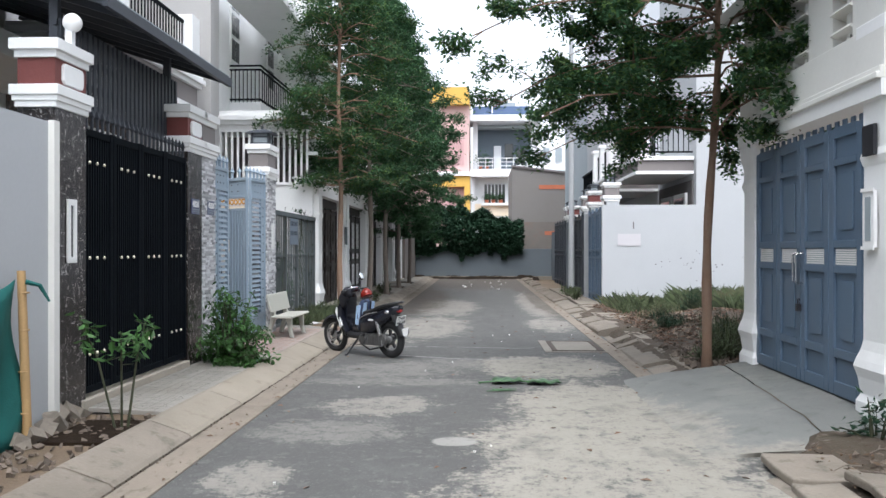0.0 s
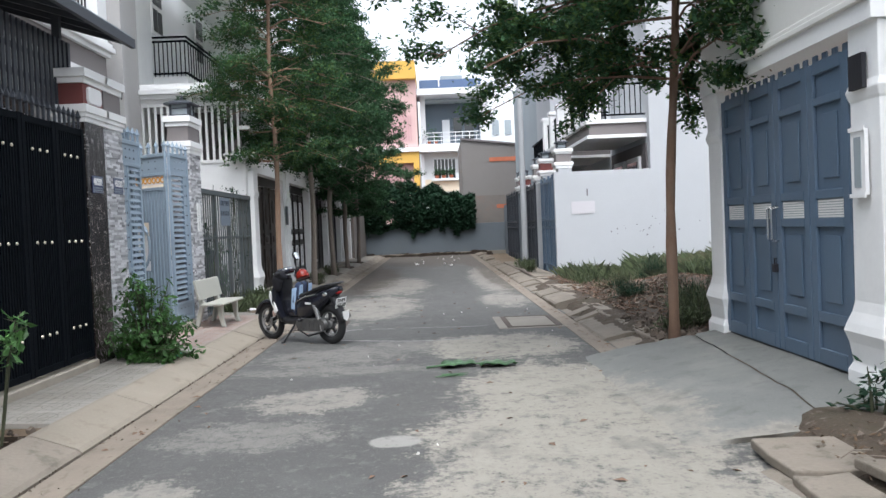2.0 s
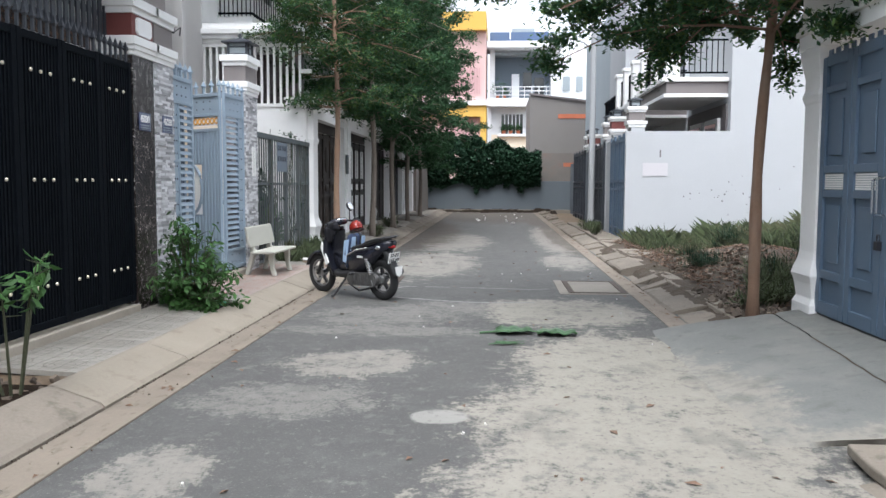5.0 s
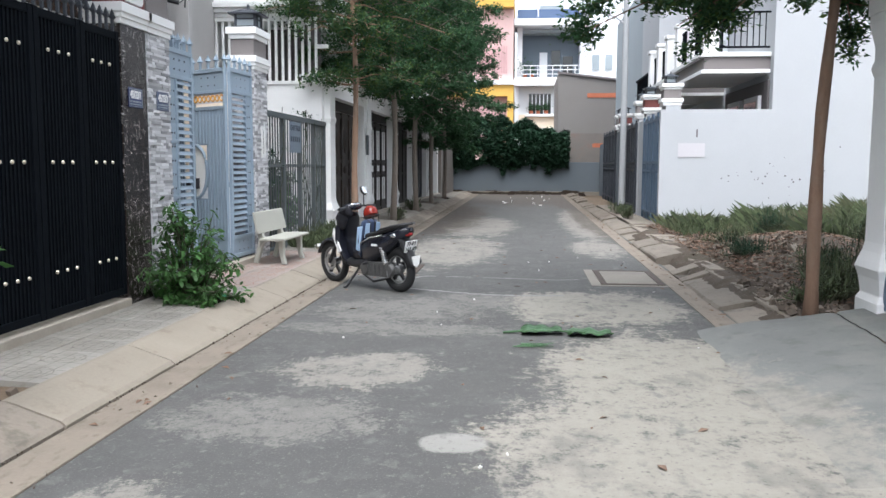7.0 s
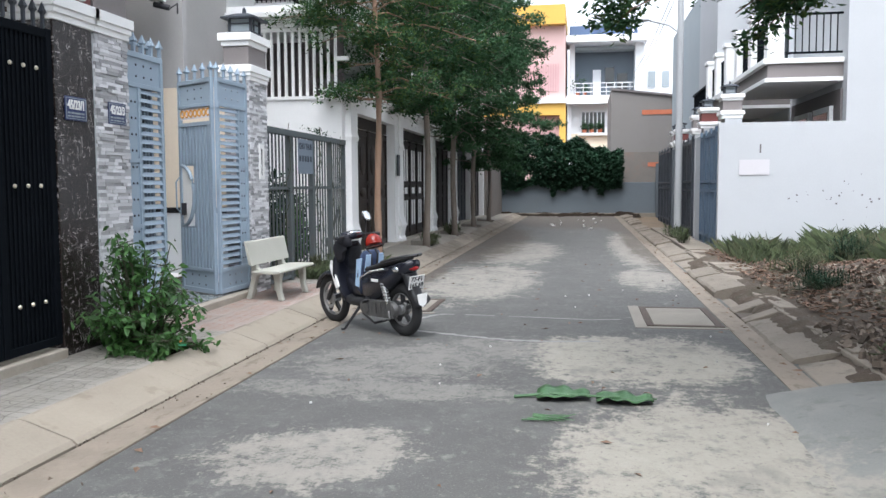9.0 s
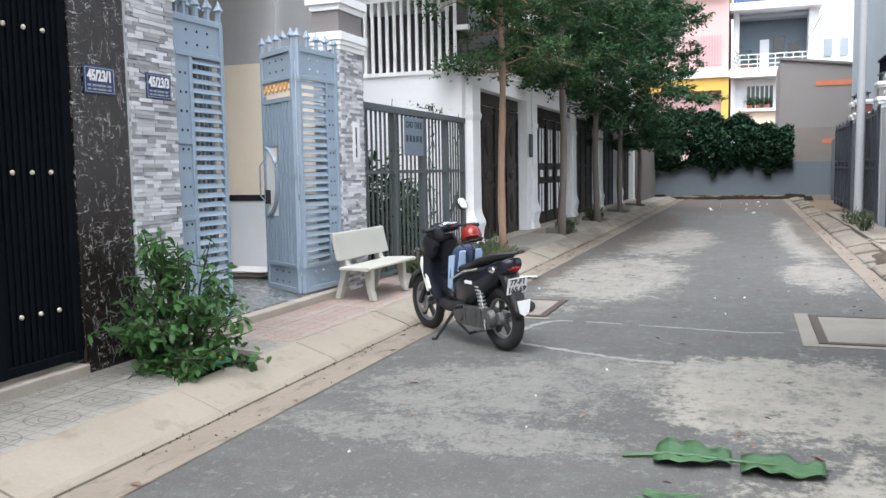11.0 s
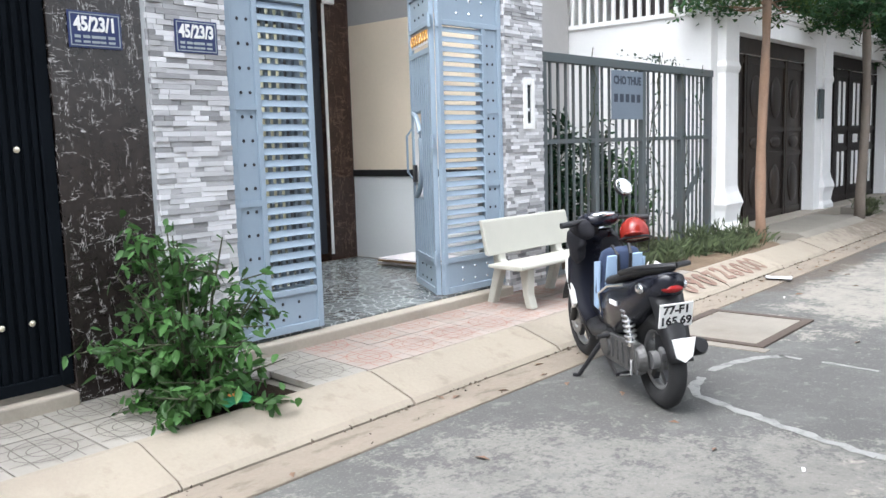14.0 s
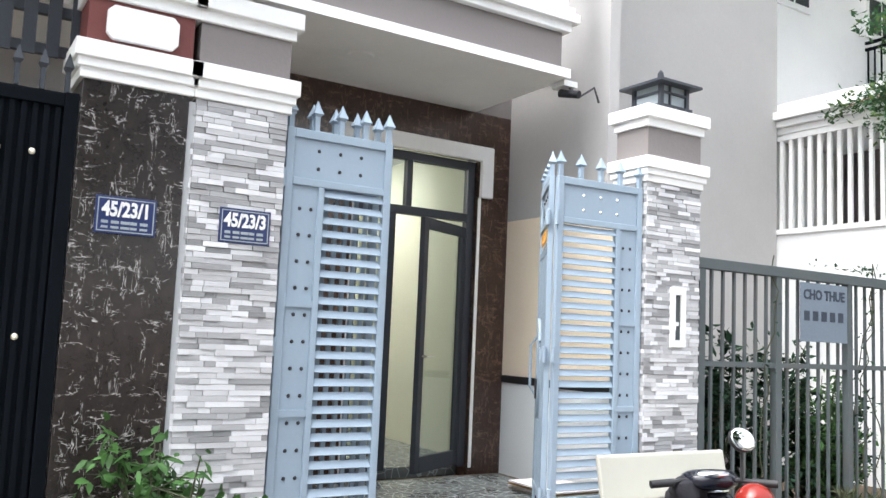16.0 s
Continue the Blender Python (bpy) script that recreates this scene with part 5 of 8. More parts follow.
part("brick_patch", Geo().box(3.6, 45.93, 2.3, 4.4, 45.955, 2.5), BRICKRED, shed)

fw = thing("townhouse", "white townhouse with roof terrace seen over the end wall", "building", (1.6, 62, 0))
K = 1.36


def fx(x):
    return 0.18 + (x - 0.18) * K


def fz(z):
    return 1.47 + (z - 1.47) * K


x0, x1 = fx(-0.25), fx(3.35)
part("wall", Geo().box(x0, 62, 0, x1, 70, fz(5.35)), FARWHITE, fw)
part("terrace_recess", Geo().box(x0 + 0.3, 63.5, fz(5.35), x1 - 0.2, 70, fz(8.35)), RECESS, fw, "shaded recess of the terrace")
part("pier", Geo().box(x0, 61.8, fz(5.35), x0 + 0.35, 70, fz(8.35)), FARWHITE, fw)
part("pier", Geo().box(x1 - 0.6, 61.8, fz(5.35), x1, 70, fz(9)), FARWHITE, fw)
part("slab", Geo().box(x0 - 0.2, 60.8, fz(5.35), x1 + 0.1, 62.2, fz(5.75)), FARWHITE, fw)
part("slab", Geo().box(x0 - 0.2, 60.8, fz(8.3), x1 + 0.1, 64, fz(8.62)), FARWHITE, fw)
part("roof", Geo().prism([(61.2, fz(8.62)), (66, fz(8.62)), (66, fz(9.5)), (61.6, fz(9.15))], "x", x0, x1 - 0.5), ROOFBLUE, fw, "blue sheet roof of the top terrace")
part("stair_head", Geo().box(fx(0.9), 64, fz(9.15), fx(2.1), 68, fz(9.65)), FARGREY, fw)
for k in (0, 0.14, 0.28):
    part("terrace_rail", Geo().box(x0 + 0.3, 60.9, fz(5.9) + k * 2, x1 - 0.3, 60.94, fz(5.9) + k * 2 + 0.05), FARWHITE, fw)
for i in range(9):
    part("terrace_post", Geo().box(x0 + 0.4 + i * 0.5, 60.9, fz(5.75), x0 + 0.44 + i * 0.5, 60.94, fz(6.3)), FARWHITE, fw)
part("door", Geo().box(fx(2.1), 63.4, fz(5.8), fx(2.6), 63.5, fz(7.0)), DARKGLASS, fw)
part("shutter", Geo().box(fx(0.9), 63.4, fz(5.8), fx(1.3), 63.5, fz(7.2)), FARWHITE, fw)
w = part("window", Geo().box(fx(0.35), 61.9, fz(3.95), fx(1.5), 62.0, fz(5.0)), DARKGLASS, fw, "dark window with plants")
for i in range(7):
    q = fx(0.35) + i * (fx(1.5) - fx(0.35)) / 6
    part("bar", Geo().box(q - 0.03, 61.82, fz(3.95), q + 0.03, 61.88, fz(5.0)), FARWHITE, w)
part("window", Geo().box(fx(1.75), 61.9, fz(3.95), fx(2.2), 62.0, fz(5.0)), DARKGLASS, fw)
part("sill_band", Geo().box(x0, 61.8, fz(3.3), x1, 62, fz(3.95)), BEIGE, fw)
part("column", Geo().box(x0 - 0.1, 61.4, 0, x0 + 0.15, 61.7, fz(5.35)), FARWHITE, fw)
wb = part("wall", Geo().box(fx(3.35), 66, 0, fx(5.8), 74, fz(9.1)), FARWHITE, fw)
for z in (4.0, 5.9):
    part("ledge", Geo().box(fx(3.6), 65.9, fz(z), fx(5.2), 66, fz(z) + 0.15), FARGREY, fw)

for k in range(3):
    part("terrace_beam", Geo().box(x0 + 0.3, 62.2 + k * 0.45, fz(8.05), x1 - 0.6, 62.35 + k * 0.45, fz(8.2)), FARGREY, fw)
part("terrace_window", Geo().box(fx(1.5), 63.4, fz(6.4), fx(1.95), 63.5, fz(7.3)), DARKGLASS, fw)
for q in (0.75, 2.75):
    part("roof_post", Geo().box(fx(q), 61.3, fz(8.62), fx(q) + 0.08, 61.38, fz(9.3)), FARWHITE, fw)
# dark panel in place of the doorway's unlit inside
part("loggia", Geo().box(fx(2.35), 61.88, fz(3.95), fx(2.85), 62.0, fz(5.0)), DARKGLASS, fw, "dark open doorway of the loggia")
for k in range(4):
    part("grille", Geo().box(fx(1.55) + k * 0.2, 61.7, fz(3.95), fx(1.55) + k * 0.2 + 0.05, 61.75, fz(4.9)), FARWHITE, fw)
part("ledge", Geo().box(fx(0.2), 61.4, fz(3.85), fx(2.9), 61.9, fz(3.98)), FARWHITE, fw, bevel=0.02)
for x, y, z, r in ((fx(0.5), 61.6, fz(3.98), 0.24), (fx(0.85), 61.6, fz(3.98), 0.2), (fx(1.25), 61.6, fz(3.98), 0.26), (fx(0.15), 61.3, fz(5.75), 0.55), (fx(0.5), 61.2, fz(5.75), 0.3)):
    pot = thing("potted_plant", "leafy potted plant on the far townhouse terrace", "plant", (x, y, z), "terrace plants")
    part("pot", Geo().tube([(x, y, z), (x, y, z + 0.22)], [0.11, 0.15], 10), BRICKRED, pot)
    prng = np.random.default_rng(int(x * 100) % 97 + 5)
    tagged(part("foliage", leaves(np.array([x, y, z + 0.25 + r]) + prng.normal(0, r * 0.5, (160, 3)), 0.16, prng, 0.6, 0.5), LEAF, pot, recalc=False), kind="stuff")
for k in range(3):
    w = part("window", Geo().box(fx(3.75) + k * 0.95, 65.9, fz(6.5), fx(3.75) + k * 0.95 + 0.5, 66.0, fz(7.3)), FARGREY, fw)

fy = thing("townhouse", "yellow and pink townhouse over the creeper", "building", (-2.5, 60, 0))
x0, x1 = fx(-2.9), fx(-0.42)
part("wall", Geo().box(x0 - 3, 60, 0, x1, 68, fz(9.0)), PINK, fy)
part("pier", Geo().box(x1 - 0.35, 59.4, 0, x1 + 0.05, 60, fz(5.3)), YELLOW, fy, "yellow painted pier")
part("beam", Geo().box(x0 - 3, 59.4, fz(4.75), x1 - 0.35, 60, fz(5.3)), YELLOW, fy, "yellow painted beam")
part("parapet", Geo().box(x0 - 3, 59.4, fz(9.0), x1, 68, fz(9.9)), YELLOW, fy, "yellow roof parapet")
part("balcony_slab", Geo().box(x0 - 3, 59.2, fz(5.3), x1 + 0.1, 60, fz(5.5)), FARWHITE, fy)
for i in range(14):
    part("shutter_slat", Geo().box(x1 - 0.5 - i * 0.16, 59.9, fz(3.3), x1 - 0.4 - i * 0.16, 60.0, fz(4.7)), CURTAIN, fy)
    part("shutter_slat", Geo().box(x1 - 0.5 - i * 0.16, 59.9, fz(5.9), x1 - 0.4 - i * 0.16, 60.0, fz(7.2)), CURTAIN, fy)
for i in range(12):
    part("baluster", Geo().box(x1 - 0.45 - i * 0.2, 59.3, fz(2.9), x1 - 0.38 - i * 0.2, 59.36, fz(3.6)), FARWHITE, fy)
part("handrail", Geo().box(x0 - 2, 59.25, fz(3.6), x1 - 0.35, 59.4, fz(3.7)), FARWHITE, fy)
for a, b, h in ((-22, -9, 9), (8, 22, 10)):
    tb = thing("townhouse", "plain pale townhouse far behind the lane", "building", ((a + b) / 2, 60, 0))
    part("wall", Geo().box(a, 58, 0, b, 70, h), FARWHITE, tb)
# street behind the walker
whole("wall_back", Geo().box(-14, -9, -0.1, 14, -8.6, 7), CREAM, "plain house fronts closing the lane behind", "wall", "structure")

# lamp pole
pole = thing("utility_pole", "slim grey concrete utility pole with lantern", "pole", (3.0, 27.3, 0))
part("shaft", Geo().tube([(3.0, 27.3, 0), (3.0, 27.3, 9)], [0.1, 0.07], 14), CONCRETE_POLE, pole, smooth=40)
part("lamp_arm", Geo().tube([(3.0, 27.3, 5.35), (2.7, 27.27, 5.58), (2.2, 27.22, 5.7)], 0.025, 8), CONCRETE_POLE, pole, smooth=40)
part("lamp_head", Geo().ball((1.95, 27.2, 5.72), (0.3, 0.1, 0.05), 14, 8), CONCRETE_POLE, pole, "flat grey street lamp head", smooth=True)
for z in (6.6, 6.9):
    part("cable", Geo().tube([(3.0, 27.3, z), (2.95, 36, z - 0.35), (2.9, 45, z - 0.2)], 0.012, 6), DARKHOLE, pole)


# ---- blue folding gate ----
def gate_leaf(name, label, hinge, turn, width, kind, parent, flip=1):
    """One leaf of the blue gate. It runs along +y from its hinge before it is turned; the street side is +x."""
    z0, z1 = 0.26, 2.63
    m = Matrix.Translation(hinge) @ Matrix.Rotation(radians(turn), 4, "Z") @ Matrix.Diagonal((flip, 1, 1, 1))

    def put(n, g, mt, par, lab="", bevel=0.0, smooth=False):
        g.v = [tuple(m @ Vector(p)) for p in g.v]
        return part(n, g, mt, par, lab, bevel, smooth)

    w, s = width, 0.045
    leaf = put(name, Geo().box(-0.02, 0, z0, 0.02, s, z1).box(-0.02, w - s, z0, 0.02, w, z1), GATE_BLUE, parent, label, bevel=0.004)
    for z, h in ((z0 + 0.025, 0.025), (0.52, 0.02), (2.34, 0.02), (z1 - 0.025, 0.025)):
        put("rail", Geo().box(-0.02, s, z - h, 0.02, w - s, z + h), GATE_BLUE, leaf, bevel=0.004)
    put("panel", Geo().box(-0.005, s, z0 + 0.05, 0.005, w - s, 0.5), GATE_BLUE, leaf)
    put("panel", Geo().box(-0.005, s, 2.36, 0.005, w - s, z1 - 0.05), GATE_BLUE, leaf)
    for zc in (0.4, 2.47):
        for k in range(6):
            y = w * (0.3 + 0.2 * (k % 3))
            put("bolt", Geo().ball((0.008, y, zc + (0.05 if k > 2 else -0.05)), (0.006, 0.011, 0.011), 8, 4), DARKHOLE if kind != "slat_b" else CHROME, leaf)
    if kind in ("slat", "slat_b"):
        ya, yb = (s, s + 0.17) if kind == "slat" else (w - s - 0.17, w - s)
        sa, sb = (yb, w - s) if kind == "slat" else (s, ya)
        put("mullion", Geo().box(-0.02, (yb if kind == "slat" else ya) - 0.018, 0.54, 0.02, (yb if kind == "slat" else ya) + 0.018, 2.32), GATE_BLUE, leaf, bevel=0.004)
        put("panel", Geo().box(-0.005, ya, 0.54, 0.005, yb, 2.32), GATE_BLUE, leaf)
        for z in (1.1, 1.68):
            put("rail", Geo().box(-0.018, ya, z - 0.018, 0.018, yb, z + 0.018), GATE_BLUE, leaf)
        for k in range(12):
            z = 0.62 + k * 0.143
            for q in (-0.032, 0.032):
                put("bolt", Geo().ball((0.008, (ya + yb) / 2 + q, z), (0.006, 0.011, 0.011), 8, 4), DARKHOLE, leaf)
        n = 24
        for k in range(n):
            z = 0.56 + (k + 0.5) * 1.76 / n
            put("slat", Geo().prism([(-0.014, z + 0.024), (-0.008, z + 0.028), (0.018, z - 0.012), (0.012, z - 0.016)], "y", sa, sb), GATE_BLUE, leaf)
    elif kind == "bars":
        for k in range(8):
            y = s + (w - 2 * s) * (k + 0.5) / 8
            put("bar", Geo().box(-0.01, y - 0.012, 0.54, 0.01, y + 0.012, 2.32), GATE_BLUE, leaf)
    else:
        n = 9
        put("ornament_panel", Geo().box(-0.004, s, 2.2, 0.004, w - s, 2.32), CREAMPAPER, leaf, "pale ornament panel")
        for k in range(7):
            y = s + 0.04 + k * (w - 2 * s - 0.08) / 6
            g = Geo().ring((0, y, 2.26), 0.036, 0.013, "x", 16, 6)
            put("ornament_ring", g, GOLD, leaf, "gold scroll ring")
        put("rail", Geo().box(-0.018, s, 2.12, 0.018, w - s, 2.16), GATE_BLUE, leaf)
        put("panel", Geo().box(-0.004, s, 0.54, 0.0, w - s, 1.0), GATE_BLUE, leaf)
        put("panel", Geo().box(-0.004, s, 1.68, 0.0, w - s, 2.12), GATE_BLUE, leaf)
        put("panel", Geo().box(-0.004, s, 1.0, 0.0, w - 0.29, 1.68), GATE_BLUE, leaf)
        # half-round mirror plate at the free edge, with its arched rim
        arc = [(w - s, 1.0)] + [(w - s - 0.25 * math.sin(math.pi * k / 16), 1.34 - 0.34 * math.cos(math.pi * k / 16)) for k in range(1, 16)] + [(w - s, 1.68)]
        put("half_round", Geo().prism([(a, b) for a, b in arc], "x", -0.008, 0.004), WHITEPL, leaf, "white half-round plate in the leaf")
        put("rim", Geo().tube([(0.006, a, b) for a, b in arc], 0.022, 8), GATE_BLUE, leaf, smooth=40)
        put("lock", Geo().box(-0.02, w - 0.12, 1.12, 0.03, w - 0.05, 1.26), DARKHOLE, leaf, "dark lock case")
        put("handle", Geo().tube([(0.02, w - 0.02, 1.14), (0.06, w + 0.0, 1.2), (0.06, w + 0.0, 1.5), (0.02, w - 0.02, 1.56)], 0.01, 8), GATE_BLUE, leaf, smooth=40)
        for k in range(n):
            y = s + (w - 2 * s) * (k + 0.5) / n
            lo = 0.54
            if y > w - 0.3:
                put("rib", Geo().box(0, y - 0.016, lo, 0.014, y + 0.016, 0.98), GATE_BLUE, leaf)
                put("rib", Geo().box(0, y - 0.016, 1.7, 0.014, y + 0.016, 2.12), GATE_BLUE, leaf)
            else:
                put("rib", Geo().box(0, y - 0.016, lo, 0.014, y + 0.016, 2.12), GATE_BLUE, leaf)
    for k in range(5):
        y = s / 2 + (w - s) * k / 4
        g = Geo().box(-0.014, y - 0.014, z1, 0.014, y + 0.014, z1 + 0.08)
        g.loft([[(-r, y - r, z), (r, y - r, z), (r, y + r, z), (-r, y + r, z)] for r, z in ((0.014, z1 + 0.08), (0.028, z1 + 0.095), (0.014, z1 + 0.13), (0.002, z1 + 0.17))])
        put("spike", g, GATE_BLUE, leaf)
    for z in (0.55, 1.45, 2.35):
        put("hinge", Geo().tube([(0.022, -0.012, z - 0.05), (0.022, -0.012, z + 0.05)], 0.016, 8), GATE_BLUE, leaf, smooth=40)
    return leaf


bg = thing("folding_gate", "pale blue steel folding gate standing half open", "gate", (-3.4, 12.4, 0.25))
gate_leaf("leaf", "", (-3.4, 11.07, 0), -1, 0.64, "slat", bg)
gate_leaf("leaf", "", (-3.47, 11.09, 0), 2, 0.6, "bars", bg)
gate_leaf("leaf", "", (-3.43, 12.985, 0), -3, 0.73, "slat_b", bg)
gate_leaf("leaf", "", (-3.46, 12.965, 0), 55.5, 0.72, "rib", bg, -1)

# ---- steel fence of the planted lot ----
fence = thing("steel_fence", "grey-green barred steel fence with a hand-painted sign", "fence", (-3.42, 16.1, 0.15))
posts = [14.36, 15.25, 16.2, 17.1, 17.86]
for y in posts:
    part("post", Geo().box(-3.45, y - 0.035, 0.1, -3.39, y + 0.035, 2.16), STEEL_GREY, fence, bevel=0.004)
part("top_rail", Geo().box(-3.46, 14.3, 2.12, -3.38, 17.9, 2.2), STEEL_GREY, fence, bevel=0.005)
for z in (0.22, 1.42):
    part("rail", Geo().box(-3.44, 14.36, z - 0.02, -3.4, 17.86, z + 0.02), STEEL_GREY, fence)
for a, b in zip(posts, posts[1:]):
    n = 7
    for k in range(1, n):
        y = a + (b - a) * k / n
        part("bar", Geo().box(-3.43, y - 0.011, 0.22, -3.41, y + 0.011, 2.12), STEEL_GREY, fence)
sign = part("sign_plate", Geo().box(-3.385, 15.5, 1.62, -3.38, 16.14, 2.1), SIGNGREY, fence, "blue-grey sheet sign with blue brushed letters")
text_mesh("CHO THUE", 0.11, Matrix.Translation((-3.379, 15.82, 2.0)) @ STREET_L, BLUEINK, sign)
for k in range(5):
    part("stroke", Geo().box(-3.38, 15.55 + k * 0.115, 1.79, -3.377, 15.62 + k * 0.115, 1.87), BLUEINK, sign)
part("brace", Geo().beam((-3.5, 17.1, 0.5), (-3.5, 17.84, 1.05), 0.04, 0.04), STEEL_GREY, fence)


# ---- house number plates and letter slots ----
def number_plate(words, y0, z0, y1, z1):
    p = thing("number_plate", "navy enamel house number plate reading " + words, "sign", (FACE_L + 0.02, (y0 + y1) / 2, z0))
    x = FACE_L + 0.006
    part("plate", Geo().box(x, y0, z0, x + 0.006, y1, z1), PLATEBLUE, p, bevel=0.002)
    e = 0.005
    part("border", Geo().box(x + 0.006, y0 + 2 * e, z0 + 2 * e, x + 0.008, y1 - 2 * e, z0 + 3 * e).box(x + 0.006, y0 + 2 * e, z1 - 3 * e, x + 0.008, y1 - 2 * e, z1 - 2 * e)
         .box(x + 0.006, y0 + 2 * e, z0 + 3 * e, x + 0.008, y0 + 3 * e, z1 - 3 * e).box(x + 0.006, y1 - 3 * e, z0 + 3 * e, x + 0.008, y1 - 2 * e, z1 - 3 * e), FARGREY, p)
    t = text_mesh(words, 0.088, Matrix.Translation((x + 0.008, (y0 + y1) / 2, z0 + (z1 - z0) * 0.64)) @ STREET_L @ Matrix.Diagonal((0.82, 1.1, 1, 1)), WHITEPL, p, "number")
    for k, h in ((0.27, 0.02), (0.14, 0.016)):
        z = z0 + (z1 - z0) * k
        n = 5
        for i in range(n):
            a = y0 + 0.03 + i * (y1 - y0 - 0.06) / n
            part("small_print", Geo().box(x + 0.006, a, z, x + 0.008, a + (y1 - y0 - 0.06) / n * (0.7 + 0.25 * ((i * 7) % 3) / 2), z + h * 0.7), FARGREY, p)


number_plate("45/23/1", 10.13, 1.955, 10.41, 2.135)
number_plate("45/23/3", 10.72, 1.965, 10.99, 2.145)


def letter_slot(y, z0, z1):
    p = thing("letter_slot", "white framed upright letter slot in a gate pillar", "mailbox", (FACE_L, y, z0))
    x = FACE_L + 0.004
    part("frame", Geo().box(x, y - 0.075, z0, x + 0.02, y - 0.03, z1).box(x, y + 0.03, z0, x + 0.02, y + 0.075, z1).box(x, y - 0.03, z0, x + 0.02, y + 0.03, z0 + 0.05).box(x, y - 0.03, z1 - 0.05, x + 0.02, y + 0.03, z1), WHITEPL, p, bevel=0.003)
    part("slot", Geo().box(x, y - 0.03, z0 + 0.05, x + 0.005, y + 0.03, z1 - 0.05), DARKGLASS, p, "dark slot")


letter_slot(14.04, 1.53, 1.95)
letter_slot(7.2, 1.42, 1.95)

# camera and cable on the balcony corner
ec = thing("cctv_camera", "small dark security camera with cable under the balcony", "camera", (-4.62, 14.05, 3.6))
part("mount", Geo().box(-4.72, 13.95, 3.7, -4.55, 14.1, 3.75), WHITEPL, ec)
part("body", Geo().tube([(-4.66, 14.0, 3.66), (-4.48, 14.06, 3.62)], 0.035, 10), DARKHOLE, ec, smooth=40)
part("cable", Geo().tube([(-4.6, 14.05, 3.7), (-4.5, 14.1, 3.62), (-4.45, 14.2, 3.7), (-4.5, 14.3, 3.6)], 0.01, 6), DARKHOLE, ec)


# ---- bench ----
def bench():
    b = thing("garden_bench", "pale terrazzo bench with a tilted backrest", "bench", (0, 0, 0))
    L = 1.12
    # x forward (street), y along the bench
    g = Geo()
    prof = [(0.0, 0.35), (0.34, 0.345), (0.385, 0.355), (0.39, 0.375), (0.375, 0.392), (0.2, 0.388), (0.0, 0.378)]
    g.prism(prof, "y", 0, L)
    part("seat", g, GRANITE, b, bevel=0.014)
    g = Geo().prism([(-0.035, 0.455), (0.012, 0.445), (-0.06, 0.74), (-0.075, 0.755), (-0.105, 0.75), (-0.1, 0.73)], "y", 0.0, L)
    part("backrest", g, GRANITE, b, bevel=0.014)
    for y in (0.13, L - 0.23):
        g = Geo().prism([(0.23, 0.347), (0.33, 0.347), (0.335, 0.12), (0.375, 0.0), (0.305, 0.0), (0.27, 0.12)], "y", y, y + 0.085)
        part("leg", g, GRANITE, b, bevel=0.014)
        g = Geo().prism([(-0.085, 0.58), (-0.03, 0.58), (0.02, 0.4), (0.11, 0.35), (0.02, 0.3), (-0.07, 0.0), (-0.14, 0.0), (-0.055, 0.33)], "y", y, y + 0.085)
        part("leg", g, GRANITE, b, bevel=0.014)
    b.matrix_basis = pose(-3.165, 13.2, 0.152, 0, 1.0, -1.5) @ Matrix.Diagonal((0.87, 1.02, 0.9, 1))
    return b


bench()


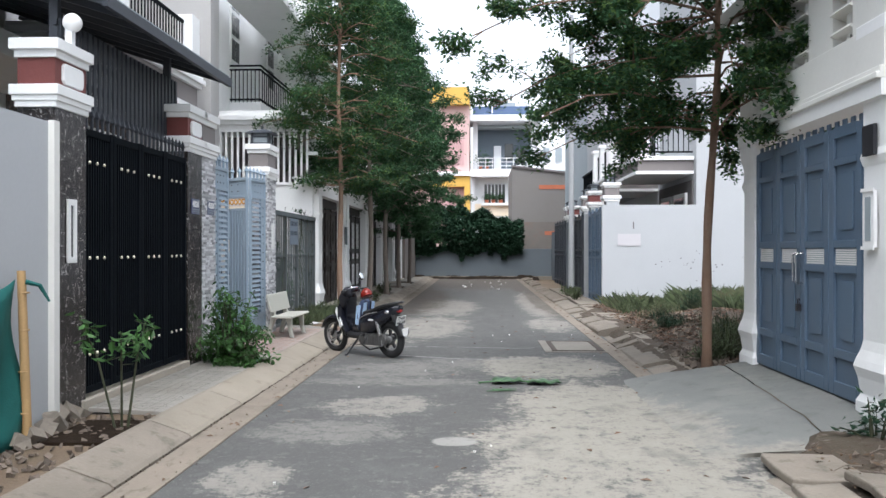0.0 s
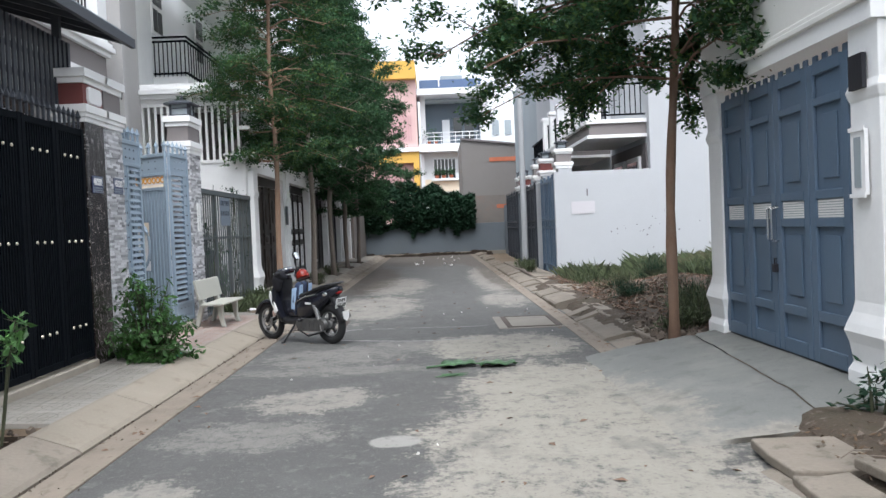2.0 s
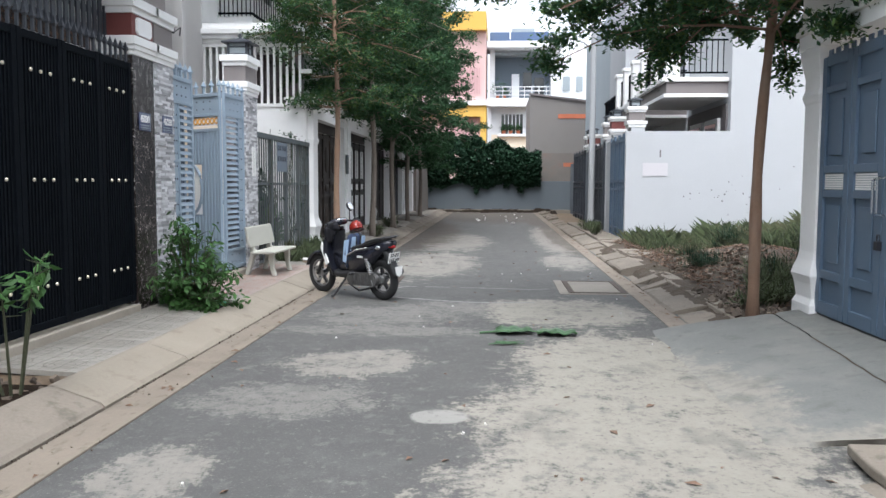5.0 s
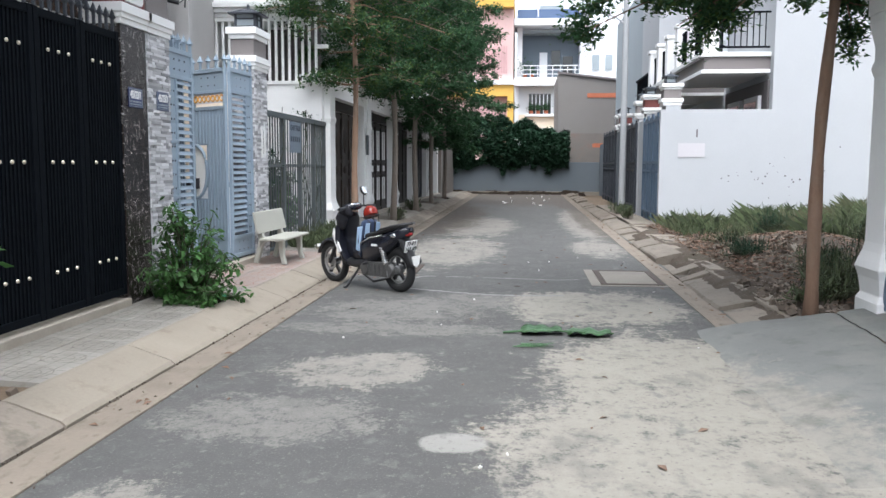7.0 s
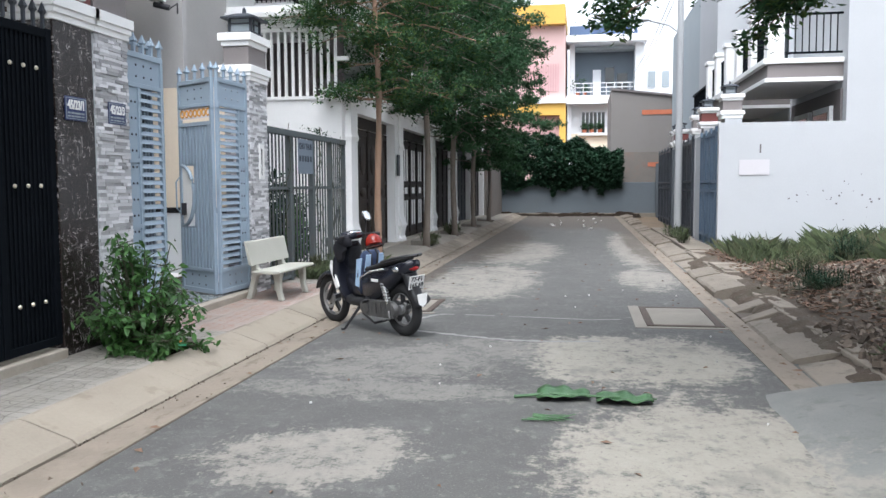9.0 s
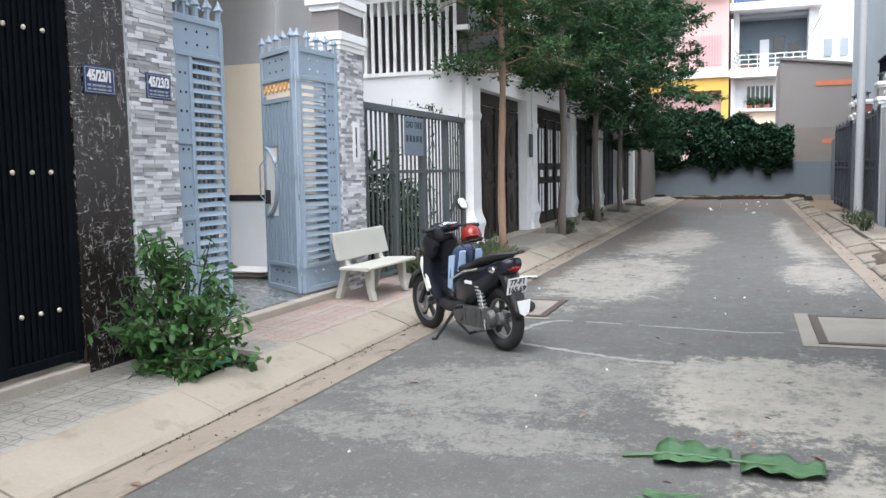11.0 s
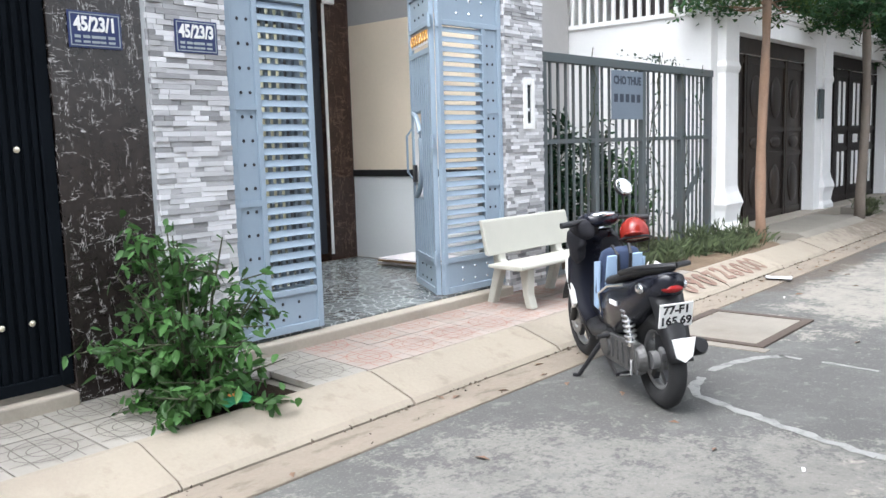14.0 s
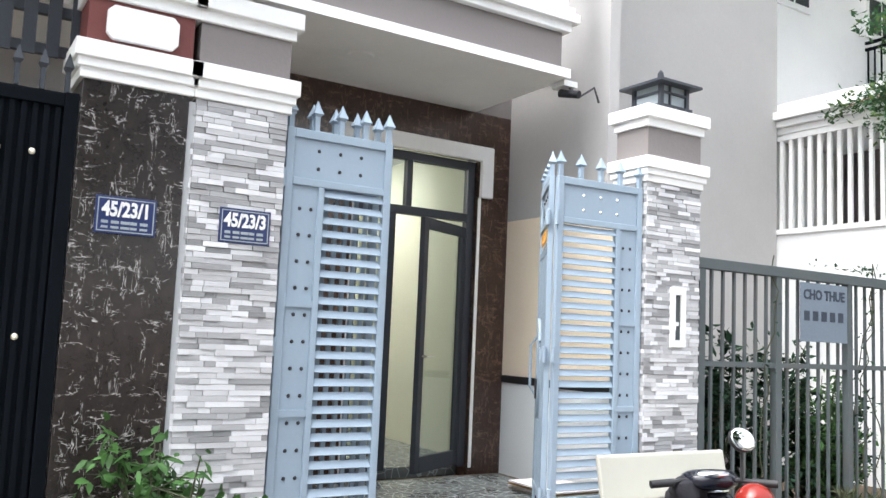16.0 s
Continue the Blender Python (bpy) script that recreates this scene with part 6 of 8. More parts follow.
# ---- motor scooter ----
def scooter():
    """Built heading along +x, its left side along +y."""
    s = thing("motor_scooter", "black motor scooter with blue bag and red helmet, parked", "motorbike")
    WB, R = 1.24, 0.275
    xf, xr = 0.62, -0.62

    def wheel(x, w):
        wh = part("wheel", Geo().ring((x, 0, R), R - w * 0.62, w * 0.62, "y", 40, 12, 0.85), TYRE, s, "worn black tyre", smooth=True)
        part("rim", Geo().ring((x, 0, R), R - w * 1.2, 0.016, "y", 36, 8, 1.6), ALLOY, wh, "alloy rim", smooth=True)
        g = Geo()
        for k in range(5):
            a = 2 * math.pi * k / 5 + 0.3
            c, d = math.cos(a), math.sin(a)
            g = Geo().beam((x + 0.04 * c, 0, R + 0.04 * d), (x + (R - w * 1.15) * c, 0, R + (R - w * 1.15) * d), 0.03, 0.04)
            part("spoke", g, PLASTIC, wh)
        part("hub", Geo().tube([(x, -0.06, R), (x, 0.06, R)], 0.05, 16), ALLOY, wh, smooth=40)
        return wh

    wheel(xf, 0.075)
    wheel(xr, 0.092)
    part("brake_disc", Geo().ring((xf, 0.065, R), 0.085, 0.02, "y", 28, 6, 0.15), ALLOY, s)
    # fork and front mudguard
    for y in (-0.085, 0.085):
        part("fork_leg", Geo().tube([(xf, y, R), (xf - 0.3, y * 0.9, 0.72)], 0.024, 10), PLASTIC, s, smooth=40)
    rows = []
    for k in range(9):
        a = radians(20 + 135 * k / 8)
        c, d = math.cos(a) * (R + 0.03), math.sin(a) * (R + 0.03)
        c2, d2 = math.cos(a) * (R + 0.0), math.sin(a) * (R + 0.0)
        rows.append([(xf + c2, -0.07, R + d2), (xf + c, -0.055, R + d), (xf + c * 1.04, 0, R + d * 1.04), (xf + c, 0.055, R + d), (xf + c2, 0.07, R + d2)])
    part("front_mudguard", Geo().loft(rows), BODY, s, smooth=True)

    def shell(name, rows, m, label="", par=None):
        """A skin through rounded cross-sections: (x, z, half width, half height)."""
        g = Geo()
        rings = []
        for x, z, w, h in rows:
            rings.append([(x, w * math.copysign(abs(math.cos(a)) ** 0.7, math.cos(a)), z + h * math.copysign(abs(math.sin(a)) ** 0.7, math.sin(a))) for a in [2 * math.pi * k / 16 for k in range(16)]])
        g.loft(rings)
        return part(name, g, m, par or s, label, smooth=True)

    # leg shield, nose, floor and tail
    g = Geo()
    rings = []
    for z, x, w, d in ((0.26, 0.2, 0.12, 0.07), (0.42, 0.27, 0.17, 0.08), (0.58, 0.32, 0.2, 0.09), (0.74, 0.31, 0.19, 0.1), (0.86, 0.26, 0.15, 0.1), (0.93, 0.22, 0.09, 0.07)):
        rings.append([(x + d * math.cos(a) * (1.0 if math.cos(a) > 0 else 0.5), w * math.sin(a), z) for a in [2 * math.pi * k / 18 for k in range(18)]])
    part("leg_shield", g.loft(rings), BODY, s, smooth=True)
    for y in (-1, 1):
        g = Geo().prism([(0.3, 0.42), (0.4, 0.66), (0.37, 0.74), (0.25, 0.46)], "y", y * 0.165, y * 0.19)
        part("side_flash", g, WHITEPL, s, "white side flash", bevel=0.006)
    part("headlight", Geo().ball((0.35, 0, 0.9), (0.06, 0.1, 0.055), 14, 8), CHROME, s, "headlight lens", smooth=True)
    shell("floor_board", [(0.3, 0.33, 0.12, 0.05), (0.1, 0.3, 0.14, 0.05), (-0.1, 0.31, 0.14, 0.06), (-0.2, 0.36, 0.12, 0.08)], PLASTIC)
    shell("tunnel", [(0.32, 0.5, 0.08, 0.1), (0.12, 0.42, 0.08, 0.1), (-0.08, 0.44, 0.09, 0.12), (-0.16, 0.5, 0.1, 0.14)], BODY)
    shell("tail_body", [(-0.0, 0.48, 0.08, 0.14), (-0.12, 0.5, 0.14, 0.19), (-0.32, 0.53, 0.155, 0.18), (-0.52, 0.6, 0.145, 0.14), (-0.7, 0.69, 0.12, 0.09), (-0.85, 0.75, 0.06, 0.045)], BODY, "glossy black tail fairing")
    for y in (-1, 1):
        part("silver_trim", Geo().tube([(-0.03, y * 0.11, 0.42), (-0.1, y * 0.145, 0.58), (-0.3, y * 0.162, 0.66), (-0.52, y * 0.15, 0.7)], 0.009, 6), CHROME, s, "silver trim line")
        part("badge", Geo().box(-0.42, y * 0.156, 0.56, -0.32, y * 0.166, 0.585), WHITEPL, s, "small white badge")
        part("rear_indicator", Geo().ball((-0.68, y * 0.125, 0.7), (0.05, 0.02, 0.03), 10, 6), CHROME, s, smooth=True)
    shell("seat", [(0.02, 0.61, 0.06, 0.025), (-0.08, 0.645, 0.11, 0.036), (-0.3, 0.69, 0.135, 0.034), (-0.42, 0.73, 0.13, 0.036), (-0.6, 0.775, 0.11, 0.034), (-0.76, 0.805, 0.06, 0.022)], SEATM, "black ribbed vinyl seat")
    for y in (-1, 1):
        part("grab_rail", Geo().tube([(-0.48, y * 0.15, 0.76), (-0.68, y * 0.145, 0.81), (-0.82, y * 0.1, 0.835), (-0.88, 0, 0.84)], 0.016, 8), PLASTIC, s, smooth=40)
    part("tail_light", Geo().ball((-0.82, 0, 0.71), (0.045, 0.065, 0.026), 14, 7), REDGLASS, s, "red tail lamp", smooth=True)
    # handlebar, cowl, mirrors
    shell("handlebar_cowl", [(0.31, 0.97, 0.06, 0.03), (0.25, 0.99, 0.13, 0.05), (0.17, 1.0, 0.13, 0.05), (0.11, 1.0, 0.08, 0.03)], BODY)
    part("dial", Geo().ball((0.14, 0, 1.03), (0.04, 0.09, 0.02), 14, 6), CHROME, s, "glinting dial cluster", smooth=True)
    part("handlebar", Geo().tube([(0.1, -0.29, 0.99), (0.15, -0.14, 1.0), (0.16, 0, 1.0), (0.15, 0.14, 1.0), (0.1, 0.29, 0.99)], 0.012, 8), PLASTIC, s, smooth=40)
    for y in (-1, 1):
        part("grip", Geo().tube([(0.1, y * 0.29, 0.99), (0.13, y * 0.18, 0.995)], 0.019, 10), PLASTIC, s, smooth=40)
        part("brake_lever", Geo().tube([(0.17, y * 0.16, 0.99), (0.15, y * 0.28, 0.985)], 0.008, 6), CHROME, s)
        if y > 0:
            continue
        mr = part("mirror", Geo().tube([(0.13, y * 0.13, 1.0), (0.14, y * 0.14, 1.1), (0.13, y * 0.14, 1.16)], 0.007, 6), PLASTIC, s, "mirror on a thin stalk")
        g = Geo().ball((0, 0, 0), (0.026, 0.068, 0.056), 16, 8)
        mm = Matrix.Translation((0.13, y * 0.14, 1.19)) @ Matrix.Rotation(radians(y * -35), 4, "X") @ Matrix.Rotation(radians(22), 4, "Y")
        g.v = [tuple(mm @ Vector(p)) for p in g.v]
        part("mirror_shell", g, WHITEPL if y > 0 else PLASTIC, mr, smooth=True)
        g = Geo().ball((-0.021, 0, 0), (0.009, 0.063, 0.051), 16, 6)
        g.v = [tuple(mm @ Vector(p)) for p in g.v]
        part("mirror_glass", g, MIRROR, mr, "bright mirror glass", smooth=True)
    # engine, swing arm, shock, silencer
    eng = shell("engine", [(0.02, 0.27, 0.07, 0.06), (-0.1, 0.28, 0.1, 0.085), (-0.25, 0.27, 0.1, 0.09), (-0.42, 0.26, 0.09, 0.075)], CAST, "dull grey cast engine")
    shell("belt_case", [(-0.15, 0.27, 0.02, 0.08), (-0.3, 0.27, 0.02, 0.1), (-0.5, 0.27, 0.02, 0.09), (-0.68, 0.275, 0.02, 0.07)], CAST, "grey belt casing")
    g = Geo().tube([(-0.14, 0.1, 0.27), (-0.14, 0.15, 0.27)], [0.088, 0.07], 20).tube([(-0.56, 0.08, 0.275), (-0.56, 0.13, 0.275)], [0.09, 0.07], 20)
    g.prism([(-0.12, 0.18), (-0.12, 0.35), (-0.58, 0.37), (-0.6, 0.19)], "y", 0.09, 0.135)
    part("crank_case", g, CAST, s, "ribbed grey crank case", bevel=0.008)
    for k in range(4):
        part("cooling_fin", Geo().box(-0.5 + k * 0.08, 0.136, 0.22, -0.48 + k * 0.08, 0.145, 0.34), CAST, s)
    part("shock_body", Geo().tube([(-0.52, 0.12, 0.34), (-0.46, 0.12, 0.6)], 0.022, 10), CHROME, s, smooth=40)
    for k in range(7):
        t = k / 6
        part("spring_coil", Geo().ring((-0.515 + 0.05 * t, 0.12, 0.37 + 0.17 * t), 0.03, 0.007, "z", 16, 6), ALLOY, s)
    part("silencer", Geo().tube([(-0.3, -0.14, 0.26), (-0.5, -0.15, 0.28), (-0.8, -0.15, 0.37), (-0.83, -0.15, 0.38)], [0.035, 0.052, 0.05, 0.036], 14), PLASTIC, s, "black silencer", smooth=40)
    part("heat_shield", Geo().tube([(-0.55, -0.18, 0.31), (-0.76, -0.18, 0.365)], [0.036, 0.036], 12), CAST, s, smooth=40)
    # rear mudguard with plate
    rows = []
    for k in range(7):
        t = k / 6
        x, z = -0.74 - 0.15 * t, 0.66 - 0.34 * t
        w = 0.1 - 0.03 * t
        rows.append([(x, -w, z), (x - 0.03, -w * 0.5, z + 0.01), (x - 0.04, 0, z + 0.015), (x - 0.03, w * 0.5, z + 0.01), (x, w, z), (x + 0.02, 0, z)])
    part("rear_mudguard", Geo().loft(rows), PLASTIC, s, smooth=True)
    part("mudguard_flap", Geo().prism([(-0.065, 0.46), (0.065, 0.46), (0.045, 0.36), (0, 0.33), (-0.045, 0.36)], "x", -0.935, -0.925), WHITEPL, s, "pale mudguard tip")
    shell("hugger", [(-0.3, 0.5, 0.06, 0.02), (-0.45, 0.56, 0.06, 0.02), (-0.62, 0.58, 0.06, 0.02)], PLASTIC)
    pm = Matrix.Translation((-0.85, 0, 0.57)) @ Matrix.Rotation(radians(-16), 4, "Y")
    g = Geo().box(-0.004, -0.095, -0.07, 0.004, 0.095, 0.07)
    g.v = [tuple(pm @ Vector(p)) for p in g.v]
    pl = part("licence_plate", g, WHITEPL, s, "white licence plate with black numbers", bevel=0.003)
    back = pm @ Matrix(((0, 0, -1, -0.005), (-1, 0, 0, 0), (0, 1, 0, 0), (0, 0, 0, 1)))
    text_mesh("77-F1", 0.066, back @ Matrix.Translation((0, 0.033, 0)), INK, pl, "number", 0.001)
    text_mesh("165.69", 0.066, back @ Matrix.Translation((0, -0.034, 0)), INK, pl, "number", 0.001)
    # stands and pedals
    part("side_stand", Geo().tube([(0.0, 0.1, 0.26), (0.1, 0.24, 0.03), (0.13, 0.26, 0.02)], [0.016, 0.014, 0.02], 8), PLASTIC, s, smooth=40)
    part("centre_stand", Geo().tube([(-0.08, 0.12, 0.2), (-0.3, 0.14, 0.12), (-0.3, -0.14, 0.12), (-0.08, -0.12, 0.2)], 0.014, 8), PLASTIC, s, smooth=40)
    for y in (-1, 1):
        part("foot_peg", Geo().tube([(-0.2, y * 0.13, 0.34), (-0.22, y * 0.22, 0.34)], 0.014, 8), PLASTIC, s)
    part("kick_lever", Geo().tube([(-0.55, 0.14, 0.27), (-0.6, 0.17, 0.2), (-0.52, 0.2, 0.18)], 0.01, 6), CAST, s)
    place = pose(-1.63, 12.52, 0.0, 0, 0, 141.5) @ Matrix.Rotation(radians(-3.5), 4, "X") @ Matrix.Diagonal((0.93, 0.95, 0.95, 1))
    s.matrix_basis = place
    # bag hung on the hook behind the shield
    bag = thing("shoulder_bag", "light blue and navy fabric bag hung on the scooter", "bag")
    g = Geo()
    rings = []
    for z, w, d in ((0.4, 0.09, 0.04), (0.45, 0.12, 0.06), (0.62, 0.145, 0.075), (0.8, 0.14, 0.065), (0.9, 0.11, 0.045), (0.92, 0.08, 0.03)):
        rings.append([(0.2 + d * math.cos(a) + 0.012 * noise.noise((a * 2, z * 9, 0)), w * math.sin(a), z) for a in [2 * math.pi * k / 24 for k in range(24)]])
    part("pouch", g.loft(rings), BAGDARK, bag, smooth=True)
    for y in (-0.075, 0.075):
        part("panel", Geo().prism([(y * 0.8 - 0.03, 0.44), (y * 0.8 + 0.03, 0.44), (y + 0.04, 0.7), (y + 0.03, 0.9), (y - 0.035, 0.9), (y - 0.04, 0.7)], "x", 0.121, 0.134), BAGBLUE, bag, "light blue panel", bevel=0.01)
    for y in (-1, 1):
        part("side_panel", Geo().prism([(0.17, 0.5), (0.24, 0.5), (0.25, 0.82), (0.15, 0.86)], "y", y * 0.13, y * 0.142), BAGBLUE, bag, "light blue side", bevel=0.01)
    for y in (-1, 1):
        part("strap", Geo().tube([(0.117, y * 0.022, 0.46), (0.112, y * 0.03, 0.7), (0.13, y * 0.04, 0.9), (0.2, y * 0.05, 0.94)], 0.011, 6), INK, bag)
    bag.matrix_basis = place @ Matrix.Translation((-0.13, 0.0, 0.0)) @ Matrix.Rotation(radians(-12), 4, "Y") @ Matrix.Diagonal((0.95, 1.05, 0.9, 1))
    hm = thing("helmet", "glossy red half helmet hung on the handlebar", "helmet")
    part("shell", Geo().ball((0, 0, 0), (0.125, 0.105, 0.115), 22, 14, 1.0, -0.35), HELMET, hm, smooth=True)
    part("rim", Geo().ring((0, 0, -0.04), 0.112, 0.008, "z", 28, 6), INK, hm)
    part("peak", Geo().ball((0.09, 0, -0.02), (0.07, 0.07, 0.02), 14, 6), HELMET, hm, smooth=True)
    part("strap", Geo().tube([(0.02, 0.1, -0.03), (0.02, 0.08, -0.14), (0.02, -0.08, -0.14), (0.02, -0.1, -0.03)], 0.007, 6), INK, hm)
    hm.matrix_basis = place @ pose(0.05, -0.17, 0.9, 6, -18, 150) @ Matrix.Diagonal((0.86, 0.9, 0.92, 1))
    jk = thing("jacket", "black cloth jacket draped over the scooter's handlebar", "clothing")
    for cx, cy, cz, rx, ry, rz in ((0.3, 0.1, 0.95, 0.1, 0.09, 0.07), (0.33, 0.15, 0.84, 0.08, 0.05, 0.12)):
        g = Geo().ball((cx, cy, cz), (rx, ry, rz), 22, 14)
        g.v = [tuple(Vector(p) + Vector((0.03, 0.03, 0.03)) * noise.noise((p[0] * 14, p[1] * 14, p[2] * 14))) for p in g.v]
        part("fold", g, JACKET, jk, smooth=True)
    jk.matrix_basis = place @ Matrix.Translation((-0.1, 0, 0))


scooter()


# ---- trees ----
def tree(base, height, low, radius, seed, n_leaf, bark, leaf_mats, label, leaf=0.075, lean=(0, 0), trunk_r=0.066, drop=0.0, squash=(1, 1), shift=(0, 0), tier=1.0, taper=1.0):
    """A slender street tree with storeys of flat spreading boughs."""
    rng = np.random.default_rng(seed)
    t = thing("tree", label, "tree", base)
    bx, by, bz = base

    def axis(z):
        k = z / height
        return Vector((bx + lean[0] * k + 0.025 * math.sin(z * 1.7 + seed), by + lean[1] * k + 0.025 * math.sin(z * 1.3 + 2 * seed), bz + z))

    zs = np.linspace(-0.1, height, 22)
    part("trunk", Geo().tube([axis(z) for z in zs], [trunk_r * (1.25 if z < 0.1 else 1.0) * (1 - 0.8 * z / height) + 0.008 + 0.006 * math.sin(z * 6 + seed) for z in zs], 12), bark, t, smooth=True)
    boughs = Geo()
    twigs = []
    z = low
    while z < height - 0.3:
        k = (z - low) / (height - low)
        R = radius * (1 - k) ** taper * min(1.0, 0.5 + 1.8 * k)
        nb = int(rng.integers(4, 7))
        a0 = rng.uniform(0, 6.28)
        for i in range(nb):
            a = a0 + 6.28 * i / nb + rng.normal(0, 0.3)
            L = R * rng.uniform(0.5, 1.12)
            d = Vector((math.cos(a) * squash[0], math.sin(a) * squash[1], 0))
            p0 = axis(min(height - 0.2, max(low - 0.1, z + rng.uniform(-0.28, 0.28))))
            off = Vector((shift[0] * L / radius, shift[1] * L / radius, 0))
            rise = rng.uniform(0.12, 0.5)
            pts = [p0 + d * L * s + off * s + Vector((0, 0, (rise * s - (drop + rise * 0.4) * s * s) * L + 0.05 * math.sin(5 * s + a))) for s in (0, 0.25, 0.5, 0.75, 1)]
            boughs.tube(pts, [0.022 * (1 - 0.17 * j) * (0.45 + L / radius * 0.6) for j in range(5)], 5)
            ns = max(4, int(9 * L / radius * rng.uniform(0.8, 1.2)))
            for j in range(ns):
                s = 0.2 + 0.8 * (j + rng.uniform(0, 1)) / ns
                f = min(3.999, s * 4)
                q = pts[int(f)].lerp(pts[int(f) + 1], f - int(f))
                b = a + rng.choice((-1, 1)) * rng.uniform(0.3, 1.2)
                l = L * 0.4 * (1.2 - s) * rng.uniform(0.5, 1.3) + 0.16
                e = q + Vector((math.cos(b) * l, math.sin(b) * l, l * rng.normal(0.08, 0.28)))
                boughs.tube([q, e], [0.008, 0.003], 4)
                twigs.append((q.lerp(e, 0.4), e))
                for m in range(3):
                    c = b + rng.normal(0, 0.9)
                    o = q.lerp(e, rng.uniform(0.25, 1.0))
                    w = rng.uniform(0.14, 0.34)
                    u = o + Vector((math.cos(c) * w, math.sin(c) * w, w * rng.normal(0.0, 0.4)))
                    twigs.append((o, u))
        z += tier * rng.uniform(0.34, 0.55) * (1.0 if k < 0.6 else 0.8)
    tagged(part("branchwork", boughs, bark, t, recalc=False), kind="stuff")
    a = np.array([[*q, *e] for q, e in twigs])
    wt = np.linalg.norm(a[:, 3:] - a[:, :3], axis=1) * rng.uniform(0.4, 1.6, len(a))
    pick = rng.choice(len(a), n_leaf, p=wt / wt.sum())
    s = rng.uniform(0, 1.1, n_leaf)[:, None]
    pts = a[pick, :3] * (1 - s) + a[pick, 3:] * s + rng.normal(0, 1, (n_leaf, 3)) * np.array([0.06, 0.06, 0.05])
    cut = int(n_leaf * (1 - leaf_mats[2]))
    tagged(part("crown", leaves(pts[:cut], leaf, rng), leaf_mats[0], t, recalc=False), "dark green layered foliage", kind="stuff")
    if cut < n_leaf:
        # the lighter leaves sit lowest
        low_pts = pts[cut:]
        tagged(part("crown_low", leaves(low_pts, leaf, rng), leaf_mats[1], t, recalc=False), "lighter yellowish green foliage", kind="stuff")
    return t


tree((-2.9, 18.2, 0.12), 8.8, 2.9, 2.35, 3, 40000, BARK_TAN, (LEAF, LEAF_Y, 0.35), "slender street tree with reddish trunk beside the bronze gate", leaf=0.08, lean=(-0.1, 0.3), trunk_r=0.055, drop=0.2, squash=(0.95, 0.85), tier=0.85)
tree((-2.75, 21.9, 0.12), 9.2, 3.0, 3.3, 5, 50000, BARK_GREY, (LEAF, LEAF_Y, 0.12), "slender street tree with grey-brown trunk by the white pilaster", leaf=0.095, drop=0.3, tier=0.85)
tree((-2.8, 26.0, 0.12), 9.4, 2.6, 3.5, 8, 50000, BARK_GREY, (LEAF, LEAF_Y, 0.0), "street tree with dark layered crown along the footway", leaf=0.11, trunk_r=0.07, drop=0.28, tier=0.85)
tree((-2.75, 29.6, 0.12), 10.0, 2.1, 3.3, 9, 52000, BARK_GREY, (LEAF, LEAF_Y, 0.0), "street tree with dark layered crown farther along", leaf=0.12, drop=0.2)
tree((-2.7, 33.5, 0.12), 9.6, 2.0, 3.3, 12, 48000, BARK_GREY, (LEAF, LEAF_Y, 0.0), "street tree with dark crown near the end wall", leaf=0.12, drop=0.2)
tree((2.71, 10.36, 0.1), 7.9, 2.85, 3.6, 21, 170000, BARK, (LEAF, LEAF_Y, 0.3), "slender tree with knotty brown trunk beside the ramp", leaf=0.075, trunk_r=0.053, lean=(0.3, 0.0), drop=0.36, squash=(0.8, 0.9), shift=(-0.9, 0.0), tier=0.62, taper=0.6)


def shrub(base, height, radius, seed, stems, n_leaf, material, label, leaf=0.09, spread=1.0, category="shrub", shape=0.5, oval=False, low=0.18):
    rng = np.random.default_rng(seed)
    t = thing("shrub", label, category, base)
    g = Geo()
    twigs = []
    for i in range(stems):
        a = rng.uniform(0, 6.28)
        r = radius * rng.uniform(0.25, 1.0) * spread
        h = height * (low + (1 - low) * rng.random() ** (1.9 if oval else 1.0))
        r *= 1.0 - 0.55 * (h / height) ** 1.5 if oval else 1.0
        p = Vector(base) + Vector((math.cos(a) * 0.05, math.sin(a) * 0.05, 0))
        e = Vector(base) + Vector((math.cos(a) * r, math.sin(a) * r, h))
        m = p.lerp(e, 0.5) + Vector((0, 0, 0.15 * h))
        g.tube([p, m, e], [0.011, 0.008, 0.003], 5)
        if low < 0.5:
            twigs.append((p.lerp(m, 0.3), m))
        twigs.append((m, e))
        twigs.append((m, e))
        for k in range(3):
            q = m.lerp(e, rng.uniform(0, 0.8))
            b = rng.uniform(0, 6.28)
            f = q + Vector((math.cos(b), math.sin(b), rng.uniform(-0.3, 0.5))) * radius * 0.3
            g.tube([q, f], [0.005, 0.002], 4)
            twigs.append((q, f))
    part("stem", g, STEMGREEN, t)
    a = np.array([[*q, *e] for q, e in twigs])
    pick = rng.integers(0, len(a), n_leaf)
    s = rng.uniform(0.1, 1.08, n_leaf)[:, None]
    pts = a[pick, :3] * (1 - s) + a[pick, 3:] * s + rng.normal(0, 0.025, (n_leaf, 3))
    pts[:, 2] = np.maximum(pts[:, 2], base[2] + 0.05)
    tagged(part("foliage", leaves(pts, leaf, rng, 0.55, shape, oval, -0.45 if oval else 0.85 if category == "weeds" else -0.15), material, t, recalc=False), kind="stuff")
    return t


shrub((-2.93, 10.45, 0.12), 0.98, 0.57, 31, 60, 2200, LEAF_BUSH, "leafy green shrub in a planting pit by the gate", leaf=0.08, shape=0.48, oval=True, low=0.06)
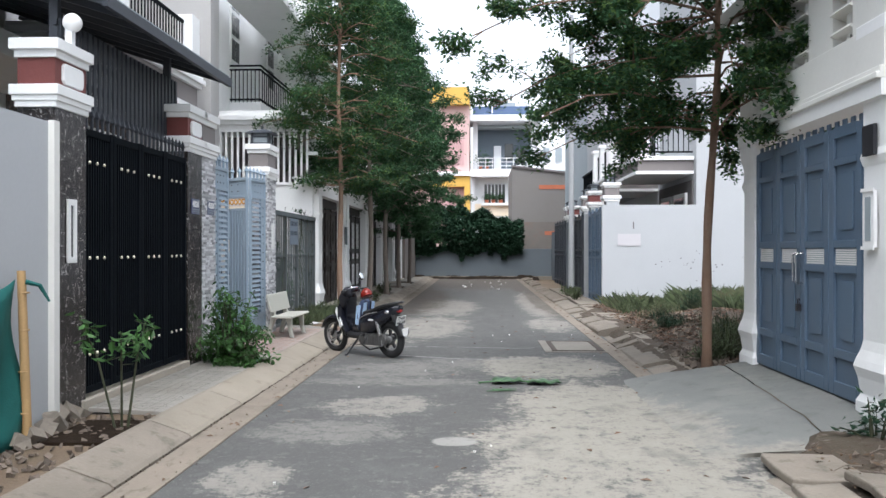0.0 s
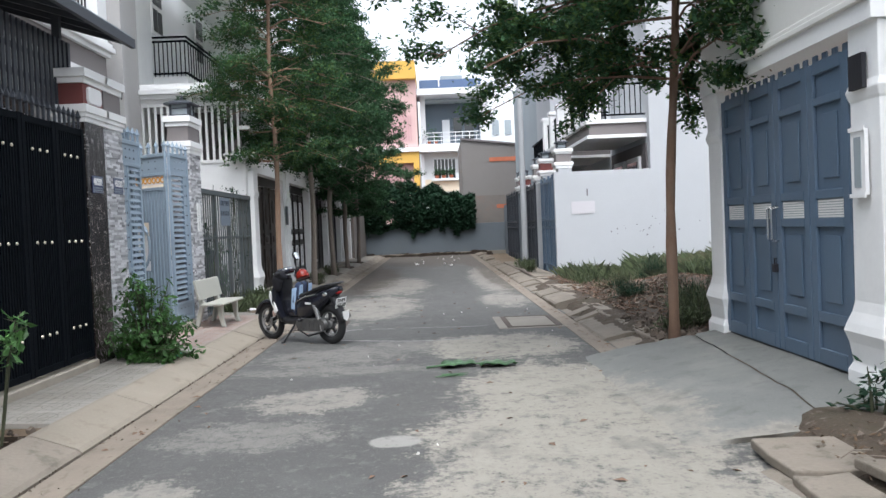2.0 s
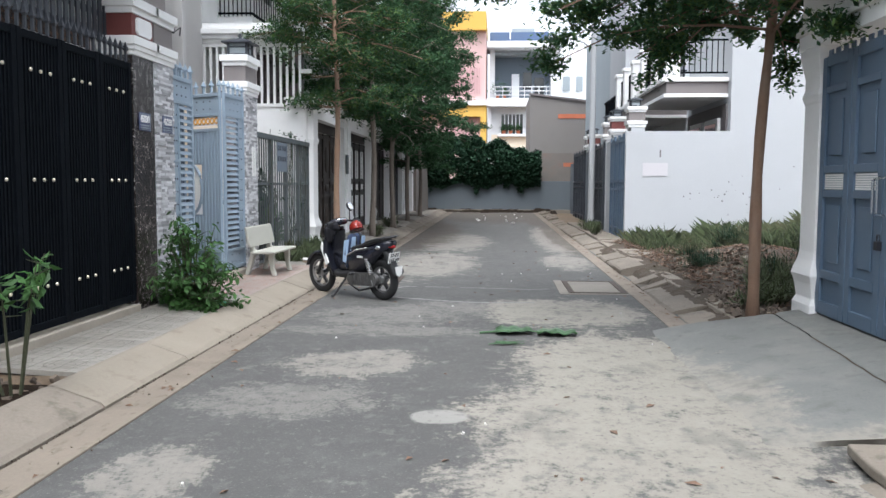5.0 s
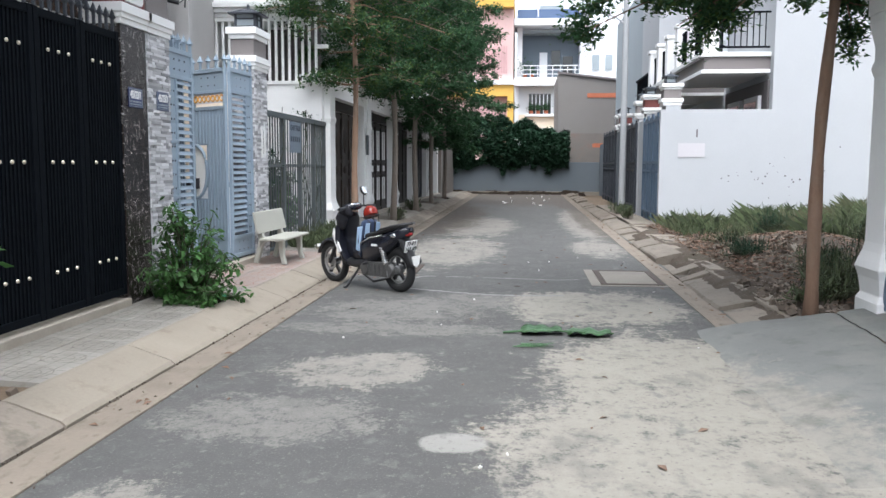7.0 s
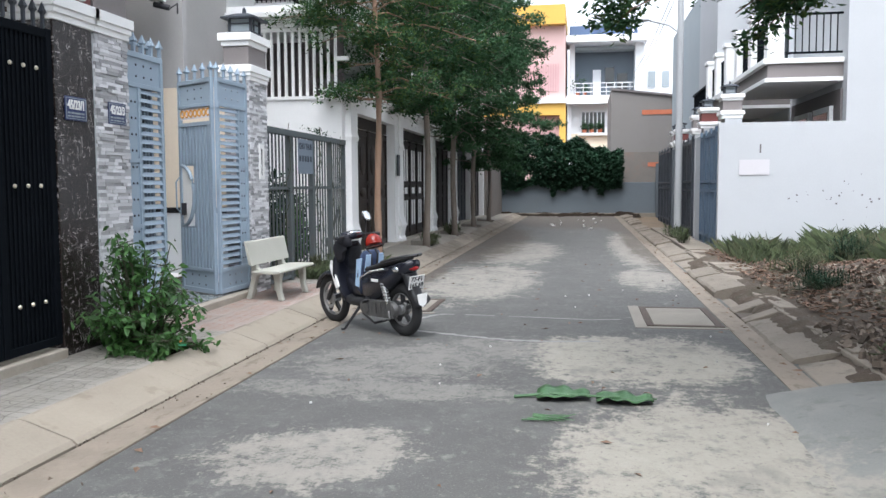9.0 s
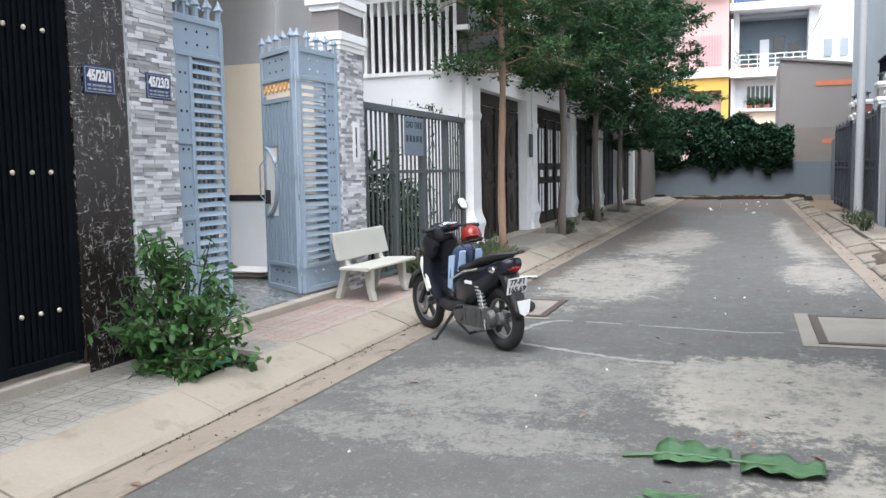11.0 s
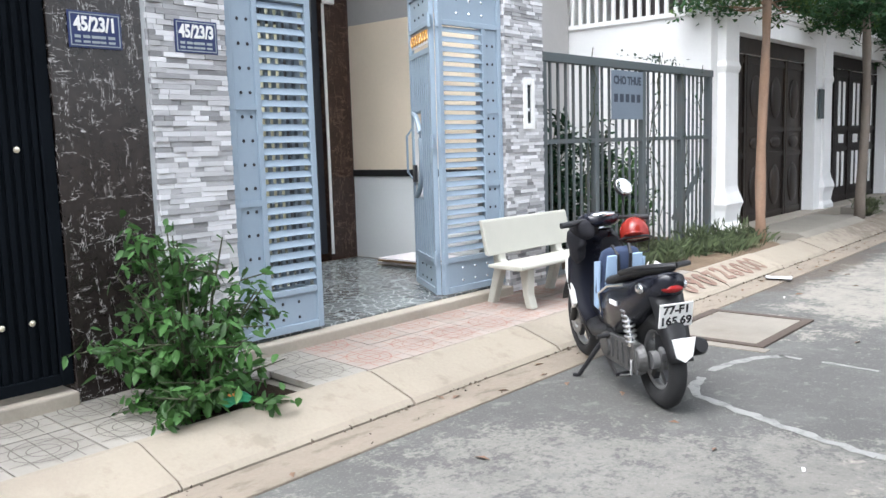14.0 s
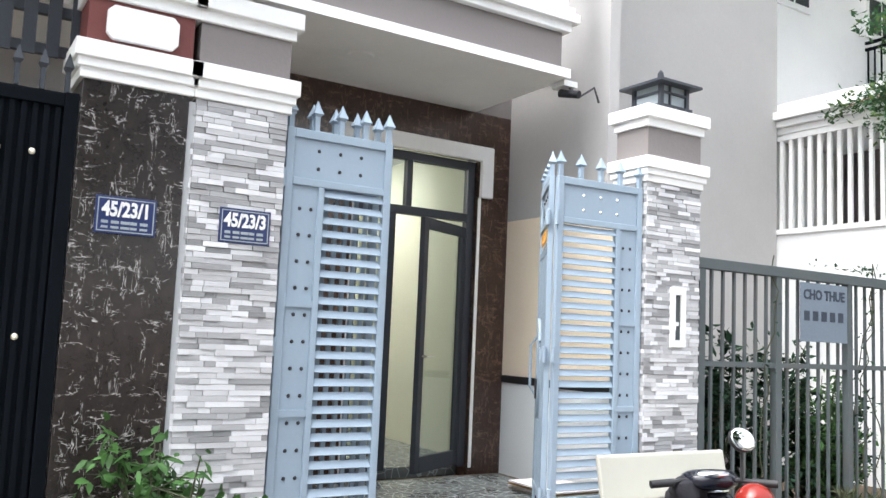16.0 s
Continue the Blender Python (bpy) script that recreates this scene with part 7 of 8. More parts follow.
shrub((-2.76, 6.85, 0.12), 1.12, 0.34, 32, 4, 120, LEAF_BUSH, "thin young shrub with sparse leaves in a pit", leaf=0.1, shape=0.42, low=0.65)
for i, (x, y, h, r) in enumerate(((-3.8, 14.9, 1.7, 0.55), (-3.95, 15.7, 1.6, 0.6), (-3.85, 16.4, 1.3, 0.5), (-4.2, 17.2, 1.0, 0.5))):
    shrub((x, y, 0.15), h, r, 40 + i, 26, 1600, LEAF_IVY if i != 2 else LEAF_BUSH, "dark straggling shrub behind the steel fence", leaf=0.1, category="shrub")
shrub((3.02, 6.75, 0.1), 0.42, 0.3, 50, 8, 110, LEAF_IVY, "small weed shrub at the foot of the white wall", leaf=0.08)
for i, (x, y) in enumerate(((-3.1, 17.55), (-3.15, 16.9), (-3.2, 16.2), (2.95, 10.75), (-2.75, 22.2), (-2.9, 26.2), (2.75, 25.6), (2.7, 23.6))):
    shrub((x, y, 0.14), 0.28, 0.3, 60 + i, 12, 260, GRASS, "low ragged weeds at the edge of the footway", leaf=0.12, category="weeds", shape=0.18)

for i, (x, y, h) in enumerate(((3.45, 11.5, 0.75), (3.95, 11.6, 0.85), (4.5, 12.2, 0.8), (3.2, 11.05, 0.5), (5.2, 13.0, 0.7), (3.6, 12.6, 0.35), (4.4, 17.6, 0.5), (5.6, 16.5, 0.6), (3.3, 14.6, 0.25), (3.5, 16.6, 0.35))):
    shrub((x, y, 0.16), h, 0.42, 160 + i, 24, 700, GRASS if i % 2 else LEAF_IVY, "tall dark weeds on the empty lot", leaf=0.15, category="weeds", shape=0.06)

# a thin vine through the fence bars
rng = np.random.default_rng(15)
vine = thing("vine", "thin leafy vine climbing through the steel fence", "climbing plant", (-3.4, 16.5, 0.2))
g, pts = Geo(), []
for y0 in (15.0, 16.35, 16.6, 17.05, 17.4):
    y, z = y0, 0.25
    run = [(-3.395, y, z)]
    while z < 2.2:
        z += rng.uniform(0.1, 0.2)
        y += rng.normal(0, 0.05)
        run.append((-3.395 + rng.normal(0, 0.012), y, z))
        if rng.random() < 0.75:
            pts += [(run[-1][0] + rng.normal(0, 0.02), y + rng.normal(0, 0.04), z + rng.normal(0, 0.04)) for k in range(3)]
    part("stem", Geo().tube(run, 0.005, 5), STEMGREEN, vine, recalc=False)
for i in range(60):
    pts.append((-3.4 + rng.normal(0, 0.02), rng.normal(16.5, 0.35), 2.24 + abs(rng.normal(0, 0.025))))
tagged(part("foliage", leaves(np.array(pts), 0.055, rng, 0.6, 0.5), LEAF_IVY, vine, recalc=False), kind="stuff")

# creeper over the end wall
rng = np.random.default_rng(77)
n = 42000
u = rng.uniform(-6.5, 2.3, n)
top = 3.0 + 0.85 * np.sin((u + 6.5) / 8.5 * math.pi) + 0.35 * np.array([noise.noise((x * 1.5, 0, 0)) for x in u])
bot = 1.35 + 0.4 * np.array([noise.noise((x * 0.9, 5, 0)) for x in u]) - 0.3 * (np.array([noise.noise((x * 4.0, 9, 0)) for x in u]) > 0.25)
v = rng.uniform(0, 1, n)
z = bot + (top - bot) * v
y = END_Y - 0.1 - 0.55 * np.sin(np.clip(v, 0.05, 1) * math.pi) * rng.uniform(0.3, 1, n) + 0.8 * (v > 0.75) * rng.uniform(0, 1, n)
cr = thing("creeper", "dense dark creeper hanging over the end wall", "climbing plant", (-1.7, END_Y, 1.3))
pts = np.stack([u, y, z], 1)
clump = np.array([noise.noise((p[0] * 1.6, p[1] * 1.6, p[2] * 1.9)) for p in pts]) > -0.4
tagged(part("foliage", leaves(pts[clump], 0.17, rng, 0.6, 0.7), LEAF_IVY, cr, recalc=False), kind="stuff")
g = Geo()
for i in range(18):
    x = -5.4 + i * 0.42
    g.tube([(x, END_Y - 0.02, 1.5), (x + 0.1, END_Y - 0.15, 2.1), (x + 0.3, END_Y + 0.1, 2.9)], [0.02, 0.015, 0.008], 5)
part("stem", g, BARK_GREY, cr)

# grass, rubble and litter
rng = np.random.default_rng(5)
g = Geo()
for i in range(26000):
    x, y = 3.1 + 5.5 * rng.random() ** 1.1, 16.8 + 4.8 * rng.random() ** 0.6
    if noise.noise((x * 0.8, y * 0.8, 1)) < -0.15 or (x < 4.8 and rng.random() < 0.8):
        continue
    h = rng.uniform(0.06, 0.3) + 0.4 * max(0, noise.noise((x * 1.3, y * 1.3, 6))) + (0.25 * rng.random() if x > 5.0 else 0)
    a = rng.uniform(0, 6.28)
    c, s = math.cos(a), math.sin(a)
    z0 = 0.12
    b = h * rng.uniform(0.2, 1.3)
    w = rng.uniform(0.003, 0.008)
    g.add([(x - s * w, y + c * w, z0), (x + s * w, y - c * w, z0), (x + c * b * 0.4, y + s * b * 0.4, z0 + h * 0.65), (x + c * b, y + s * b, z0 + h)], [(0, 1, 2), (0, 2, 3)])
whole("grass", g, GRASS, "rough dry green grass along the blank wall", "grass", "stuff", recalc=False)


def lump(g, c, r, rng):
    """A broken stone: a lopsided eight-cornered block."""
    q = [Vector((i * r[0], j * r[1], k * r[2])) * rng.uniform(0.65, 1.15) for i, j, k in ((-1, -1, -1), (1, -1, -1), (1, 1, -1), (-1, 1, -1), (-1, -1, 1), (1, -1, 1), (1, 1, 1), (-1, 1, 1))]
    m = Euler(rng.uniform(0, 6.28, 3)).to_matrix()
    g.add([Vector(c) + m @ p for p in q], [(3, 2, 1, 0), (4, 5, 6, 7), (0, 1, 5, 4), (1, 2, 6, 5), (2, 3, 7, 6), (3, 0, 4, 7)])


g, g2 = Geo(), Geo()
for i in range(1700):
    x, y = rng.normal(4.2, 0.75), rng.normal(14.9, 1.6)
    if x < 2.75 or y < 10.6 or y > 20.5:
        continue
    d2 = ((x - 4.3) / 1.1) ** 2 + ((y - 15.2) / 2.0) ** 2
    z = 0.12 + 0.07 * min(1, (x - 2.62) / 1.5) + 0.26 * math.exp(-d2 * 1.3)
    r = rng.uniform(0.012, 0.042) * (1.9 if rng.random() < 0.06 else 1)
    lump(g if rng.random() < 0.75 else g2, (x, y, z), (r, r * rng.uniform(0.5, 1), r * rng.uniform(0.15, 0.5)), rng)
whole("rubble_heap", g, STONE, "heap of brown broken stones and debris", "rubble", "stuff", recalc=False)
whole("debris", g2, KERB_OLD, "pale broken tiles and shards on the rubble", "rubble", "stuff", recalc=False)
g = Geo()
for i in range(420):
    x, y = rng.uniform(2.62, 3.15), rng.uniform(-2, 6.4)
    r = rng.uniform(0.012, 0.04)
    lump(g, (x, y, 0.1), (r, r, r * 0.5), rng)
for i in range(300):
    x, y = rng.uniform(-3.3, -2.65), rng.uniform(2.0, 7.3)
    r = rng.uniform(0.01, 0.03)
    lump(g, (x, y, 0.125), (r, r, r * 0.5), rng)
for i in range(260):
    x, y = rng.uniform(2.6, 3.2), rng.uniform(10.4, 12.5)
    r = rng.uniform(0.015, 0.05)
    lump(g, (x, y, 0.15), (r, r, r * 0.5), rng)
for i in range(700):
    x, y = rng.normal(-2.255, 0.012) if i % 3 else rng.normal(-2.1, 0.09), rng.uniform(5, 22)
    if noise.noise((y * 1.5, 0, 0)) < -0.05:
        continue
    r = rng.uniform(0.002, 0.007)
    lump(g, (x, y, 0.013), (r, r * 1.5, r * 0.5), rng)
whole("gravel", g, STONE, "loose stones and crumbs on the bare earth", "gravel", "stuff", recalc=False)
g = Geo()
for i in range(9):
    lump(g, (-3.28 + rng.normal(0, 0.05), 6.2 + i * 0.13, 0.16), (0.08, 0.09, 0.06), rng)
whole("foot_stones", g, KERB_OLD, "pale loose stones at the foot of the wall", "rubble", "stuff", recalc=False)
g = Geo()
for i in range(34):
    x, y = rng.uniform(-0.8, 1.8), rng.uniform(30, 41)
    if i > 14:
        x, y = rng.uniform(-1.8, 1.9), rng.uniform(4, 16)
    r = rng.uniform(0.025, 0.055) if y > 20 else rng.uniform(0.006, 0.012)
    lump(g, (x, y, 0.008), (r, r * 0.7, 0.006), rng)
whole("litter", g, LITTER, "scraps of pale litter on the lane", "litter", "stuff", recalc=False)
g = Geo()
for i in range(220):
    k = rng.integers(0, 3)
    x, y, zz = ((rng.uniform(-2.24, -2.0), rng.uniform(4, 30), 0.014), (rng.uniform(2.0, 2.2), rng.uniform(10.4, 30), 0.004), (rng.uniform(-1.9, 1.9), rng.uniform(5, 20), 0.004))[k]
    a, l = rng.uniform(0, 6.28), rng.uniform(0.02, 0.05)
    c, s = math.cos(a) * l, math.sin(a) * l
    g.add([(x - c, y - s, zz), (x - s * 0.4, y + c * 0.4, zz + 0.012), (x + c, y + s, zz + 0.003), (x + s * 0.4, y - c * 0.4, zz + 0.006)], [(0, 1, 2, 3)])
whole("dead_leaves", g, BARK, "dry brown leaves scattered along the kerb", "leaves", "stuff", recalc=False)

g = Geo()
for i in range(3500):
    x, y = 2.8 + abs(rng.normal(0, 1.6)), rng.uniform(10.6, 21.4)
    if x > 8:
        continue
    d2 = ((x - 4.3) / 1.1) ** 2 + ((y - 15.2) / 2.0) ** 2
    z = 0.13 + 0.1 * min(1, (x - 2.62) / 1.5) + 0.26 * math.exp(-d2 * 1.3)
    a, l = rng.uniform(0, 6.28), rng.uniform(0.02, 0.06)
    c, s = math.cos(a) * l, math.sin(a) * l
    g.add([(x - c, y - s, z), (x - s * 0.5, y + c * 0.5, z + 0.02), (x + c, y + s, z + 0.01), (x + s * 0.5, y - c * 0.5, z + 0.015)], [(0, 1, 2, 3)])
whole("leaf_litter", g, BARK, "brown leaf litter strewn over the lot", "leaves", "stuff", recalc=False)

# torn banana leaf on the lane
bl = thing("banana_leaf", "torn green banana leaf lying on the lane", "leaf", (0.55, 9.95, 0))
for x0, x1, y0, w in ((0.2, 0.56, 9.98, 0.16), (0.6, 0.97, 9.92, 0.14)):
    g = Geo()
    nu = 14
    for i in range(nu + 1):
        u = i / nu
        x = x0 + (x1 - x0) * u
        wj = w * (0.55 + 0.5 * math.sin(math.pi * min(1, u * 1.1 + 0.15))) * (1 + 0.25 * noise.noise((x * 14, 0, 2)))
        for k in range(5):
            vv = k / 4 - 0.5
            g.v.append((x, y0 + vv * wj * 2 + 0.02 * math.sin(u * 5), 0.012 + 0.05 * abs(vv) * (1 + noise.noise((x * 8, vv * 3, 0))) + 0.02 * math.sin(u * 9) ** 2))
    for i in range(nu):
        for k in range(4):
            q = i * 5 + k
            g.f.append((q, q + 1, q + 6, q + 5))
    o = part("blade", g, BANANA, bl, smooth=True)
    so = o.modifiers.new("thick", "SOLIDIFY")
    so.thickness = 0.004
part("midrib", Geo().tube([(0.05, 9.93, 0.012), (0.3, 9.97, 0.03), (0.6, 9.94, 0.03), (1.0, 9.98, 0.015)], [0.012, 0.011, 0.009, 0.004], 6), BANANA, bl)
g = Geo()
for i in range(14):
    a = rng.uniform(-0.6, 0.6)
    x, y = 0.25 + rng.normal(0, 0.06), 9.45 + rng.normal(0, 0.04)
    l = rng.uniform(0.08, 0.2)
    g.tube([(x, y, 0.012), (x + math.cos(a) * l, y + math.sin(a) * l, 0.02)], [0.012, 0.004], 5, 0.4)
tagged(part("shred", g, BANANA, bl), "shredded dark leaf strips", kind="stuff")
# packet in the planting pit
pk = thing("snack_packet", "crumpled green foil packet in the planting pit", "litter", (-2.7, 10.5, 0.15))
g = Geo()
for j in range(5):
    for i in range(7):
        g.v.append((-2.76 + j * 0.03, 10.42 + i * 0.028, 0.17 + 0.02 * noise.noise((i * 1.1, j * 1.3, 4)) + 0.018 * (2 - abs(j - 2))))
for j in range(4):
    for i in range(6):
        q = j * 7 + i
        g.f.append((q, q + 1, q + 8, q + 7))
o = part("foil", g, PACKET, pk)
so = o.modifiers.new("thick", "SOLIDIFY")
so.thickness = 0.006
part("print", Geo().prism([(-2.69, 10.46), (-2.66, 10.54), (-2.72, 10.54)], "z", 0.205, 0.215), ORANGE, pk, "orange printed patch")

# bamboo pole with green netting
bp_ = thing("bamboo_pole", "bamboo pole leaning with green shade netting", "pole", (-3.23, 6.28, 0.1))
part("pole", Geo().tube([(-3.22, 6.3, 0.1), (-3.23, 6.28, 0.7), (-3.25, 6.27, 1.38)], [0.035, 0.033, 0.03], 10), BAMBOO, bp_, smooth=40)
for z in (0.35, 0.65, 0.95, 1.22):
    part("node", Geo().ring((-3.235, 6.28, z), 0.034, 0.006, "z", 14, 6), BAMBOO, bp_)
g = Geo()
for i in range(9):
    for k in range(12):
        u, v = i / 8, k / 11
        g.v.append((-3.27 - 0.03 * u + 0.03 * math.sin(v * 7 + u * 5), 6.24 - 0.5 * u + 0.06 * math.sin(v * 5), 0.12 + 1.2 * v - 0.2 * u * v))
for i in range(8):
    for k in range(11):
        q = i * 12 + k
        g.f.append((q, q + 1, q + 13, q + 12))
o = part("netting", g, NET, bp_, "dark green netting", smooth=True)
so = o.modifiers.new("thick", "SOLIDIFY")
so.thickness = 0.006
part("knot", Geo().tube([(-3.22, 6.27, 1.3), (-3.16, 6.36, 1.27), (-3.12, 6.42, 1.15)], [0.02, 0.016, 0.008], 6), NET, bp_)

# planks and cardboard in the yard
cb = thing("cardboard_sheets", "flattened cardboard sheets lying in the yard", "cardboard", (-4.9, 14.1, 0.24))
for i in range(4):
    g = Geo().box(-5.15 + 0.03 * i, 13.95 - 0.02 * i, 0.25 + i * 0.025, -4.55 + 0.04 * i, 14.38, 0.262 + i * 0.025)
    part("sheet", g, (SILL, CREAMPAPER, BAMBOO, CREAMPAPER)[i], cb)
# blank paper notice and marks on the far white wall
nt = thing("paper_notice", "pale paper notice stuck on the blank wall", "notice", (3.75, 21.69, 1.7))
part("sheet", Geo().box(3.55, 21.685, 1.62, 4.12, 21.698, 1.92), NOTICE, nt)
sc = thing("wall_spots", "scattered dark mould spots on the blank wall", "stain", (5.3, 21.69, 1.0))
g = Geo()
for i in range(26):
    x, z = rng.normal(5.6, 0.6), rng.normal(1.15, 0.22)
    r = rng.uniform(0.006, 0.022)
    g.prism([(x + r * math.cos(a), z + r * rng.uniform(0.6, 1.3) * math.sin(a)) for a in np.linspace(0, 6.28, 8)[:-1]], "y", 21.692, 21.699)
g.box(3.93, 21.69, 2.05, 3.96, 21.699, 2.22)
tagged(part("spots", g, DARKBAND, sc), kind="stuff")

# road covers, painted arcs
for x0, x1, y0, y1, lab in ((1.16, 1.92, 13.0, 14.35, "pale concrete drain cover set in an iron frame"), (-2.0, -1.2, 13.66, 14.72, "concrete drain cover in a rusty frame beside the kerb")):
    mh = thing("drain_cover", lab, "manhole", ((x0 + x1) / 2, (y0 + y1) / 2, 0))
    part("cover", Geo().box(x0 + 0.075, y0 + 0.075, -0.02, x1 - 0.075, y1 - 0.075, 0.012), PAVE_OLD, mh, bevel=0.004)
    part("frame", Geo().box(x0, y0, -0.02, x1, y0 + 0.07, 0.014).box(x0, y1 - 0.07, -0.02, x1, y1, 0.014).box(x0, y0 + 0.07, -0.02, x0 + 0.07, y1 - 0.07, 0.014).box(x1 - 0.07, y0 + 0.07, -0.02, x1, y1 - 0.07, 0.014), RUST, mh)
    part("surround", Geo().box(x0 - 0.12, y0 - 0.1, -0.02, x1 + 0.05, y0, 0.006).box(x0 - 0.12, y0, -0.02, x0, y1 + 0.1, 0.006), PAVE_OLD, mh)


def painted(pts, w, label, worn=-0.3):
    """A worn painted band: a ribbon of uneven width, broken where it has rubbed off."""
    g = Geo()
    run = []
    for p, q in zip(pts, pts[1:]):
        p, q = Vector(p), Vector(q)
        n = max(1, int((q - p).length / 0.03))
        run += [p.lerp(q, k / n) for k in range(n)]
    for k, (p, q) in enumerate(zip(run, run[1:])):
        if noise.noise((p.x * 4, p.y * 4, 3)) < worn:
            continue
        d = (q - p).normalized()
        s = Vector((-d.y, d.x))

        def half(c, side):
            return max(0.004, w * (0.42 + 0.35 * noise.noise((c.x * 13, c.y * 13, side))))

        z = 0.0035
        g.add([(*(p - s * half(p, 1)), z), (*(q - s * half(q, 1)), z), (*(q + s * half(q, 7)), z), (*(p + s * half(p, 7)), z)], [(0, 1, 2, 3)])
    whole("road_marking", g, PAINTLINE, label, "marking", "structure", recalc=False)


painted([(-1.06, 13.54), (-0.6, 13.52), (0.1, 13.43), (0.6, 13.35), (0.95, 13.42)], 0.045, "thin worn white line across the lane")
painted([(-0.95 - 0.3 * math.sin(t), 12.95 + 0.6 * math.cos(t)) for t in np.linspace(0.2, 2.6, 12)] + [(-0.7, 12.26), (-0.27, 12.09), (-0.1, 12.05), (0.25, 12.04), (0.7, 12.1)], 0.075, "curved worn white line on the lane", -0.22)

# ---- kerbs, paving, stone strips: pieces last ----
def shared(name, mesh_data, parent, m, material=None):
    ob = new(name, mesh_data)
    ob.parent = parent
    ob.matrix_basis = m
    return ob


kl = thing("kerb_left", "sloping sandy concrete kerb stones along the footway", "kerb", (0, 0, 0), kind="structure")
prof = [(-2.27, -0.1), (-2.27, 0.014), (-2.3, 0.04), (-2.57, 0.132), (-2.61, 0.142), (-2.65, 0.14), (-2.65, -0.1)]
me = Geo().prism(prof, "y", 0.008, 1.442).mesh("kerb_stone")
tidy(me)
me.materials.append(KERB)
worn = me.copy()
worn.materials[0] = KERB_OLD
for i in range(-13, 23):
    y = 11.39 + 1.45 * i
    if y < -8 or y > 42.5:
        continue
    shared("kerb_stone", worn if y < 6 else me, kl, pose(random.uniform(-0.005, 0.005), y, random.uniform(-0.004, 0.004), 0, 0, random.uniform(-0.1, 0.1)))
kr = thing("kerb_right", "weathered sloping kerb stones, some sunken, beside the empty lot", "kerb", (0, 0, 0), kind="structure")
prof = [(2.17, -0.1), (2.17, 0.02), (2.2, 0.045), (2.45, 0.1), (2.52, 0.108), (2.55, 0.105), (2.55, -0.1)]
me = Geo().prism(prof, "y", 0.004, 0.997).mesh("kerb_stone")
tidy(me)
me.materials.append(KERB_OLD)
for i in range(34):
    y = 10.3 + 1.0 * i
    if i in (3,):
        continue
    if y < 43:
        shared("kerb_stone", me, kr, pose(random.uniform(-0.01, 0.01), y, random.uniform(-0.012, 0.006), random.uniform(-0.5, 0.5), random.uniform(-1.6, 1.6), random.uniform(-1.0, 1.0)))
for i in range(3):
    shared("kerb_stone", me, kr, pose(-0.3 - 0.03 * i, 4.85 - 1.02 * i, -0.035, random.uniform(-1, 1), random.uniform(1, 4), 4))
inl = thing("drain_inlet", "dark drain inlet in the kerb beside the cover", "drain", (2.3, 13.8, 0))
part("throat", Geo().box(2.18, 13.32, -0.1, 2.5, 14.28, 0.02), JOINT, inl)
part("cheek", Geo().prism([(2.17, -0.1), (2.17, 0.02), (2.5, 0.14), (2.55, -0.1)], "y", 13.31, 13.55), KERB_OLD, inl, bevel=0.01)
part("cheek", Geo().prism([(2.17, -0.1), (2.17, 0.02), (2.5, 0.14), (2.55, -0.1)], "y", 13.95, 14.3), KERB_OLD, inl, bevel=0.01)
whole("kerb_backing", Geo().box(2.55, 10.3, -0.1, 2.75, 22, 0.12), KERB_OLD, "crumbling concrete strip behind the kerb", "kerb", "structure", bevel=0.02)
for x0, y0, x1, y1, z in ((2.6, 17.2, 3.15, 18.6, 0.15), (2.6, 21.0, 3.2, 25.4, 0.14), (2.58, 11.2, 2.95, 12.4, 0.14), (2.6, 25.6, 3.2, 31, 0.12)):
    g = Geo().prism([(x0, y0 + random.uniform(-0.05, 0.1)), (x1, y0 + random.uniform(-0.1, 0.1)), (x1 - random.uniform(0, 0.1), y1), (x0, y1 + random.uniform(-0.1, 0.05))], "z", -0.05, z)
    whole("broken_slab", g, KERB_OLD, "cracked weathered concrete slab at the lane edge", "slab", "structure", bevel=0.012)
rng = np.random.default_rng(91)


def cracked(x0, y0, x1, y1, z):
    """A flat concrete piece with a ragged broken outline, slightly tipped."""
    cx, cy = (x0 + x1) / 2, (y0 + y1) / 2
    out = [(x0, y0), (cx, y0), (x1, y0), (x1, cy), (x1, y1), (cx, y1), (x0, y1), (x0, cy)]
    out = [(x + rng.normal(0, 0.022), y + rng.normal(0, 0.028)) for x, y in out]
    g = Geo().prism(out, "z", -0.06, 0.0)
    a, b = rng.normal(0, 0.022), rng.normal(0, 0.016)
    g.v = [(x, y, h + z + a * (x - cx) + b * (y - cy)) for x, y, h in g.v]
    whole("broken_slab", g, KERB_OLD, "cracked weathered concrete slab at the lane edge", "slab", "structure", bevel=0.012)


for x0, y0, x1, y1, z in ((2.05, 5.75, 2.55, 6.35, 0.085), (2.0, 5.2, 2.32, 5.72, 0.06), (2.34, 5.15, 2.75, 5.7, 0.14), (2.2, 4.5, 2.62, 5.1, 0.12), (2.15, 3.8, 2.6, 4.45, 0.12)):
    cracked(x0, y0, x1, y1, z)
y = 10.45
while y < 21:
    l = rng.uniform(0.4, 1.0)
    if rng.random() < 0.5:
        cracked(2.57, y, 2.57 + rng.uniform(0.18, 0.5), y + l, 0.125 + rng.normal(0, 0.012))
    y += l + rng.uniform(0.03, 0.12)
g = Geo()
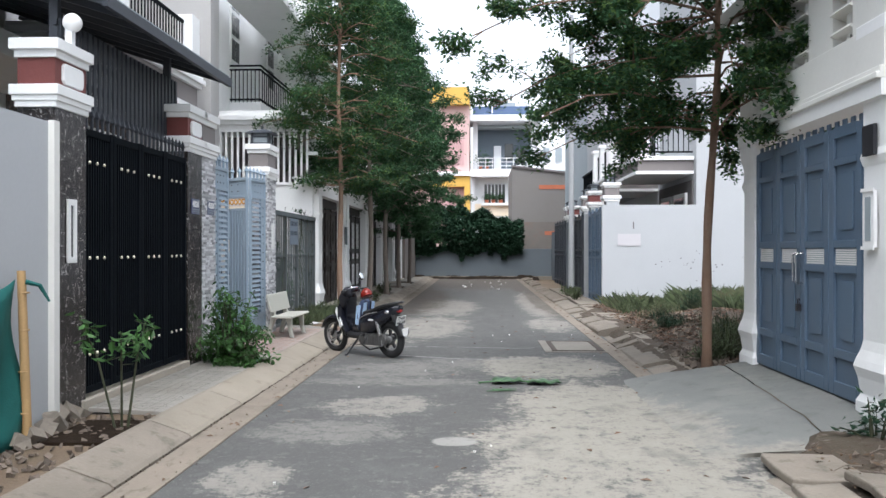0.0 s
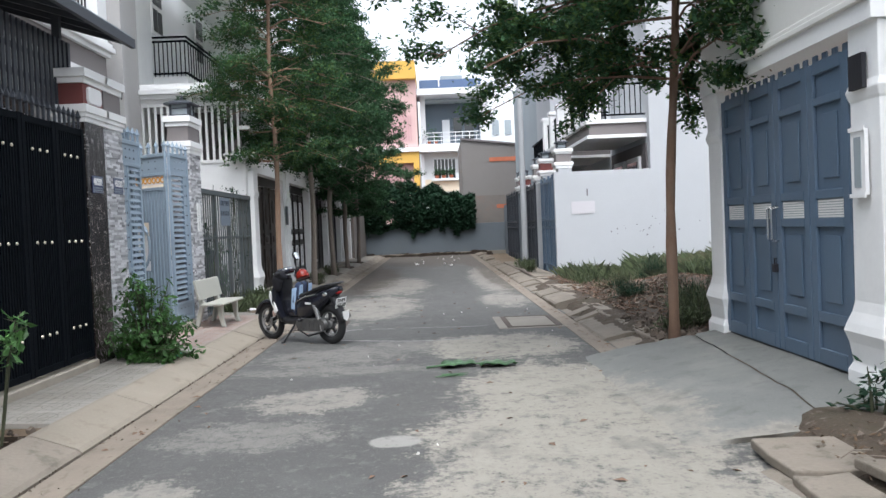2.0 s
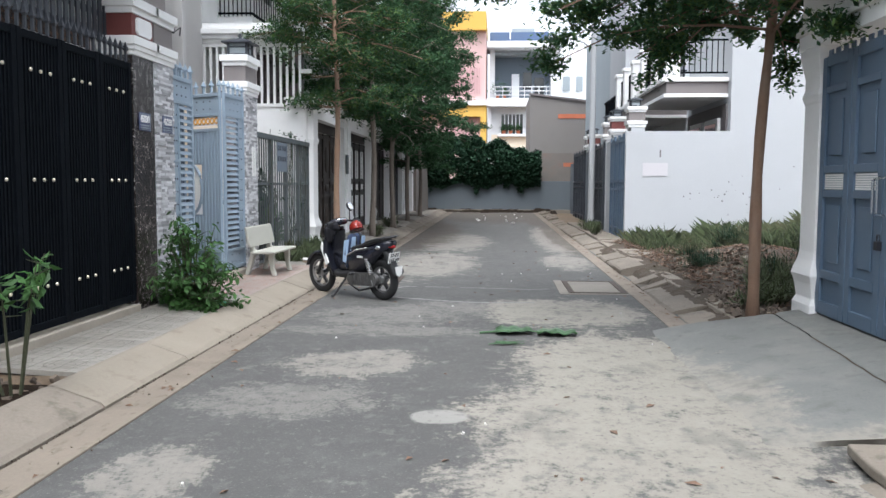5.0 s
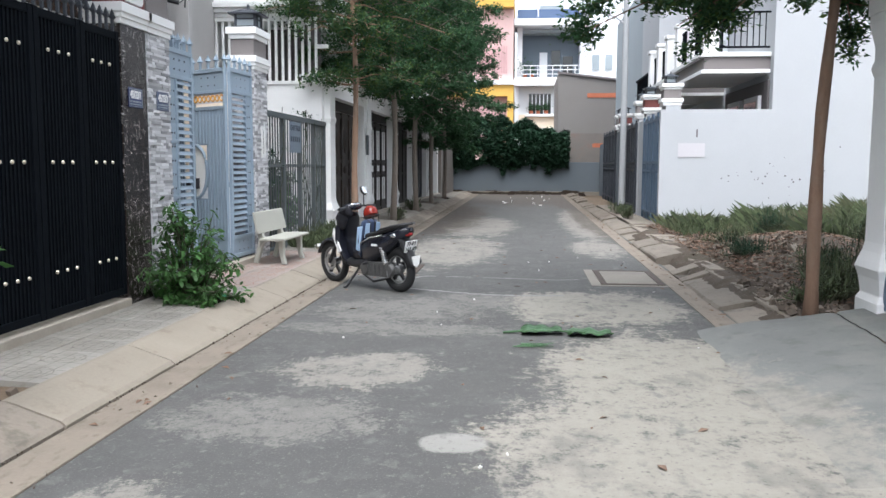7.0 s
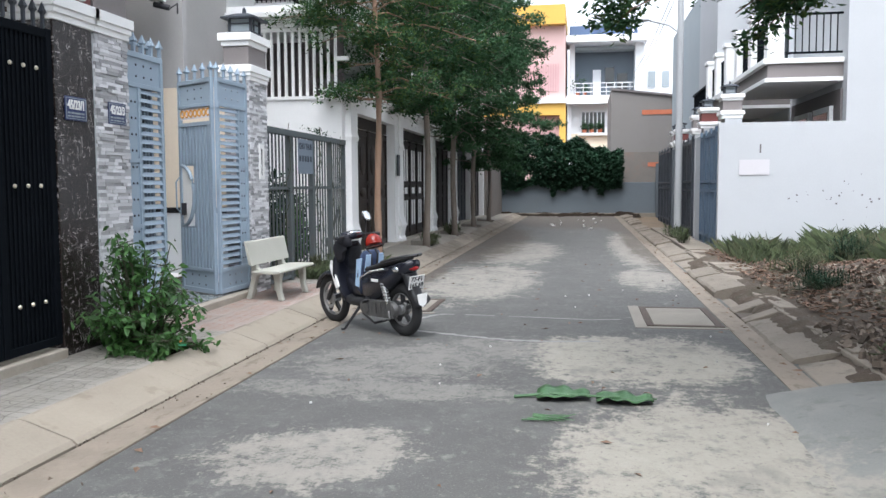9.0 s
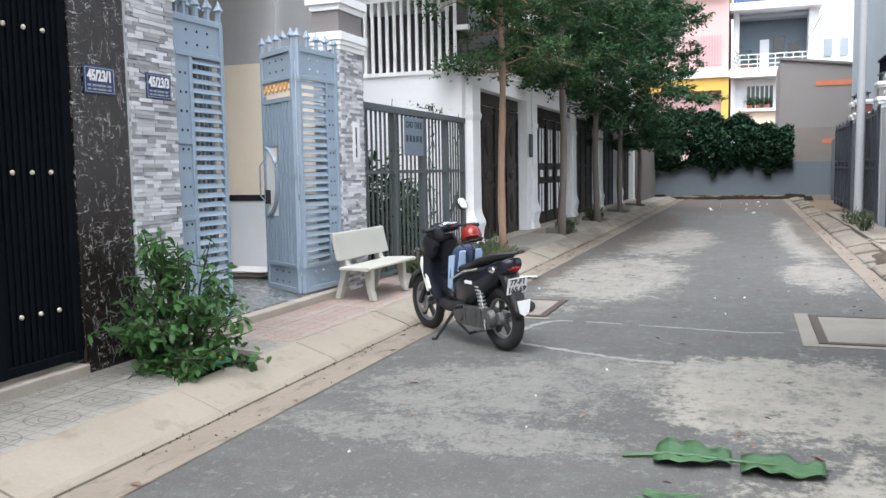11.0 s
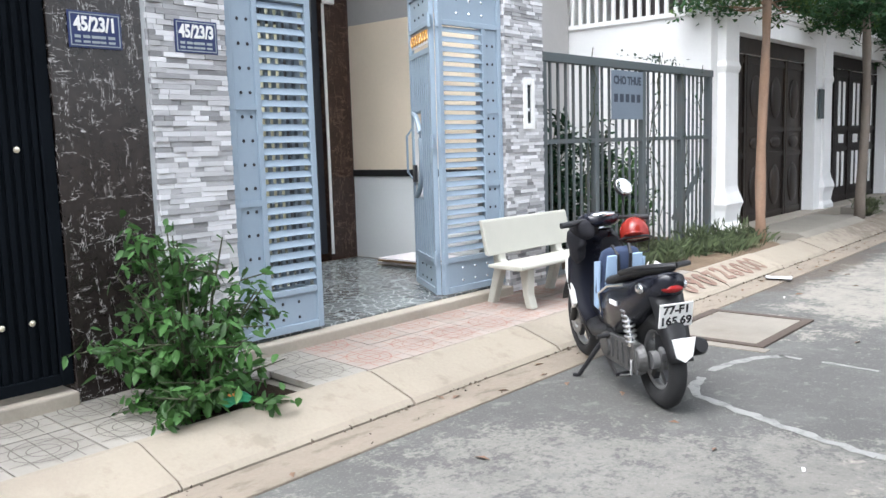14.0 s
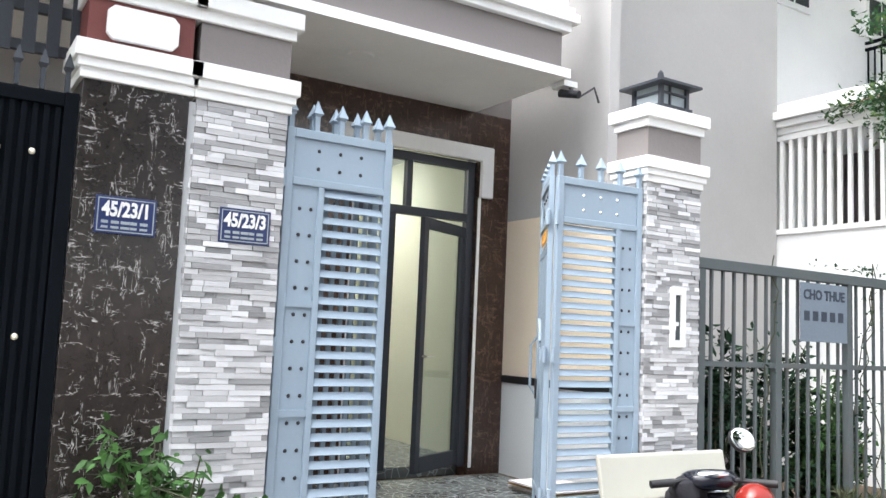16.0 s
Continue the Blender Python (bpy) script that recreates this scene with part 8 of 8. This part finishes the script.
for j in range(150):
    for i in range(13):
        x, y = 2.3 + 1.0 * i / 12, 10.42 + 11.2 * j / 149
        g.v.append((x, y, 0.02 + 0.11 * min(1, i / 4) + 0.07 * noise.noise((x * 2.2, y * 1.4, 5)) + 0.03 * noise.noise((x * 8, y * 8, 6)) - (0.1 if i == 0 else 0)))
for j in range(149):
    for i in range(12):
        k = j * 13 + i
        g.f.append((k, k + 1, k + 14, k + 13))
whole("verge_lot", g, LOT, "brown soil washed over the broken kerb edge", "ground", "structure", smooth=True)
n = 900
pts = np.stack([rng.uniform(2.3, 3.3, n), rng.uniform(0, 6.5, n), rng.uniform(0.1, 0.15, n)], 1)
far = np.stack([rng.uniform(2.6, 4.6, 400), rng.uniform(10.4, 17.5, 400), rng.uniform(0.2, 0.24, 400)], 1)
leaf_fall = np.concatenate([pts, far])
whole("leaf_litter", leaves(leaf_fall, 0.045, rng, 0.35, 0.5), DRYLEAF, "dry brown leaves fallen on bare earth", "leaf litter", "stuff", recalc=False)
g = Geo()
for i in range(60):
    x, y, a, l = rng.uniform(2.45, 3.2), rng.uniform(2, 6.4), rng.uniform(0, 6.28), rng.uniform(0.1, 0.4)
    g.tube([(x, y, 0.125), (x + l * 0.5 * math.cos(a), y + l * 0.5 * math.sin(a), 0.14), (x + l * math.cos(a + 0.2), y + l * math.sin(a + 0.2), 0.125)], [0.006, 0.005, 0.003], 5)
whole("twigs", g, BARK_GREY, "thin dry twigs scattered on the earth", "twigs", "stuff", recalc=False)
whole("gutter_right", Geo().box(1.95, 10.3, -0.1, 2.17, END_Y, 0.006), GUTTER, "dusty concrete gutter strip beside the lot", "gutter", "structure")

# pavement tiles with a scored pattern: a square of concrete with a ring and cross bars in relief
T = 0.395
tile = Geo().box(0.005, 0.005, 0.0, T - 0.005, T - 0.005, 0.036)
c = T / 2
tm = tile.mesh("paving_tile")
tidy(tm)
tm.materials.append(PAVE)
tr = tile.mesh("paving_tile_red")
tidy(tr)
tr.materials.append(PAVE_RED)


def pave_z(x):
    """The footway falls a little towards the kerb."""
    return 0.17 - 0.0437 * (x + 3.445)


pv = thing("paving", "square patterned concrete footway tiles", "paving", (0, 0, 0), kind="structure")
scored, scored_red = Geo(), Geo()
for j in range(27):
    for i in range(2):
        x, y = -3.445 + i * T, 7.46 + j * T
        if 10.12 < y < 10.95 and i == 1:
            continue
        if y > 15.4:
            continue
        red = 11.2 < y < 14.9
        m = pose(x, y, pave_z(x) - 0.036 + random.uniform(-0.0015, 0.0005), 0, 2.5, random.uniform(-0.3, 0.3))
        shared("tile", tr if red else tm, pv, m)
        lines = scored_red if red else scored
        for k in range(1, 4):
            for a0, b0, a1, b1 in ((0.012, T * k / 4 - 0.0032, T - 0.012, T * k / 4 + 0.0032), (T * k / 4 - 0.0032, 0.012, T * k / 4 + 0.0032, T - 0.012)):
                lines.add([(p, q, pave_z(p) + 0.0022) for p, q in ((x + a0, y + b0), (x + a1, y + b0), (x + a1, y + b1), (x + a0, y + b1))], [(0, 1, 2, 3)])
        for R in (0.07, 0.14):
            ring = [(x + c + rr * math.cos(q), y + c + rr * math.sin(q), pave_z(x + c + rr * math.cos(q)) + 0.0032) for q in [2 * math.pi * h / 20 for h in range(20)] for rr in (R - 0.003, R + 0.003)]
            lines.add(ring, [(2 * h, 2 * h + 1, (2 * h + 3) % 40, (2 * h + 2) % 40) for h in range(20)])
tagged(part("scoring", scored, SCORE, pv, recalc=False), kind="stuff")
tagged(part("red_scoring", scored_red, SCORE_RED, pv, recalc=False), kind="stuff")
part("edge_strip", Geo().box(-3.6, 7.46, 0.1, -3.445, 17.7, 0.165), PAVE_OLD, pv)
whole("pit_soil", Geo().box(-3.05, 10.05, 0.05, -2.645, 10.9, 0.13), SOIL, "dark moist soil in the planting pit", "soil", "structure")
whole("pit_soil_young", Geo().box(-3.15, 6.3, 0.1, -2.62, 7.1, 0.135), SOIL, "dark soil round the young shrub", "soil", "structure")
# a number brushed on the sloping kerb, its last figures smeared
slope = Matrix(((0, -0.947, 0.322, -2.435), (1, 0, 0, 15.78), (0, 0.322, 0.947, 0.096), (0, 0, 0, 1)))
pn = thing("painted_number", "faded reddish brown number brushed on the sloping kerb", "writing", (-2.435, 15.78, 0.08))
for k, figure in enumerate("0907260"):
    text_mesh(figure, 0.34, slope @ Matrix.Translation(((k - 3) * 0.215, 0.012 * ((k * 5) % 3 - 1), 0)) @ Matrix.Rotation(radians(-6 + 3 * (k % 4)), 4, "Z"), BRUSHED, pn, "figure", 0.001)
for k in range(2):
    g = Geo().ring((0, 0, 0), 0.07, 0.022, "z", 18, 6, 0.08)
    m = slope @ Matrix.Translation((0.86 + 0.17 * k, 0.01, 0.001)) @ Matrix.Diagonal((0.9, 1.5, 1, 1))
    g.v = [tuple(m @ Vector(p)) for p in g.v]
    part("smear", g, BRUSHED, pn)
# paper scraps and a ragged strip of grass at the foot of the fence
for x, y, z, w, turn, m_, lab in ((-3.2, 15.76, 0.172, 0.13, 20, CREAMPAPER, "crumpled white paper scrap by the fence"), (-3.0, 15.68, 0.165, 0.16, -30, CREAMPAPER, "torn white paper sheet by the fence"), (-2.06, 16.42, 0.016, 0.12, 15, BLUEWHITE, "pale torn wrapper in the gutter")):
    sc = thing("paper_scrap", lab, "litter", (x, y, z))
    g = Geo()
    for j in range(6):
        for i in range(6):
            u, v = (i / 5 - 0.5) * w * 2, (j / 5 - 0.5) * w * 1.4
            c, d = math.cos(radians(turn)), math.sin(radians(turn))
            g.v.append((x + u * c - v * d, y + u * d + v * c, z + 0.012 + 0.035 * abs(noise.noise((u * 9 + x, v * 9, 2)))))
    for j in range(5):
        for i in range(5):
            q = j * 6 + i
            g.f.append((q, q + 1, q + 7, q + 6))
    o = part("sheet", g, m_, sc)
    so = o.modifiers.new("thick", "SOLIDIFY")
    so.thickness = 0.003
rng = np.random.default_rng(64)
g = Geo()
for i in range(5200):
    y = rng.uniform(15.4, 18.35)
    x = -3.36 + abs(rng.normal(0, 0.16)) + (0.35 * rng.random() if y > 16.8 else 0)
    if x > -2.72 or noise.noise((x * 3, y * 2.2, 4)) < -0.1:
        continue
    h, a = rng.uniform(0.04, 0.2), rng.uniform(0, 6.28)
    c, d, w, b = math.cos(a), math.sin(a), rng.uniform(0.002, 0.005), h * rng.uniform(0.3, 1.2)
    g.add([(x - d * w, y + c * w, 0.14), (x + d * w, y - c * w, 0.14), (x + c * b * 0.4, y + d * b * 0.4, 0.14 + h * 0.7), (x + c * b, y + d * b, 0.14 + h)], [(0, 1, 2), (0, 2, 3)])
whole("grass", g, GRASS, "ragged green grass at the foot of the fence", "grass", "stuff", recalc=False)
g = Geo()
for j in range(40):
    for i in range(9):
        x, y = -3.4 + 0.7 * i / 8, 15.3 + 3.1 * j / 39
        edge = min(i, 8 - i, j, 39 - j)
        g.v.append((x, y, 0.1 + (0.05 + 0.035 * noise.noise((x * 4, y * 3, 1)) if edge else 0)))
for j in range(39):
    for i in range(8):
        k = j * 9 + i
        g.f.append((k, k + 1, k + 10, k + 9))
whole("soil_strip", g, EARTH, "brown soil strip along the fence", "soil", "structure", smooth=True)
for y in (18.3, 22.2, 26.2, 30.2, 34.2):
    g = Geo().prism([(-2.32, 0.02), (-2.7, 0.19), (-3.4, 0.22), (-3.4, 0.1), (-2.32, -0.02)], "y", y + 0.6, y + 3.2)
    whole("gate_apron", g, PAVE_OLD, "dusty concrete apron in front of a gate", "ramp", "structure", bevel=0.01)
whole("house_front_step", Geo().box(-3.6, 18.7, 0.1, -3.3, 38, 0.24), SILL, "pale stone step below the terrace gates", "step", "structure", bevel=0.01)

# yard floor tiles
yt = Geo().box(0.002, 0.002, 0, 0.298, 0.298, 0.014).mesh("yard_tile")
tidy(yt)
yt.materials.append(FLOORTILE)
yf = thing("yard_tiles", "grey patterned glazed yard floor tiles", "floor", (0, 0, 0), kind="structure")
for i in range(8):
    for j in range(12):
        shared("tile", yt, yf, pose(HX + 0.12 + i * 0.3, 10.7 + j * 0.3, 0.232))

# ledger stones on the two gate pillars
def ledger(parent, y0, y1, joined, seed):
    rng = np.random.default_rng(seed)
    z, rows = 0.17, []
    h = 0.0285
    base = base_of(parent)
    data = {}
    for k in range(88):
        y = y0
        off = rng.uniform(0.03, 0.12)
        first = True
        while y < y1 - 0.005:
            l = off if first else float(rng.choice((0.06, 0.09, 0.13, 0.17, 0.2)))
            first = False
            e = min(y + l, y1)
            if y1 - e < 0.03:
                e = y1
            rows.append((y, e, z, FACE_L + float(rng.choice((0.0, 0.005, 0.01)))))
            y = e
        z += h
    g = Geo()
    for i, (a, b, z, x) in enumerate(rows):
        if not joined and len(data) < 300:
            n = (round(b - a, 3), round(x, 3))
            key = (i, n)
            me = Geo().box(-0.014, 0.001, 0.001, x - FACE_L, b - a - 0.001, h - 0.001).mesh("strip")
            me.materials.append(STRIP)
            data[key] = me
            shared("strip", me, parent, Matrix.Translation(Vector((FACE_L, a, z)) - base))
        else:
            g.box(FACE_L - 0.014, a + 0.001, z + 0.001, x, b - 0.001, z + h - 0.001)
    # the side that faces down the lane
    z = 0.17
    for k in range(88):
        x = -3.66
        while x < FACE_L - 0.02:
            e = min(x + float(rng.choice((0.07, 0.1, 0.13))), FACE_L - 0.002)
            d = float(rng.choice((0.0, 0.005, 0.01)))
            g.box(x + 0.001, y0 - d - 0.002, z + 0.001, e - 0.001, y0 + 0.01, z + h - 0.001)
            x = e
        z += h
    if g.v:
        tagged(part("strips", g, STRIP_JOINED, parent, recalc=False), kind="stuff")


ledger(pilA, 10.565, 11.05, False, 1)
ledger(pilB, 13.73, 14.27, True, 2)
